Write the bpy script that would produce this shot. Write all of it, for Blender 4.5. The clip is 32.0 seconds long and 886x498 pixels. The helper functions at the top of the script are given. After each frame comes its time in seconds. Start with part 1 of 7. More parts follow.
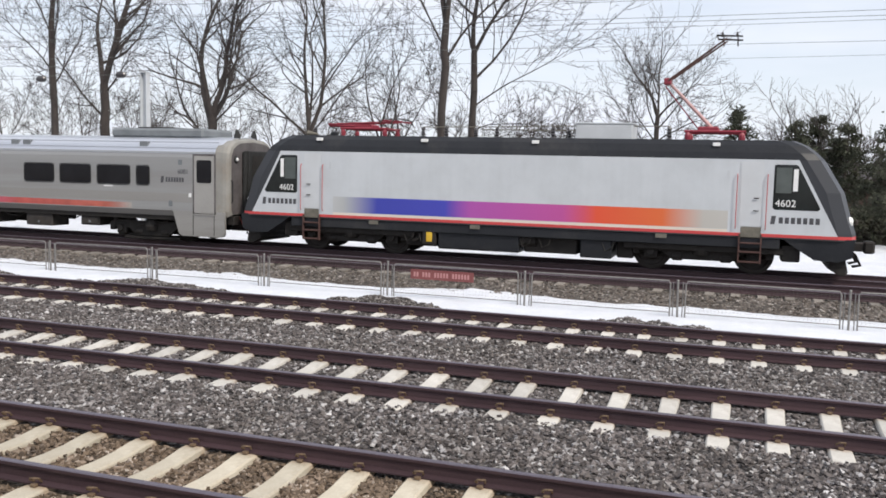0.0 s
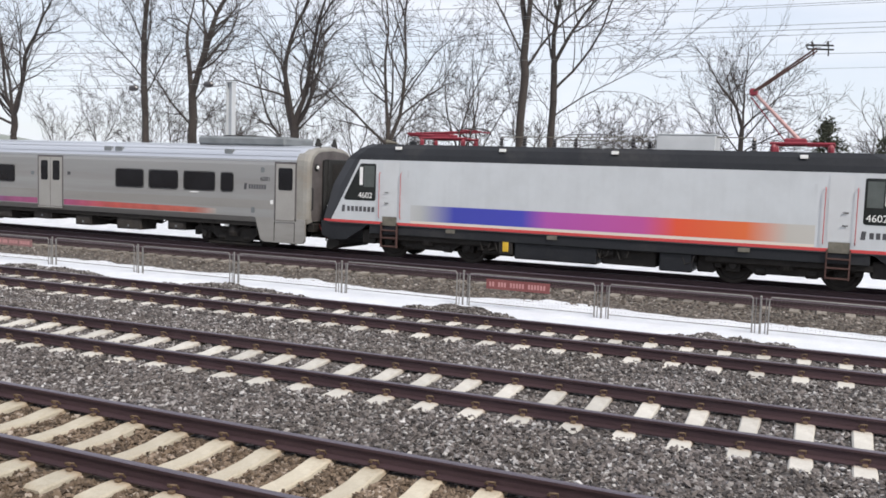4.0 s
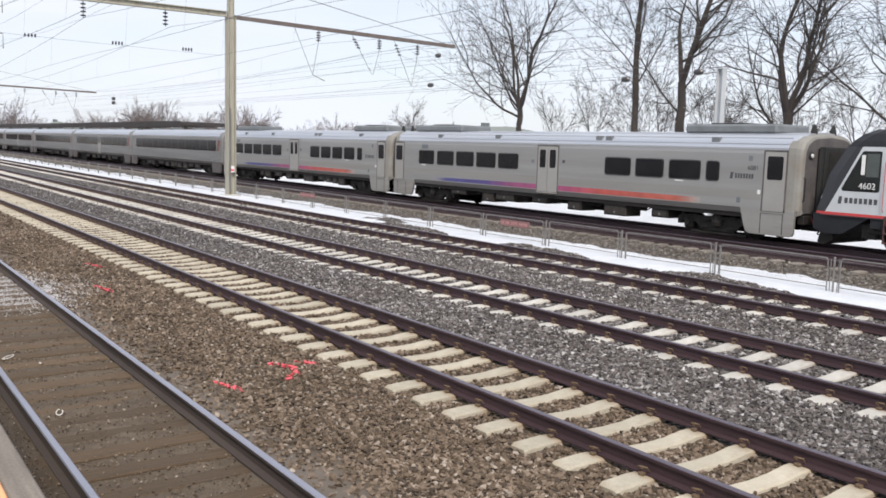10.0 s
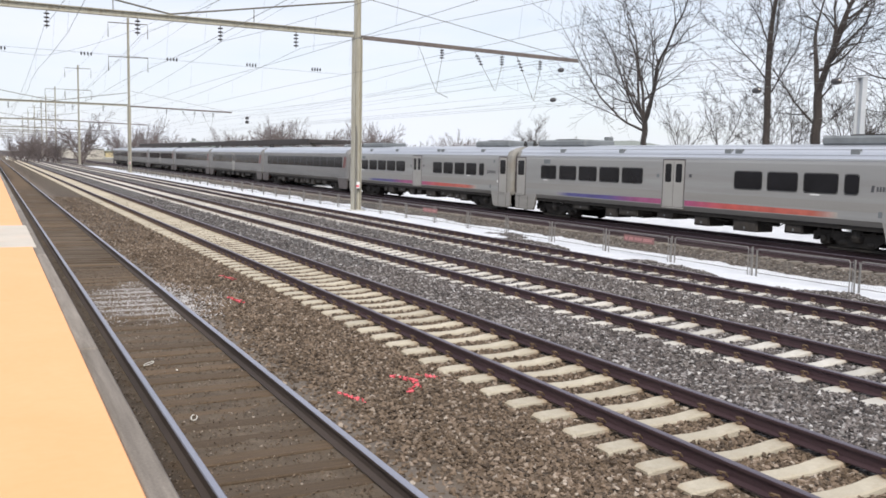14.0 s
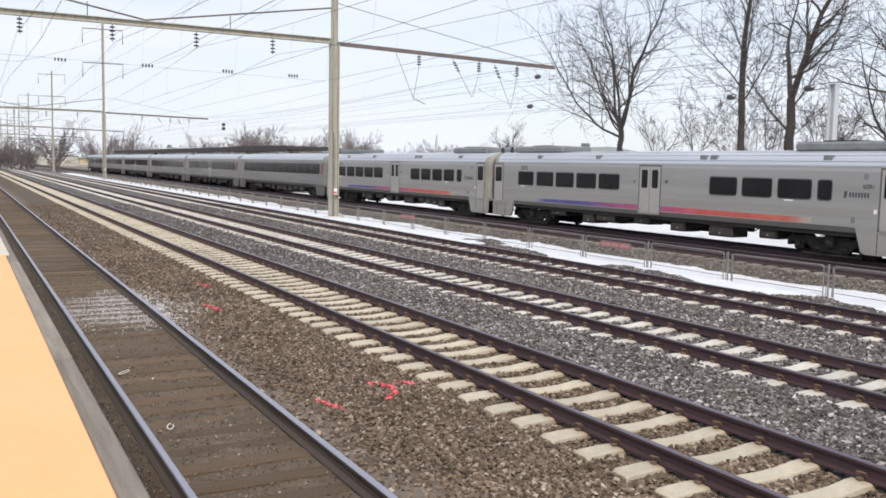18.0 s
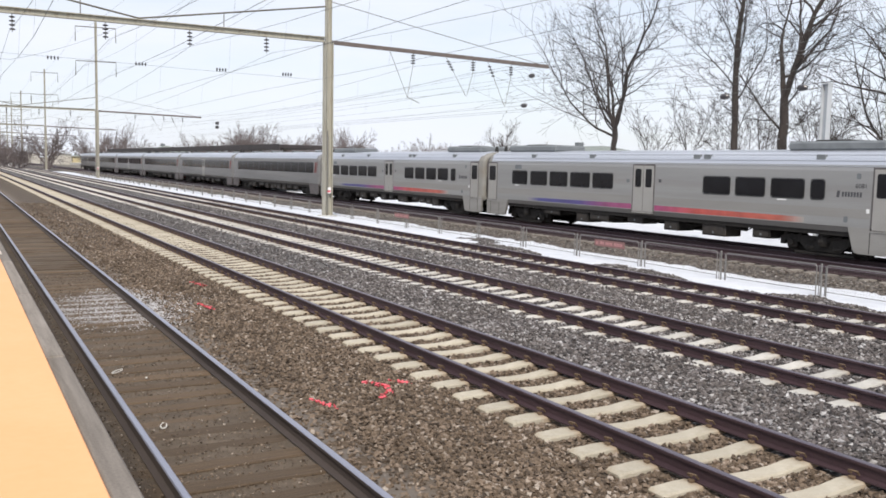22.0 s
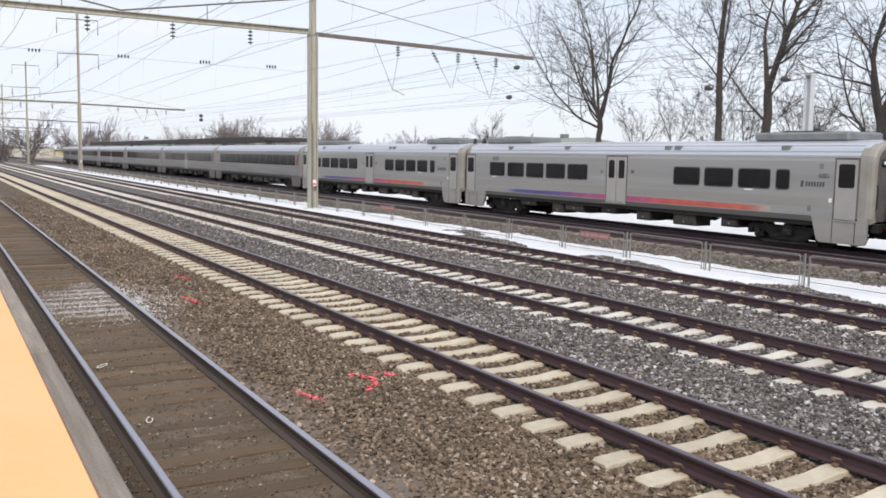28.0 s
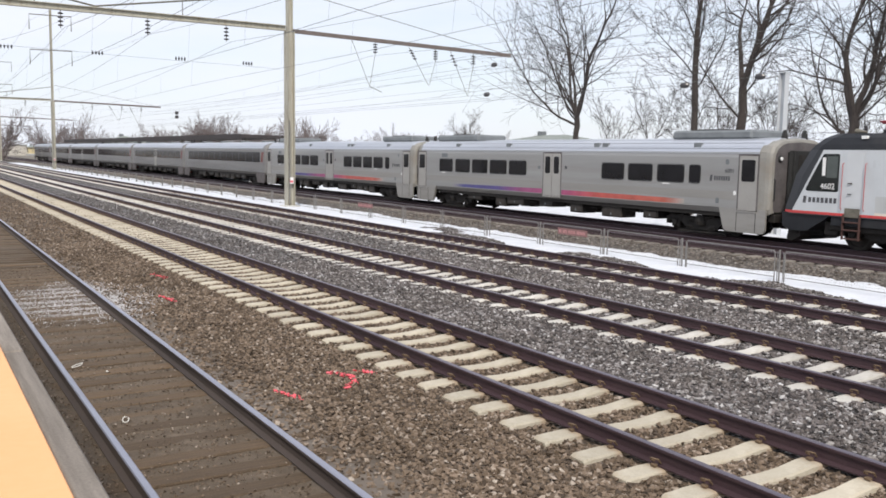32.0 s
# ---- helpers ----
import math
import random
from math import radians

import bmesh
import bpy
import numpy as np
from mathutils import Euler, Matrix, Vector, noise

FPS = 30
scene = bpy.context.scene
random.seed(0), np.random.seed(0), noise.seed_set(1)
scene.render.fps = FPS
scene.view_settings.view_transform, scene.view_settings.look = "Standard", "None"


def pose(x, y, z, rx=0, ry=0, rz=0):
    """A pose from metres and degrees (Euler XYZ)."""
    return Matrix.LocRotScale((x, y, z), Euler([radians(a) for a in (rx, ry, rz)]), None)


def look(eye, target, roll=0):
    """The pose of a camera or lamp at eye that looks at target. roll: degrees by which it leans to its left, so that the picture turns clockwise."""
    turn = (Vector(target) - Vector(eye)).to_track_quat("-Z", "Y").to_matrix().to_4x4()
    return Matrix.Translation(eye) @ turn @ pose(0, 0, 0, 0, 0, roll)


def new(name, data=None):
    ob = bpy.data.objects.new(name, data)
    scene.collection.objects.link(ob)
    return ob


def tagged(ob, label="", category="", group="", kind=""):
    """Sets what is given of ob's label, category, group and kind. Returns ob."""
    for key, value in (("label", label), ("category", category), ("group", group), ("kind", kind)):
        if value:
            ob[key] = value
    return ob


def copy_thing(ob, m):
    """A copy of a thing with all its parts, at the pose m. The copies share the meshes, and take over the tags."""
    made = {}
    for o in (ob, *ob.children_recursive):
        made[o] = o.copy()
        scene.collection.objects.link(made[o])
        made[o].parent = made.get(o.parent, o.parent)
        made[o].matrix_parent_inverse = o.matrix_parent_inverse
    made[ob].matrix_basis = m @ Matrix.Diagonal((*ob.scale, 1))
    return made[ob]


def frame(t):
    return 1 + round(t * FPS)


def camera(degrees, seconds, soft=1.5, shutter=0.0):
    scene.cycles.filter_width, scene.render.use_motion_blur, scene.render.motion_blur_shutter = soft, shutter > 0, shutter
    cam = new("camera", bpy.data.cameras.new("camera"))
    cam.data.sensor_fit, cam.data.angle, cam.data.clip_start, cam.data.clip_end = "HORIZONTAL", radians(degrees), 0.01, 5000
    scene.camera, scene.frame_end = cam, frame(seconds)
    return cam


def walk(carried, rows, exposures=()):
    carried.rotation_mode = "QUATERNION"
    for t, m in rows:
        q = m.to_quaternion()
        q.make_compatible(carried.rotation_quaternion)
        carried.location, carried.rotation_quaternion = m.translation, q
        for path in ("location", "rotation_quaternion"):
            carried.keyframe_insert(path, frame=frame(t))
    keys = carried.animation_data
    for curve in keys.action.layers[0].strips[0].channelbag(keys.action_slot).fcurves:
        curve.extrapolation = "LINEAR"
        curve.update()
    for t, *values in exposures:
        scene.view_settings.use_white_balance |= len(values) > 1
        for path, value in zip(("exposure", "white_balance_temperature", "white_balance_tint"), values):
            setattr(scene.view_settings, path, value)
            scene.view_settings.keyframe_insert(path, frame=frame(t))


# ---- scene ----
cam = camera(53.4, 32.0, soft=1.7)
PATH = [
    (0.0, pose(0, 0, 2.784, 84.64, -1.32, -70.79)),
    (0.5, pose(0, 0, 2.784, 85.15, -1.41, -72.08)),
    (1.0, pose(0, 0, 2.784, 85.56, -1.21, -70.61)),
    (1.5, pose(0, 0, 2.784, 85.80, -0.95, -68.32)),
    (2.0, pose(0, 0, 2.784, 86.00, -1.05, -66.96)),
    (2.5, pose(0, 0, 2.784, 86.05, -1.01, -67.07)),
    (3.0, pose(0, 0, 2.784, 85.69, -1.08, -66.74)),
    (3.5, pose(0, 0, 2.784, 85.23, -1.72, -66.16)),
    (5.5, pose(0, 0, 2.784, 85.11, -1.17, -64.10)),
    (6.0, pose(0, 0, 2.784, 85.42, -1.77, -60.64)),
    (6.5, pose(0, 0, 2.784, 85.70, -0.80, -57.12)),
    (7.0, pose(0, 0, 2.784, 84.38, -1.88, -59.87)),
    (7.5, pose(0, 0, 2.784, 83.77, -2.12, -62.21)),
    (8.0, pose(0, 0, 2.784, 84.13, -1.98, -58.50)),
    (8.5, pose(0, 0, 2.784, 84.76, -3.02, -52.59)),
    (9.0, pose(0, 0, 2.784, 83.87, -2.40, -45.35)),
    (9.5, pose(0, 0, 2.784, 83.48, -2.44, -39.47)),
    (10.0, pose(0, 0, 2.784, 83.39, -1.73, -35.05)),
    (10.5, pose(0, 0, 2.784, 83.52, -1.68, -32.38)),
    (11.0, pose(0, 0, 2.784, 84.13, -1.07, -30.68)),
    (11.5, pose(0, 0, 2.784, 84.26, -0.53, -29.00)),
    (12.0, pose(0, 0, 2.784, 84.37, -0.78, -27.87)),
    (12.5, pose(0, 0, 2.784, 84.19, -0.79, -27.47)),
    (13.0, pose(0, 0, 2.784, 83.83, -0.94, -26.74)),
    (13.5, pose(0, 0, 2.784, 83.77, -1.18, -26.82)),
    (14.0, pose(0, 0, 2.784, 84.17, -1.27, -27.18)),
    (14.5, pose(0, 0, 2.784, 84.30, -1.59, -27.71)),
    (16.5, pose(0, 0, 2.784, 84.28, -1.45, -29.27)),
    (17.0, pose(0, 0, 2.784, 84.38, -1.17, -29.43)),
    (17.5, pose(0, 0, 2.784, 84.30, -1.15, -29.07)),
    (18.0, pose(0, 0, 2.784, 84.61, -1.19, -28.63)),
    (18.5, pose(0, 0, 2.784, 84.49, -1.25, -28.15)),
    (19.0, pose(0, 0, 2.784, 83.94, -1.15, -28.09)),
    (19.5, pose(0, 0, 2.784, 83.81, -0.86, -28.16)),
    (20.0, pose(0, 0, 2.784, 84.23, -0.96, -28.68)),
    (20.5, pose(0, 0, 2.784, 84.31, -0.90, -28.59)),
    (21.0, pose(0, 0, 2.784, 83.98, -1.05, -28.61)),
    (21.5, pose(0, 0, 2.784, 84.18, -1.26, -29.19)),
    (22.0, pose(0, 0, 2.784, 84.55, -1.26, -29.02)),
    (22.5, pose(0, 0, 2.784, 84.89, -1.29, -29.18)),
    (23.0, pose(0, 0, 2.784, 85.08, -1.48, -29.23)),
    (23.5, pose(0, 0, 2.784, 85.03, -1.28, -29.18)),
    (24.0, pose(0, 0, 2.784, 84.82, -1.52, -28.67)),
    (24.5, pose(0, 0, 2.784, 84.44, -1.13, -28.32)),
    (25.0, pose(0, 0, 2.784, 84.17, -1.06, -28.35)),
    (25.5, pose(0, 0, 2.784, 84.28, -1.13, -29.05)),
    (27.5, pose(0, 0, 2.784, 84.63, -1.34, -29.50)),
    (28.0, pose(0, 0, 2.784, 84.06, -1.05, -29.96)),
    (28.5, pose(0, 0, 2.784, 83.91, -1.27, -30.18)),
    (29.0, pose(0, 0, 2.784, 84.05, -1.34, -30.05)),
    (29.5, pose(0, 0, 2.784, 84.18, -1.38, -29.63)),
    (30.0, pose(0, 0, 2.784, 84.27, -0.99, -29.78)),
    (30.5, pose(0, 0, 2.784, 84.20, -1.18, -30.59)),
    (31.0, pose(0, 0, 2.784, 84.11, -0.97, -30.63)),
    (31.5, pose(0, 0, 2.784, 83.86, -0.58, -30.79)),
    (32.0, pose(0, 0, 2.784, 83.91, -1.01, -31.40)),
]
walk(cam, PATH)

# world: bright broken overcast, soft hazy sun behind the platform
world = bpy.data.worlds.new("sky")
scene.world = world
world.use_nodes = True
wn, wl = world.node_tree.nodes, world.node_tree.links
wn.clear()
w_out = wn.new("ShaderNodeOutputWorld")
w_bg = wn.new("ShaderNodeBackground")
w_sky = wn.new("ShaderNodeTexSky")
w_sky.sky_type = "NISHITA"
w_sky.sun_disc = False
w_sky.sun_elevation = radians(46)
w_sky.sun_rotation = radians(212)
w_co = wn.new("ShaderNodeTexCoord")
w_map = wn.new("ShaderNodeMapping")
w_map.inputs["Scale"].default_value = (1.0, 1.0, 5.0)
w_noise = wn.new("ShaderNodeTexNoise")
w_noise.inputs["Scale"].default_value = 2.6
w_noise.inputs["Detail"].default_value = 6.0
w_noise.inputs["Roughness"].default_value = 0.55
w_ramp = wn.new("ShaderNodeValToRGB")
w_ramp.color_ramp.elements[0].position = 0.34
w_ramp.color_ramp.elements[0].color = (0.7, 0.7, 0.7, 1)
w_ramp.color_ramp.elements[1].position = 0.62
w_ramp.color_ramp.elements[1].color = (1.0, 1.0, 1.0, 1)
w_mix = wn.new("ShaderNodeMixRGB")
w_mix.inputs["Color2"].default_value = (6.7, 7.0, 7.75, 1)
wl.new(w_co.outputs["Generated"], w_map.inputs["Vector"])
wl.new(w_map.outputs["Vector"], w_noise.inputs["Vector"])
wl.new(w_noise.outputs["Fac"], w_ramp.inputs["Fac"])
wl.new(w_ramp.outputs["Color"], w_mix.inputs["Fac"])
wl.new(w_sky.outputs["Color"], w_mix.inputs["Color1"])
wl.new(w_mix.outputs["Color"], w_bg.inputs["Color"])
w_bg.inputs["Strength"].default_value = 0.105
wl.new(w_bg.outputs["Background"], w_out.inputs["Surface"])

sun_data = bpy.data.lights.new("sun", "SUN")
sun_data.energy, sun_data.angle, sun_data.color = 2.5, radians(9), (1.0, 0.93, 0.83)
sun = new("sun", sun_data)
sun.matrix_world = look((-17, -27, 33), (0, 0, 0))
scene.view_settings.exposure = 0.4


# ---- materials ----
def nodes_of(name):
    m = bpy.data.materials.new(name)
    m.use_nodes = True
    n, l = m.node_tree.nodes, m.node_tree.links
    b = n["Principled BSDF"]
    return m, n, l, b


def noise_node(n, l, scale, detail=4.0, vec=None, rough=0.55):
    t = n.new("ShaderNodeTexNoise")
    t.inputs["Scale"].default_value = scale
    t.inputs["Detail"].default_value = detail
    t.inputs["Roughness"].default_value = rough
    if vec is not None:
        l.new(vec, t.inputs["Vector"])
    return t


def ramp_node(n, l, fac, stops):
    r = n.new("ShaderNodeValToRGB")
    e = r.color_ramp.elements
    while len(e) < len(stops):
        e.new(0.5)
    for k, (p, c) in enumerate(stops):
        e[k].position = p
        e[k].color = (*c, 1) if len(c) == 3 else c
    l.new(fac, r.inputs["Fac"])
    return r


def mix_node(n, l, a, b, fac, mode="MIX"):
    m = n.new("ShaderNodeMixRGB")
    m.blend_type = mode
    for key, v in (("Color1", a), ("Color2", b), ("Fac", fac)):
        if isinstance(v, (int, float)):
            m.inputs[key].default_value = v
        elif isinstance(v, tuple):
            m.inputs[key].default_value = (*v, 1)
        else:
            l.new(v, m.inputs[key])
    return m.outputs["Color"]


def bump_node(n, l, b, height, strength=0.3, dist=0.02):
    u = n.new("ShaderNodeBump")
    u.inputs["Strength"].default_value = strength
    u.inputs["Distance"].default_value = dist
    l.new(height, u.inputs["Height"])
    l.new(u.outputs["Normal"], b.inputs["Normal"])


def math_node(n, l, op, a, b=None):
    m = n.new("ShaderNodeMath")
    m.operation = op
    for k, v in enumerate((a, b)):
        if v is None:
            continue
        if isinstance(v, (int, float)):
            m.inputs[k].default_value = v
        else:
            l.new(v, m.inputs[k])
    return m.outputs[0]


def mat(name, dark, light, scale=6.0, rough=0.7, metal=0.0, fine=60.0, bump=0.15, dist=0.01, spread=0.25, vary=0.0, streak=None, grime=None):
    """A surface with variation at two scales. vary: spread between objects; streak: stretch of the coarse noise along an axis; grime: colour of stains."""
    m, n, l, b = nodes_of(name)
    co = n.new("ShaderNodeTexCoord").outputs["Object"]
    if streak:
        mp = n.new("ShaderNodeMapping")
        mp.inputs["Scale"].default_value = streak
        l.new(co, mp.inputs["Vector"])
        vec = mp.outputs["Vector"]
    else:
        vec = co
    big = noise_node(n, l, scale, 5.0, vec)
    small = noise_node(n, l, fine, 3.0, co)
    fac = mix_node(n, l, big.outputs["Fac"], small.outputs["Fac"], 0.4)
    col = ramp_node(n, l, fac, [(0.5 - spread, dark), (0.5 + spread, light)]).outputs["Color"]
    if grime:
        g = noise_node(n, l, scale * 0.45, 6.0, vec, 0.7)
        gf = ramp_node(n, l, g.outputs["Fac"], [(0.52, (0, 0, 0)), (0.75, (0.75, 0.75, 0.75))]).outputs["Color"]
        col = mix_node(n, l, col, grime, gf)
    if vary:
        info = n.new("ShaderNodeObjectInfo")
        v = math_node(n, l, "MULTIPLY_ADD", info.outputs["Random"], 2 * vary)
        v.node.inputs[2].default_value = 1 - vary
        col = mix_node(n, l, col, v, 1.0, "MULTIPLY")
    l.new(col, b.inputs["Base Color"])
    b.inputs["Roughness"].default_value = rough
    b.inputs["Metallic"].default_value = metal
    if bump:
        bump_node(n, l, b, fac, bump, dist)
    return m


def island_mat(name, stops, rough=0.85):
    """Loose pieces, each with its own tone."""
    m, n, l, b = nodes_of(name)
    geo = n.new("ShaderNodeNewGeometry")
    col = ramp_node(n, l, geo.outputs["Random Per Island"], stops).outputs["Color"]
    co = n.new("ShaderNodeTexCoord").outputs["Object"]
    f = noise_node(n, l, 90.0, 3.0, co)
    tone = ramp_node(n, l, f.outputs["Fac"], [(0.3, (0.7, 0.7, 0.7)), (0.7, (1.15, 1.15, 1.15))]).outputs["Color"]
    broad = noise_node(n, l, 0.7, 3.0, co)
    tone2 = ramp_node(n, l, broad.outputs["Fac"], [(0.35, (0.8, 0.78, 0.76)), (0.65, (1.12, 1.12, 1.14))]).outputs["Color"]
    col = mix_node(n, l, col, tone, 1.0, "MULTIPLY")
    col = mix_node(n, l, col, tone2, 1.0, "MULTIPLY")
    l.new(col, b.inputs["Base Color"])
    b.inputs["Roughness"].default_value = rough
    bump_node(n, l, b, f.outputs["Fac"], 0.3, 0.006)
    return m


def stone_bed_mat(name, stops, size=22.0):
    """A bed of broken stone: cells with their own tone and dark joints."""
    m, n, l, b = nodes_of(name)
    co = n.new("ShaderNodeTexCoord").outputs["Object"]
    v = n.new("ShaderNodeTexVoronoi")
    v.inputs["Scale"].default_value = size
    l.new(co, v.inputs["Vector"])
    sep = n.new("ShaderNodeSeparateColor")
    l.new(v.outputs["Color"], sep.inputs["Color"])
    col = ramp_node(n, l, sep.outputs["Red"], stops).outputs["Color"]
    d = ramp_node(n, l, v.outputs["Distance"], [(0.2, (1, 1, 1)), (0.75, (0.35, 0.35, 0.35))]).outputs["Color"]
    col = mix_node(n, l, col, d, 1.0, "MULTIPLY")
    broad = noise_node(n, l, 0.6, 4.0, co)
    tone = ramp_node(n, l, broad.outputs["Fac"], [(0.35, (0.78, 0.77, 0.75)), (0.65, (1.1, 1.1, 1.1))]).outputs["Color"]
    col = mix_node(n, l, col, tone, 1.0, "MULTIPLY")
    l.new(col, b.inputs["Base Color"])
    b.inputs["Roughness"].default_value = 0.92
    inv = math_node(n, l, "SUBTRACT", 1.0, v.outputs["Distance"])
    bump_node(n, l, b, inv, 0.9, 0.03)
    return m


GREY_STONES = [(0.0, (0.04, 0.036, 0.036)), (0.35, (0.1, 0.086, 0.081)), (0.75, (0.187, 0.165, 0.157)), (0.93, (0.34, 0.327, 0.322)), (1.0, (0.56, 0.545, 0.535))]
BROWN_STONES = [(0.0, (0.056, 0.039, 0.026)), (0.5, (0.152, 0.109, 0.073)), (0.9, (0.24, 0.18, 0.132)), (1.0, (0.42, 0.36, 0.3))]
PALE_STONES = [(0.0, (0.26, 0.235, 0.215)), (0.5, (0.48, 0.465, 0.46)), (1.0, (0.76, 0.76, 0.78))]
M_grey_stones = island_mat("grey_ballast", GREY_STONES)
M_brown_stones = island_mat("brown_ballast", BROWN_STONES)
M_pale_stones = island_mat("pale_dusty_ballast", PALE_STONES)
M_grey_bed = stone_bed_mat("grey_ballast_bed", GREY_STONES)
M_brown_bed = stone_bed_mat("brown_ballast_bed", BROWN_STONES)
MIXED_STONES = [(0.0, (0.05, 0.04, 0.034)), (0.5, (0.14, 0.115, 0.097)), (0.9, (0.24, 0.21, 0.185)), (1.0, (0.42, 0.39, 0.36))]
M_mixed_bed = stone_bed_mat("weathered_ballast_bed", MIXED_STONES, 15.0)
M_mixed_stones = island_mat("weathered_ballast", MIXED_STONES)


def dirt_bed(name):
    """Fine brown dirt that fills the old track, paler with dust beside the rail and in one whitish spill."""
    m, n, l, b = nodes_of(name)
    co = n.new("ShaderNodeTexCoord").outputs["Object"]
    sep = n.new("ShaderNodeSeparateXYZ")
    l.new(co, sep.inputs["Vector"])
    big, mid, fine = noise_node(n, l, 0.9, 5.0, co, 0.6), noise_node(n, l, 7.0, 4.0, co), noise_node(n, l, 70.0, 3.0, co)
    tone = mix_node(n, l, mix_node(n, l, big.outputs["Fac"], mid.outputs["Fac"], 0.5), fine.outputs["Fac"], 0.4)
    col = ramp_node(n, l, tone, [(0.3, (0.05, 0.037, 0.026)), (0.5, (0.1, 0.074, 0.051)), (0.72, (0.19, 0.147, 0.107))]).outputs["Color"]
    ragged = math_node(n, l, "MULTIPLY_ADD", mid.outputs["Fac"], 0.9)
    ragged.node.inputs[2].default_value = -0.45

    def bump_at(v, centre, reach):
        d = math_node(n, l, "DIVIDE", math_node(n, l, "SUBTRACT", v, centre), reach)
        return math_node(n, l, "MULTIPLY", d, d)
    strip = math_node(n, l, "ADD", bump_at(sep.outputs["X"], 3.4, 0.42), ragged)
    dusty = ramp_node(n, l, strip, [(0.15, (0.35, 0.35, 0.35)), (1.0, (0, 0, 0))]).outputs["Color"]
    col = mix_node(n, l, col, (0.22, 0.195, 0.175), dusty)
    spill = math_node(n, l, "ADD", math_node(n, l, "ADD", bump_at(sep.outputs["X"], 2.85, 1.35), bump_at(sep.outputs["Y"], 18.3, 2.3)), ragged)
    pale = ramp_node(n, l, spill, [(0.25, (0.95, 0.95, 0.95)), (1.3, (0, 0, 0))]).outputs["Color"]
    col = mix_node(n, l, col, (0.5, 0.485, 0.49), pale)
    l.new(col, b.inputs["Base Color"])
    b.inputs["Roughness"].default_value = 0.95
    bump_node(n, l, b, tone, 0.8, 0.03)
    return m


M_dirt = dirt_bed("fine_brown_track_dirt")
M_earth = mat("earth", (0.10, 0.085, 0.065), (0.2, 0.18, 0.15), 0.2, 0.95, fine=4.0, bump=0.4, dist=0.05)
M_snow = mat("old_snow", (0.5, 0.52, 0.565), (0.76, 0.775, 0.81), 1.6, 0.75, fine=18.0, bump=0.35, dist=0.05, spread=0.3)
M_rail = mat("rusty_rail", (0.034, 0.019, 0.023), (0.08, 0.046, 0.053), 3.0, 0.6, 0.25, 60.0, 0.1, 0.003, streak=(1, 0.15, 1))
M_rail_head = mat("worn_rail_head", (0.1, 0.085, 0.1), (0.22, 0.19, 0.225), 2.0, 0.42, 0.7, 50.0, 0.03, 0.002, streak=(1, 0.1, 1))
M_rail_dusty = mat("dusty_brown_rail", (0.036, 0.028, 0.027), (0.09, 0.068, 0.058), 3.0, 0.8, 0.1, 60.0, 0.1, 0.003, streak=(1, 0.15, 1))
M_rail_bright = mat("polished_rail_head", (0.28, 0.28, 0.33), (0.46, 0.46, 0.53), 2.0, 0.36, 0.8, 50.0, 0.02, 0.002, streak=(1, 0.1, 1))
M_grey_tie = mat("grey_concrete_sleeper", (0.42, 0.395, 0.355), (0.6, 0.575, 0.53), 4.0, 0.85, fine=45.0, bump=0.2, dist=0.006, vary=0.14, grime=(0.27, 0.23, 0.19))
M_concrete_tie = mat("concrete_sleeper", (0.36, 0.315, 0.24), (0.56, 0.51, 0.415), 4.0, 0.85, fine=45.0, bump=0.2, dist=0.006, vary=0.12, grime=(0.3, 0.23, 0.15))
def rust_stains(m):
    """Rust washed from the rails and clips onto a sleeper's seats."""
    n, l = m.node_tree.nodes, m.node_tree.links
    b = n["Principled BSDF"]
    col = b.inputs["Base Color"].links[0].from_socket
    co = n.new("ShaderNodeTexCoord").outputs["Object"]
    sep = n.new("ShaderNodeSeparateXYZ")
    l.new(co, sep.inputs["Vector"])
    off = math_node(n, l, "ABSOLUTE", math_node(n, l, "SUBTRACT", math_node(n, l, "ABSOLUTE", sep.outputs["X"]), 0.75))
    f = noise_node(n, l, 9.0, 4.0, co, 0.7)
    edge = math_node(n, l, "MULTIPLY_ADD", f.outputs["Fac"], 0.3)
    edge.node.inputs[2].default_value = -0.15
    near = ramp_node(n, l, math_node(n, l, "ADD", off, edge), [(0.04, (0.5, 0.5, 0.5)), (0.2, (0, 0, 0))]).outputs["Color"]
    l.new(mix_node(n, l, col, (0.3, 0.16, 0.07), near), b.inputs["Base Color"])


rust_stains(M_concrete_tie)
rust_stains(M_grey_tie)
M_wood_tie = mat("old_wood_sleeper", (0.04, 0.027, 0.017), (0.17, 0.115, 0.07), 5.0, 0.95, fine=60.0, bump=0.7, dist=0.015, vary=0.3, streak=(0.4, 6, 4), grime=(0.06, 0.045, 0.032))
M_grey_wood_tie = mat("silvered_wood_sleeper", (0.11, 0.094, 0.08), (0.29, 0.26, 0.225), 5.0, 0.92, fine=50.0, bump=0.4, dist=0.01, vary=0.25, streak=(0.3, 4, 4))
M_clip = mat("rusty_clip", (0.06, 0.04, 0.026), (0.24, 0.165, 0.105), 20.0, 0.75, 0.3, 80.0, 0.1)
M_yellow = mat("yellow_edge_strip", (0.80, 0.385, 0.168), (0.87, 0.45, 0.225), 1.5, 0.75, fine=14.0, bump=0.05, dist=0.004, spread=0.35)
M_platform = mat("platform_concrete", (0.42, 0.41, 0.39), (0.58, 0.57, 0.54), 1.0, 0.85, fine=30.0, bump=0.1)
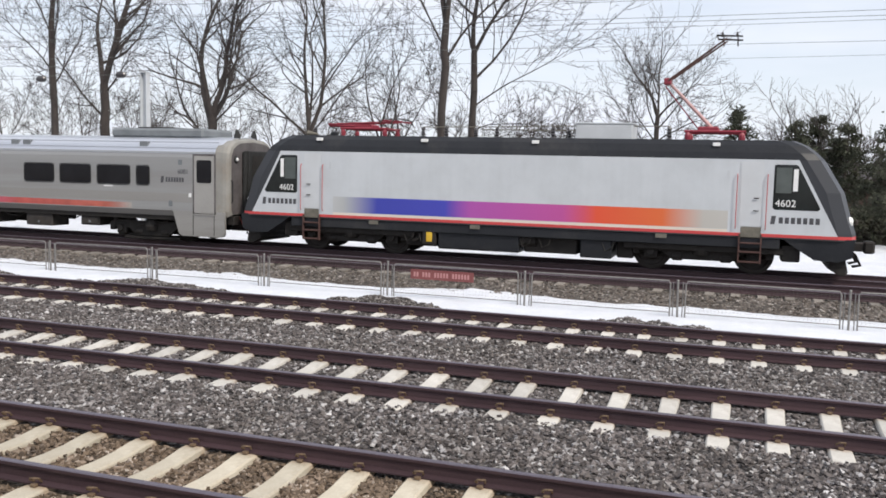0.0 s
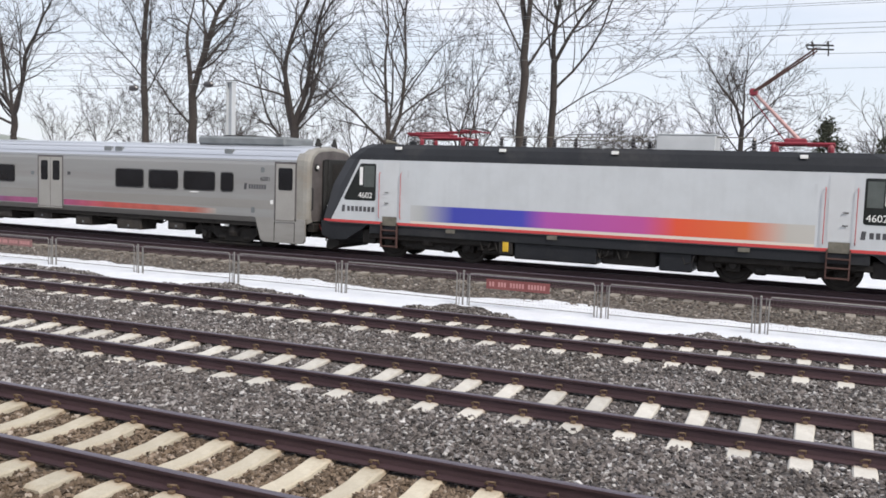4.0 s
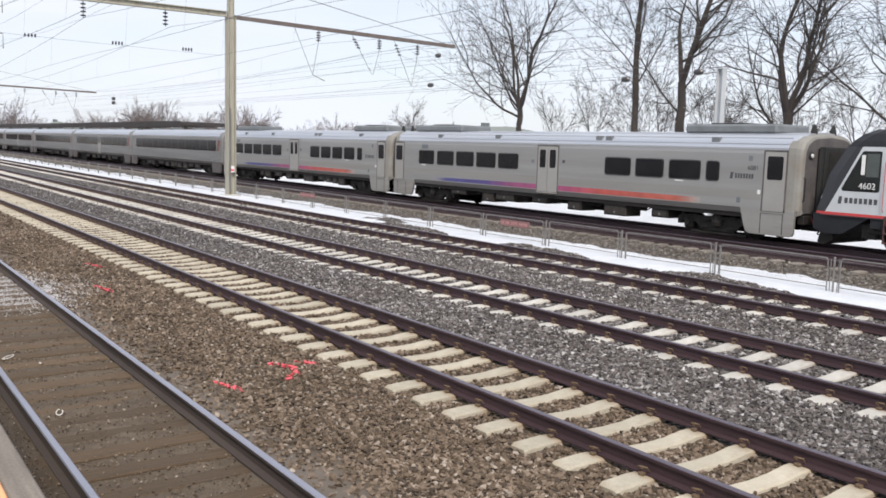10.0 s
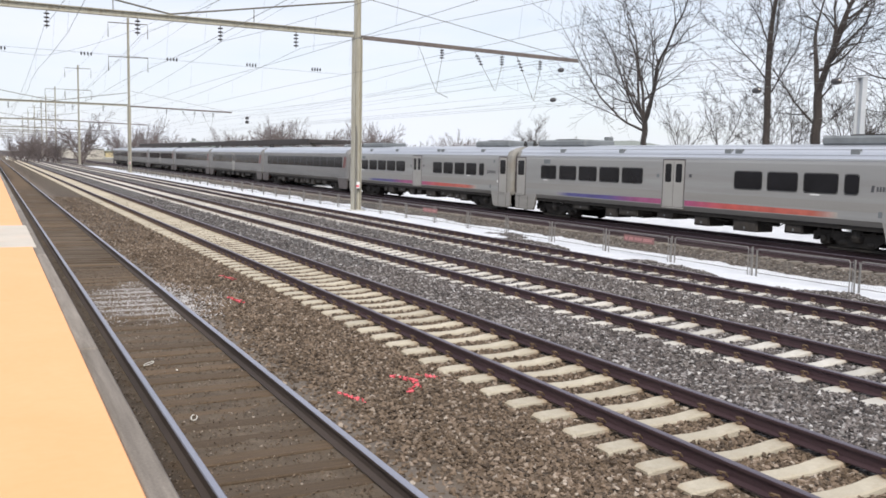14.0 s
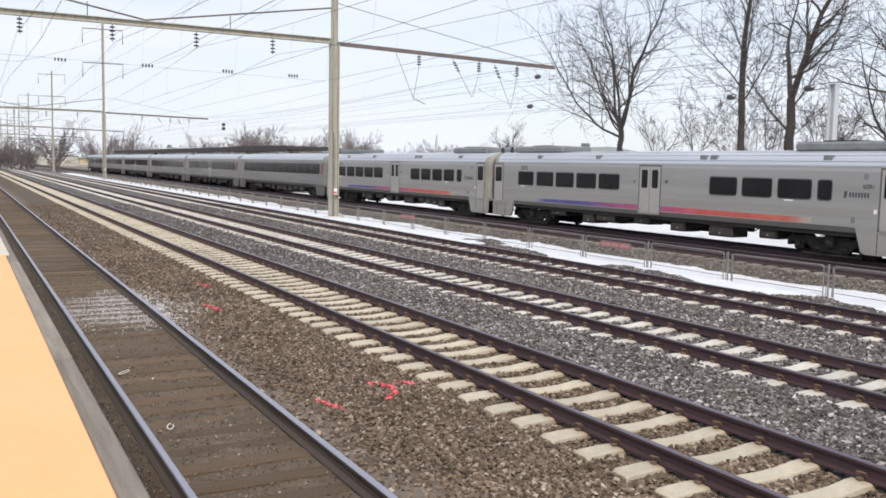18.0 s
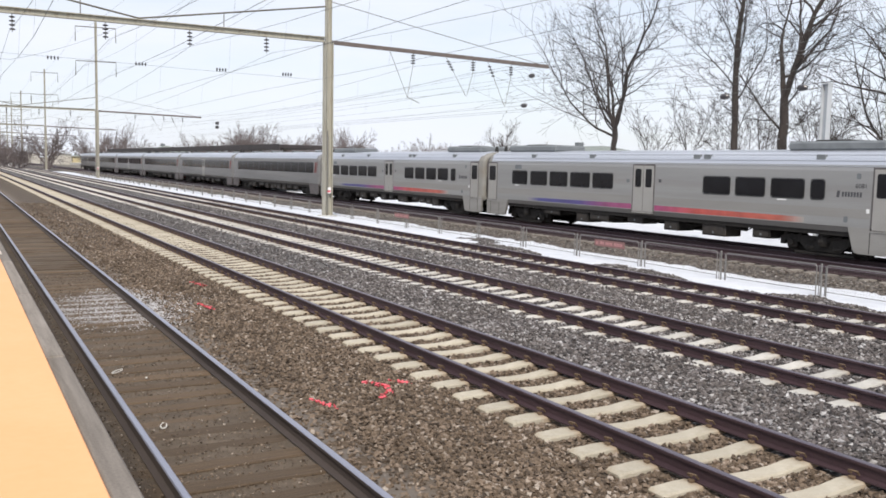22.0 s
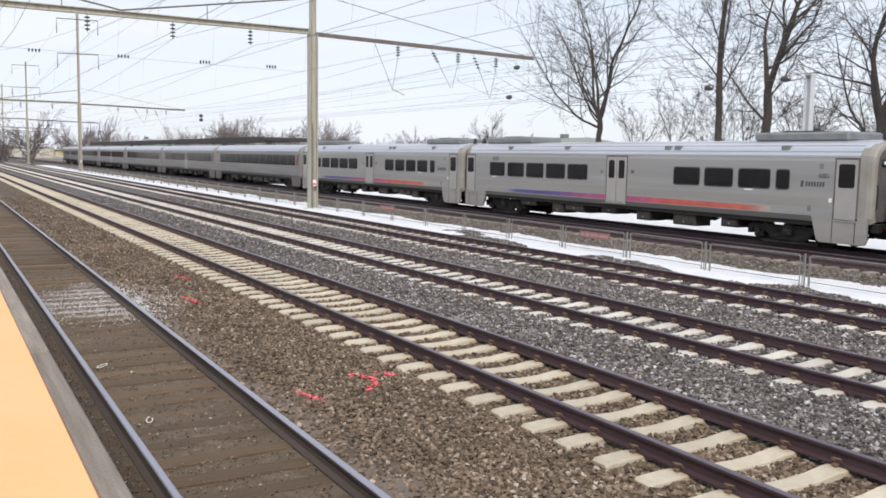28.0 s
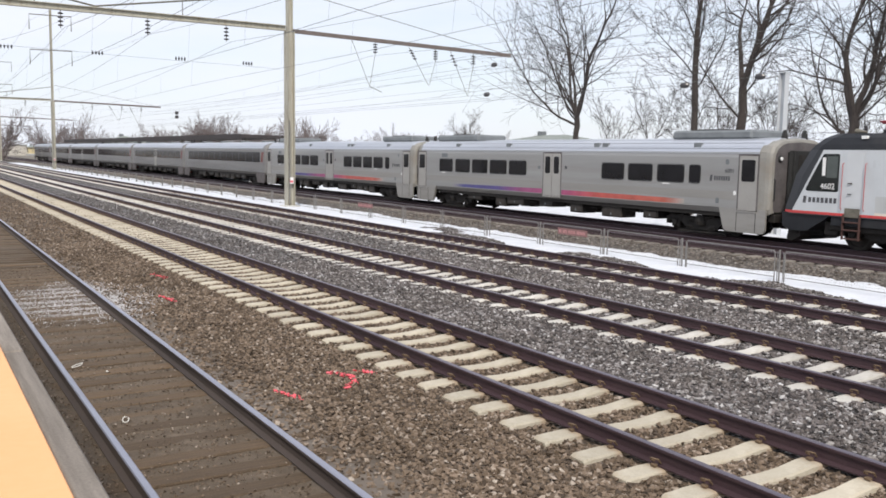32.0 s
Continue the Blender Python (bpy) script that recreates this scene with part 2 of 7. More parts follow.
M_platform_light = mat("pale_concrete", (0.47, 0.42, 0.36), (0.62, 0.56, 0.49), 1.5, 0.85, fine=30.0, bump=0.1, grime=(0.6, 0.45, 0.35))
M_board = mat("weathered_board", (0.125, 0.105, 0.088), (0.3, 0.262, 0.225), 5.0, 0.9, fine=60.0, bump=0.5, dist=0.008, streak=(5, 0.25, 5), vary=0.15, grime=(0.1, 0.08, 0.06))
M_galv = mat("galvanised_steel", (0.15, 0.142, 0.135), (0.31, 0.3, 0.285), 6.0, 0.55, 0.5, 60.0, 0.06)
M_pole = mat("painted_pole_steel", (0.31, 0.293, 0.24), (0.52, 0.503, 0.435), 2.5, 0.7, 0.1, 40.0, 0.12, 0.004, streak=(3, 3, 0.35), grime=(0.2, 0.15, 0.08))
M_dark_steel = mat("weathered_dark_steel", (0.09, 0.085, 0.07), (0.24, 0.22, 0.18), 4.0, 0.7, 0.3, 40.0, 0.1)
M_arm = mat("brown_painted_arm", (0.1, 0.08, 0.072), (0.2, 0.165, 0.15), 3.0, 0.7, 0.1, 40.0, 0.1)
M_wire = mat("dull_wire", (0.12, 0.125, 0.13), (0.2, 0.21, 0.22), 3.0, 0.6, 0.4, 30.0, 0.0)
M_insul = mat("glazed_insulator", (0.03, 0.028, 0.03), (0.08, 0.075, 0.08), 10.0, 0.3, 0.0, 40.0, 0.0)
M_sign_red = mat("red_sign_face", (0.15, 0.042, 0.042), (0.22, 0.068, 0.064), 3.0, 0.6, fine=40.0, bump=0.02)
M_sign_faded = mat("faded_red_sign_face", (0.17, 0.085, 0.082), (0.25, 0.13, 0.125), 3.0, 0.6, fine=40.0, bump=0.02)
M_sign_white = mat("sign_lettering", (0.38, 0.17, 0.17), (0.48, 0.25, 0.24), 6.0, 0.6, bump=0.0)
M_paint_red = mat("red_marking_paint", (0.62, 0.06, 0.085), (0.85, 0.17, 0.2), 12.0, 0.7, fine=60.0, bump=0.1)
M_bark = mat("grey_brown_bark", (0.022, 0.018, 0.017), (0.072, 0.059, 0.053), 3.0, 0.95, fine=24.0, bump=0.7, dist=0.02, streak=(5, 5, 0.8))
M_bark_pale = mat("pale_twigs", (0.05, 0.043, 0.041), (0.12, 0.102, 0.096), 3.0, 0.95, fine=20.0, bump=0.3)
M_bark_mid = mat("brown_grey_twigs", (0.035, 0.03, 0.028), (0.095, 0.08, 0.074), 3.0, 0.95, fine=20.0, bump=0.3)
# distance haze over the skyline trees is mixed into this paler wood colour
M_bark_far = mat("haze_paled_far_wood", (0.13, 0.108, 0.106), (0.23, 0.193, 0.188), 0.6, 0.95, fine=6.0, bump=0.2)
M_needle = mat("dark_evergreen", (0.022, 0.026, 0.017), (0.07, 0.074, 0.045), 1.5, 0.9, fine=30.0, bump=0.3)
M_black = mat("black_rubber", (0.01, 0.01, 0.01), (0.03, 0.03, 0.03), 6.0, 0.8, bump=0.1)
M_under = mat("grimy_running_gear", (0.009, 0.008, 0.007), (0.036, 0.031, 0.028), 4.0, 0.75, 0.2, 40.0, 0.25, 0.01)
M_under_box = mat("grimy_equipment_case", (0.02, 0.018, 0.017), (0.065, 0.056, 0.05), 3.0, 0.7, 0.15, 40.0, 0.15, 0.006, grime=(0.07, 0.055, 0.04))
M_wheel = mat("steel_wheel", (0.014, 0.012, 0.011), (0.045, 0.038, 0.035), 4.0, 0.7, 0.2, 40.0, 0.1)
M_panto = mat("red_pantograph_paint", (0.17, 0.018, 0.032), (0.32, 0.035, 0.055), 5.0, 0.5, bump=0.03)
M_panto_arm = mat("dusty_pink_arm", (0.38, 0.2, 0.2), (0.55, 0.36, 0.35), 5.0, 0.5, bump=0.03)
M_red_rail = mat("red_handrail_paint", (0.36, 0.06, 0.07), (0.5, 0.12, 0.12), 5.0, 0.5, bump=0.0)
M_loco_dark = mat("dark_grey_gloss_paint", (0.013, 0.014, 0.017), (0.028, 0.03, 0.035), 1.2, 0.42, 0.0, 12.0, 0.02, 0.004, spread=0.35, grime=(0.052, 0.05, 0.05))
M_loco_dark.node_tree.nodes["Principled BSDF"].inputs["Specular IOR Level"].default_value = 0.25
M_loco_box = mat("grey_roof_box", (0.42, 0.44, 0.46), (0.58, 0.6, 0.625), 1.5, 0.6, bump=0.05)
M_silver = mat("silver_white_paint", (0.5, 0.515, 0.53), (0.58, 0.6, 0.62), 2.0, 0.45, bump=0.02)
M_white_paint = mat("white_paint", (0.7, 0.7, 0.69), (0.85, 0.85, 0.84), 3.0, 0.5, bump=0.02)
M_grey_paint = mat("dark_lettering_paint", (0.04, 0.04, 0.045), (0.09, 0.09, 0.1), 4.0, 0.55, bump=0.0)
M_rust_red = mat("rusty_red_coupler", (0.1, 0.02, 0.018), (0.24, 0.06, 0.05), 6.0, 0.7, 0.2, 40.0, 0.2)
M_yellow_box = mat("yellow_paint", (0.55, 0.33, 0.02), (0.75, 0.5, 0.05), 4.0, 0.5, bump=0.05)
M_steel = mat("brushed_stainless", (0.275, 0.272, 0.267), (0.4, 0.396, 0.391), 0.8, 0.36, 0.45, 30.0, 0.02, 0.003, streak=(1, 0.12, 2.5), grime=(0.27, 0.245, 0.22))
M_steel_darker = mat("darker_stained_steel", (0.25, 0.24, 0.225), (0.38, 0.368, 0.35), 0.7, 0.45, 0.35, 30.0, 0.03, 0.003, streak=(1, 0.2, 2), grime=(0.17, 0.15, 0.13))
# same stainless as the sides; the sky's bluish reflection is put into the colour
M_steel_roof = mat("sky_lit_stainless_roof", (0.45, 0.47, 0.52), (0.62, 0.64, 0.69), 0.8, 0.3, 0.6, 30.0, 0.02, 0.003, streak=(1, 0.15, 2))
M_steel_door = mat("stainless_door", (0.33, 0.315, 0.295), (0.45, 0.435, 0.41), 1.0, 0.42, 0.4, 30.0, 0.03, 0.003)
M_steel_old = mat("ribbed_old_stainless", (0.18, 0.175, 0.172), (0.32, 0.312, 0.305), 0.8, 0.45, 0.5, 30.0, 0.03, 0.003, streak=(1, 0.15, 3))
M_end_cap = mat("beige_end_paint", (0.2, 0.193, 0.175), (0.32, 0.31, 0.285), 2.0, 0.6, 0.1, 30.0, 0.03, grime=(0.24, 0.2, 0.16))
M_hvac = mat("roof_unit_grey", (0.12, 0.13, 0.14), (0.24, 0.26, 0.27), 2.0, 0.6, 0.2, bump=0.08)
M_roof_green = mat("green_grey_roofing", (0.16, 0.18, 0.165), (0.27, 0.29, 0.27), 1.0, 0.85, bump=0.1)
M_far_wall = mat("pale_far_wall", (0.45, 0.43, 0.39), (0.6, 0.57, 0.52), 0.3, 0.9, bump=0.05)
M_cream_wall = mat("cream_far_wall", (0.5, 0.42, 0.24), (0.62, 0.54, 0.34), 0.3, 0.9, bump=0.05)
M_canopy = mat("dark_canopy", (0.025, 0.022, 0.022), (0.06, 0.05, 0.05), 1.0, 0.8, bump=0.05)
M_scrap = mat("white_litter", (0.6, 0.58, 0.53), (0.8, 0.78, 0.72), 8.0, 0.8, bump=0.05)


def glass_mat(name, tint):
    m, n, l, b = nodes_of(name)
    co = n.new("ShaderNodeTexCoord").outputs["Object"]
    f = noise_node(n, l, 1.3, 3.0, co)
    col = ramp_node(n, l, f.outputs["Fac"], [(0.3, tint), (0.7, tuple(c * 1.8 for c in tint))]).outputs["Color"]
    l.new(col, b.inputs["Base Color"])
    b.inputs["Roughness"].default_value = 0.09
    b.inputs["IOR"].default_value = 1.33
    return m


M_glass = glass_mat("dark_tinted_glass", (0.008, 0.008, 0.01))
M_cab_glass = glass_mat("dark_cab_glass", (0.014, 0.016, 0.016))


def loco_paint():
    """Silver-white side with a dark nose and a band that runs grey, blue, magenta, orange, grey, over a red stripe."""
    m, n, l, b = nodes_of("livery_paint")
    co = n.new("ShaderNodeTexCoord").outputs["Object"]
    sep = n.new("ShaderNodeSeparateXYZ")
    l.new(co, sep.inputs["Vector"])
    y, z = sep.outputs["Y"], sep.outputs["Z"]
    stain = noise_node(n, l, 0.7, 6.0, co, 0.65)
    mp = n.new("ShaderNodeMapping")
    mp.inputs["Scale"].default_value = (2.0, 5.0, 0.4)
    l.new(co, mp.inputs["Vector"])
    drip = noise_node(n, l, 1.0, 5.0, mp.outputs["Vector"])
    both = mix_node(n, l, stain.outputs["Fac"], drip.outputs["Fac"], 0.2)
    base = ramp_node(n, l, both, [(0.3, (0.47, 0.49, 0.51)), (0.55, (0.54, 0.565, 0.59)), (0.75, (0.58, 0.6, 0.625))]).outputs["Color"]
    wob = math_node(n, l, "MULTIPLY_ADD", stain.outputs["Fac"], 0.035)
    wob.node.inputs[2].default_value = -0.017
    yy = math_node(n, l, "ADD", y, wob)
    u = math_node(n, l, "DIVIDE", math_node(n, l, "ADD", yy, 6.6), 13.2)
    band = ramp_node(n, l, u, [(0.0, (0.5, 0.49, 0.46)), (0.08, (0.48, 0.46, 0.425)), (0.165, (0.68, 0.14, 0.04)), (0.31, (0.7, 0.085, 0.035)),
                               (0.385, (0.48, 0.08, 0.3)), (0.605, (0.4, 0.08, 0.37)), (0.665, (0.055, 0.06, 0.42)), (0.84, (0.045, 0.055, 0.37)),
                               (0.93, (0.42, 0.43, 0.43)), (1.0, (0.55, 0.56, 0.57))]).outputs["Color"]

    def between(v, lo, hi):
        return math_node(n, l, "MULTIPLY", math_node(n, l, "GREATER_THAN", v, lo), math_node(n, l, "LESS_THAN", v, hi))
    in_band = math_node(n, l, "MULTIPLY", between(z, 1.315, 1.825), between(y, -6.2, 6.05))
    col = mix_node(n, l, base, band, in_band)
    cream = math_node(n, l, "MULTIPLY", between(z, 1.225, 1.305), between(y, -6.2, 6.05))
    col = mix_node(n, l, col, (0.68, 0.6, 0.52), cream)
    col = mix_node(n, l, col, (0.56, 0.06, 0.06), between(z, 1.14, 1.225))
    # dark nose: beyond a line that leans back with the windscreen
    ay = math_node(n, l, "ABSOLUTE", y)
    line = math_node(n, l, "MULTIPLY_ADD", z, -0.526)
    line.node.inputs[2].default_value = 9.7
    nose = math_node(n, l, "GREATER_THAN", ay, line)
    over = math_node(n, l, "GREATER_THAN", z, 1.225)
    col = mix_node(n, l, col, (0.032, 0.034, 0.04), math_node(n, l, "MULTIPLY", nose, over))
    dirt = math_node(n, l, "LESS_THAN", z, 1.14)
    col = mix_node(n, l, col, (0.03, 0.03, 0.034), dirt)
    l.new(col, b.inputs["Base Color"])
    b.inputs["Roughness"].default_value = 0.42
    return m


def coach_band(name):
    """The coloured adhesive band of a coach: blue fading to magenta, then orange-red."""
    m, n, l, b = nodes_of(name)
    co = n.new("ShaderNodeTexCoord").outputs["Object"]
    sep = n.new("ShaderNodeSeparateXYZ")
    l.new(co, sep.inputs["Vector"])
    u = math_node(n, l, "DIVIDE", math_node(n, l, "ADD", sep.outputs["Y"], 8.5), 17.0)
    col = ramp_node(n, l, u, [(0.0, (0.4, 0.37, 0.34)), (0.06, (0.52, 0.14, 0.1)), (0.3, (0.52, 0.1, 0.085)), (0.42, (0.42, 0.09, 0.2)), (0.62, (0.32, 0.09, 0.2)),
                              (0.74, (0.1, 0.08, 0.25)), (0.93, (0.08, 0.08, 0.25)), (1.0, (0.38, 0.36, 0.36))]).outputs["Color"]
    f = noise_node(n, l, 2.0, 5.0, co)
    tone = ramp_node(n, l, f.outputs["Fac"], [(0.3, (0.75, 0.75, 0.75)), (0.7, (1.1, 1.1, 1.1))]).outputs["Color"]
    col = mix_node(n, l, col, tone, 1.0, "MULTIPLY")
    l.new(col, b.inputs["Base Color"])
    b.inputs["Roughness"].default_value = 0.45
    b.inputs["Metallic"].default_value = 0.2
    return m


M_livery = loco_paint()
M_cab_pane = mat("grey_green_cab_pane", (0.05, 0.06, 0.058), (0.11, 0.125, 0.12), 2.0, 0.15, bump=0.0)
M_end_wall = mat("grimy_purple_grey_end", (0.06, 0.053, 0.055), (0.15, 0.135, 0.135), 3.0, 0.7, 0.0, 30.0, 0.1, grime=(0.04, 0.03, 0.025))
M_brown_wall = mat("brown_brick_wall", (0.03, 0.019, 0.015), (0.07, 0.042, 0.032), 1.4, 0.9, fine=14.0, bump=0.3, dist=0.02)
M_coach_band = coach_band("coach_band")


# ---- mesh helpers ----
def mesh_from(bm, name, materials, smooth=False):
    me = bpy.data.meshes.new(name)
    bm.to_mesh(me)
    bm.free()
    for m in (materials if isinstance(materials, (list, tuple)) else [materials]):
        me.materials.append(m)
    if smooth:
        me.polygons.foreach_set("use_smooth", [True] * len(me.polygons))
    return me


def part(name, bm, material, parent, label="", smooth=False, at=None):
    ob = new(name, mesh_from(bm, name, material, smooth))
    ob.parent = parent
    if at is not None:
        ob.matrix_local = at
    if label:
        ob["label"] = label
    return ob


def thing(name, label, category, at=None, group="", kind=""):
    ob = new(name)
    ob.empty_display_size = 0.3
    if at is not None:
        ob.matrix_world = at
    return tagged(ob, label, category, group, kind)


def box(bm, x0, x1, y0, y1, z0, z1, bevel=0.0, slot=0):
    vs = [bm.verts.new((x, y, z)) for x in (x0, x1) for y in (y0, y1) for z in (z0, z1)]
    fs = []
    for q in ((0, 1, 3, 2), (4, 6, 7, 5), (0, 4, 5, 1), (2, 3, 7, 6), (0, 2, 6, 4), (1, 5, 7, 3)):
        f = bm.faces.new([vs[i] for i in q])
        f.material_index = slot
        fs.append(f)
    if bevel:
        es = list({e for f in fs for e in f.edges})
        bmesh.ops.bevel(bm, geom=es, offset=bevel, segments=1, profile=0.5, affect="EDGES")
    return bm


def bm_box(*a, **k):
    return box(bmesh.new(), *a, **k)


def tube(bm, points, radii, sides=6, slot=0, cap=True):
    """A round bar through points; radii: one number or one for each point."""
    pts = [Vector(p) for p in points]
    if isinstance(radii, (int, float)):
        radii = [radii] * len(pts)
    rings = []
    for k, p in enumerate(pts):
        d = (pts[min(k + 1, len(pts) - 1)] - pts[max(k - 1, 0)]).normalized()
        a = d.orthogonal().normalized() if k == 0 else (last - d * last.dot(d)).normalized()
        last = a
        b = d.cross(a)
        rings.append([bm.verts.new(p + radii[k] * (math.cos(2 * math.pi * i / sides) * a + math.sin(2 * math.pi * i / sides) * b)) for i in range(sides)])
    for r, s in zip(rings, rings[1:]):
        for i in range(sides):
            f = bm.faces.new((r[i], r[(i + 1) % sides], s[(i + 1) % sides], s[i]))
            f.material_index = slot
    if cap:
        for r in (rings[0][::-1], rings[-1]):
            f = bm.faces.new(r)
            f.material_index = slot
    return bm


def extrude_y(bm, profile, y0, y1, slot=0, slots=None, caps=True):
    """A closed profile of (x, z) drawn along y. slots: material slot of each side."""
    a = [bm.verts.new((x, y0, z)) for x, z in profile]
    b = [bm.verts.new((x, y1, z)) for x, z in profile]
    n = len(profile)
    for i in range(n):
        f = bm.faces.new((a[i], a[(i + 1) % n], b[(i + 1) % n], b[i]))
        f.material_index = slots[i] if slots else slot
    if caps:
        bm.faces.new(a[::-1]).material_index = slot
        bm.faces.new(b).material_index = slot
    bmesh.ops.recalc_face_normals(bm, faces=bm.faces[:])
    return bm


def extrude_x(bm, profile, x0, x1, slot=0):
    """A closed profile of (y, z) drawn along x."""
    a = [bm.verts.new((x0, y, z)) for y, z in profile]
    b = [bm.verts.new((x1, y, z)) for y, z in profile]
    n = len(profile)
    for i in range(n):
        bm.faces.new((a[i], a[(i + 1) % n], b[(i + 1) % n], b[i])).material_index = slot
    bm.faces.new(a[::-1]).material_index = slot
    bm.faces.new(b).material_index = slot
    bmesh.ops.recalc_face_normals(bm, faces=bm.faces[:])
    return bm


def lathe_x(bm, x, y, z, rings, sides=20, slot=0):
    """A turned piece about an axis along x: rings of (offset along x, radius)."""
    rs = [[bm.verts.new((x + o, y + r * math.cos(2 * math.pi * i / sides), z + r * math.sin(2 * math.pi * i / sides))) for i in range(sides)] for o, r in rings]
    for r, s in zip(rs, rs[1:]):
        for i in range(sides):
            bm.faces.new((r[i], s[i], s[(i + 1) % sides], r[(i + 1) % sides])).material_index = slot
    bm.faces.new(rs[0]).material_index = slot
    bm.faces.new(rs[-1][::-1]).material_index = slot
    bmesh.ops.recalc_face_normals(bm, faces=bm.faces[:])
    return bm


def mesh_arrays(name, verts, faces, material, smooth=False):
    """A mesh from numpy arrays; faces all have the same number of corners."""
    me = bpy.data.meshes.new(name)
    k = faces.shape[1]
    me.vertices.add(len(verts))
    me.vertices.foreach_set("co", np.asarray(verts, np.float32).ravel())
    me.loops.add(faces.size)
    me.loops.foreach_set("vertex_index", faces.ravel().astype(np.int32))
    me.polygons.add(len(faces))
    me.polygons.foreach_set("loop_start", np.arange(0, faces.size, k, dtype=np.int32))
    me.polygons.foreach_set("use_smooth", np.full(len(faces), smooth))
    me.update(calc_edges=True)
    me.materials.append(material)
    return me


# ---- plan: the tracks run along y, x is measured across them from the camera; z = 0 is the top of the nearer rails ----
GAUGE = 1.505
TRACK_A, TRACK_B, TRACK_C, TRACK_D, TRACK_E, TRACK_F = 2.38, 6.93, 11.02, 15.43, 23.55, 27.40
Z_F = -0.095
FENCE_X = 19.3
TIE = 0.622


def rough(x, y, s, seed=0.0):
    return noise.noise(Vector((x * s, y * s, seed)))


def ground_height(x, y):
    pts = [(-3000, -0.8), (-8, -0.8), (0.3, -0.3), (0.8, -0.19), (1.45, -0.165), (1.7, -0.194), (3.05, -0.194), (3.35, -0.165), (4.6, -0.24), (5.5, -0.245), (6.1, -0.225), (6.5, -0.258), (7.35, -0.258), (7.75, -0.215), (8.05, -0.15), (8.5, -0.15), (9.0, -0.19), (9.4, -0.176), (9.7, -0.18), (9.85, -0.19), (10.1, -0.205), (10.55, -0.238), (11.5, -0.238),
           (11.9, -0.205), (12.1, -0.15), (12.6, -0.16), (13.1, -0.2), (13.8, -0.176), (14.1, -0.18), (14.25, -0.19), (14.5, -0.205), (14.85, -0.175), (15.05, -0.15), (15.35, -0.15), (15.55, -0.19), (16.3, -0.205), (16.6, -0.15), (17.0, -0.19), (17.6, -0.3), (18.2, -0.36), (21.0, -0.38), (21.8, -0.22), (25.2, -0.22), (25.9, -0.38), (28.9, -0.38), (31, -0.5), (60, -0.5), (3000, -0.5)]
    for (a, za), (b, zb) in zip(pts, pts[1:]):
        if a <= x <= b:
            z = za + (zb - za) * (x - a) / (b - a)
            break
    if 0.3 < x < 60 and -40 < y < 140:
        z += 0.016 * rough(x, y, 1.9) + 0.014 * rough(x, y, 0.45, 3.0)
    return z


def build_ground():
    xs = [-3000, -600, -120, -30, -8, 0.3] + [0.6 + 0.15 * k for k in range(118)] + [18.3 + 0.4 * k for k in range(31)] + [32.5, 36, 42, 50, 60, 90, 160, 400, 1000, 3000]
    ys = [-3000, -800, -200, -80, -40] + [-30 + 0.5 * k for k in range(180)] + [62 + 3 * k for k in range(40)] + [190, 230, 300, 420, 700, 1200, 3000]
    verts = np.array([(x, y, ground_height(x, y)) for y in ys for x in xs])
    nx = len(xs)
    faces = np.array([(j * nx + i, j * nx + i + 1, (j + 1) * nx + i + 1, (j + 1) * nx + i) for j in range(len(ys) - 1) for i in range(nx - 1)])
    me = mesh_arrays("ground", verts, faces, M_earth, True)
    for m in (M_brown_bed, M_grey_bed, M_mixed_bed, M_dirt):
        me.materials.append(m)
    slots = []
    for j in range(len(ys) - 1):
        for i in range(nx - 1):
            x = (xs[i] + xs[i + 1]) / 2
            slots.append(0 if x < 0.3 or x > 29.5 else 4 if x < 3.9 else 1 if x < 7.6 else 3 if x > 20.0 else 2)
    me.polygons.foreach_set("material_index", slots)
    tagged(new("ground", me), "railway ground of brown and grey broken stone", "ground", kind="structure")


def rail_mesh(name, y0, y1, head, web=None):
    h, w = 0.172, 0.037
    prof = [(-0.07, -h), (0.07, -h), (0.07, -h + 0.014), (0.012, -h + 0.034), (0.009, -0.045), (w, -0.036), (w, -0.008), (w - 0.01, 0.0), (-w + 0.01, 0.0), (-w, -0.008),
            (-w, -0.036), (-0.009, -0.045), (-0.012, -h + 0.034), (-0.07, -h + 0.014)]
    slots = [0] * len(prof)
    for k in (6, 7, 8):
        slots[k] = 1
    bm = extrude_y(bmesh.new(), prof, y0, y1, slots=slots)
    return mesh_from(bm, name, [web or M_rail, head])


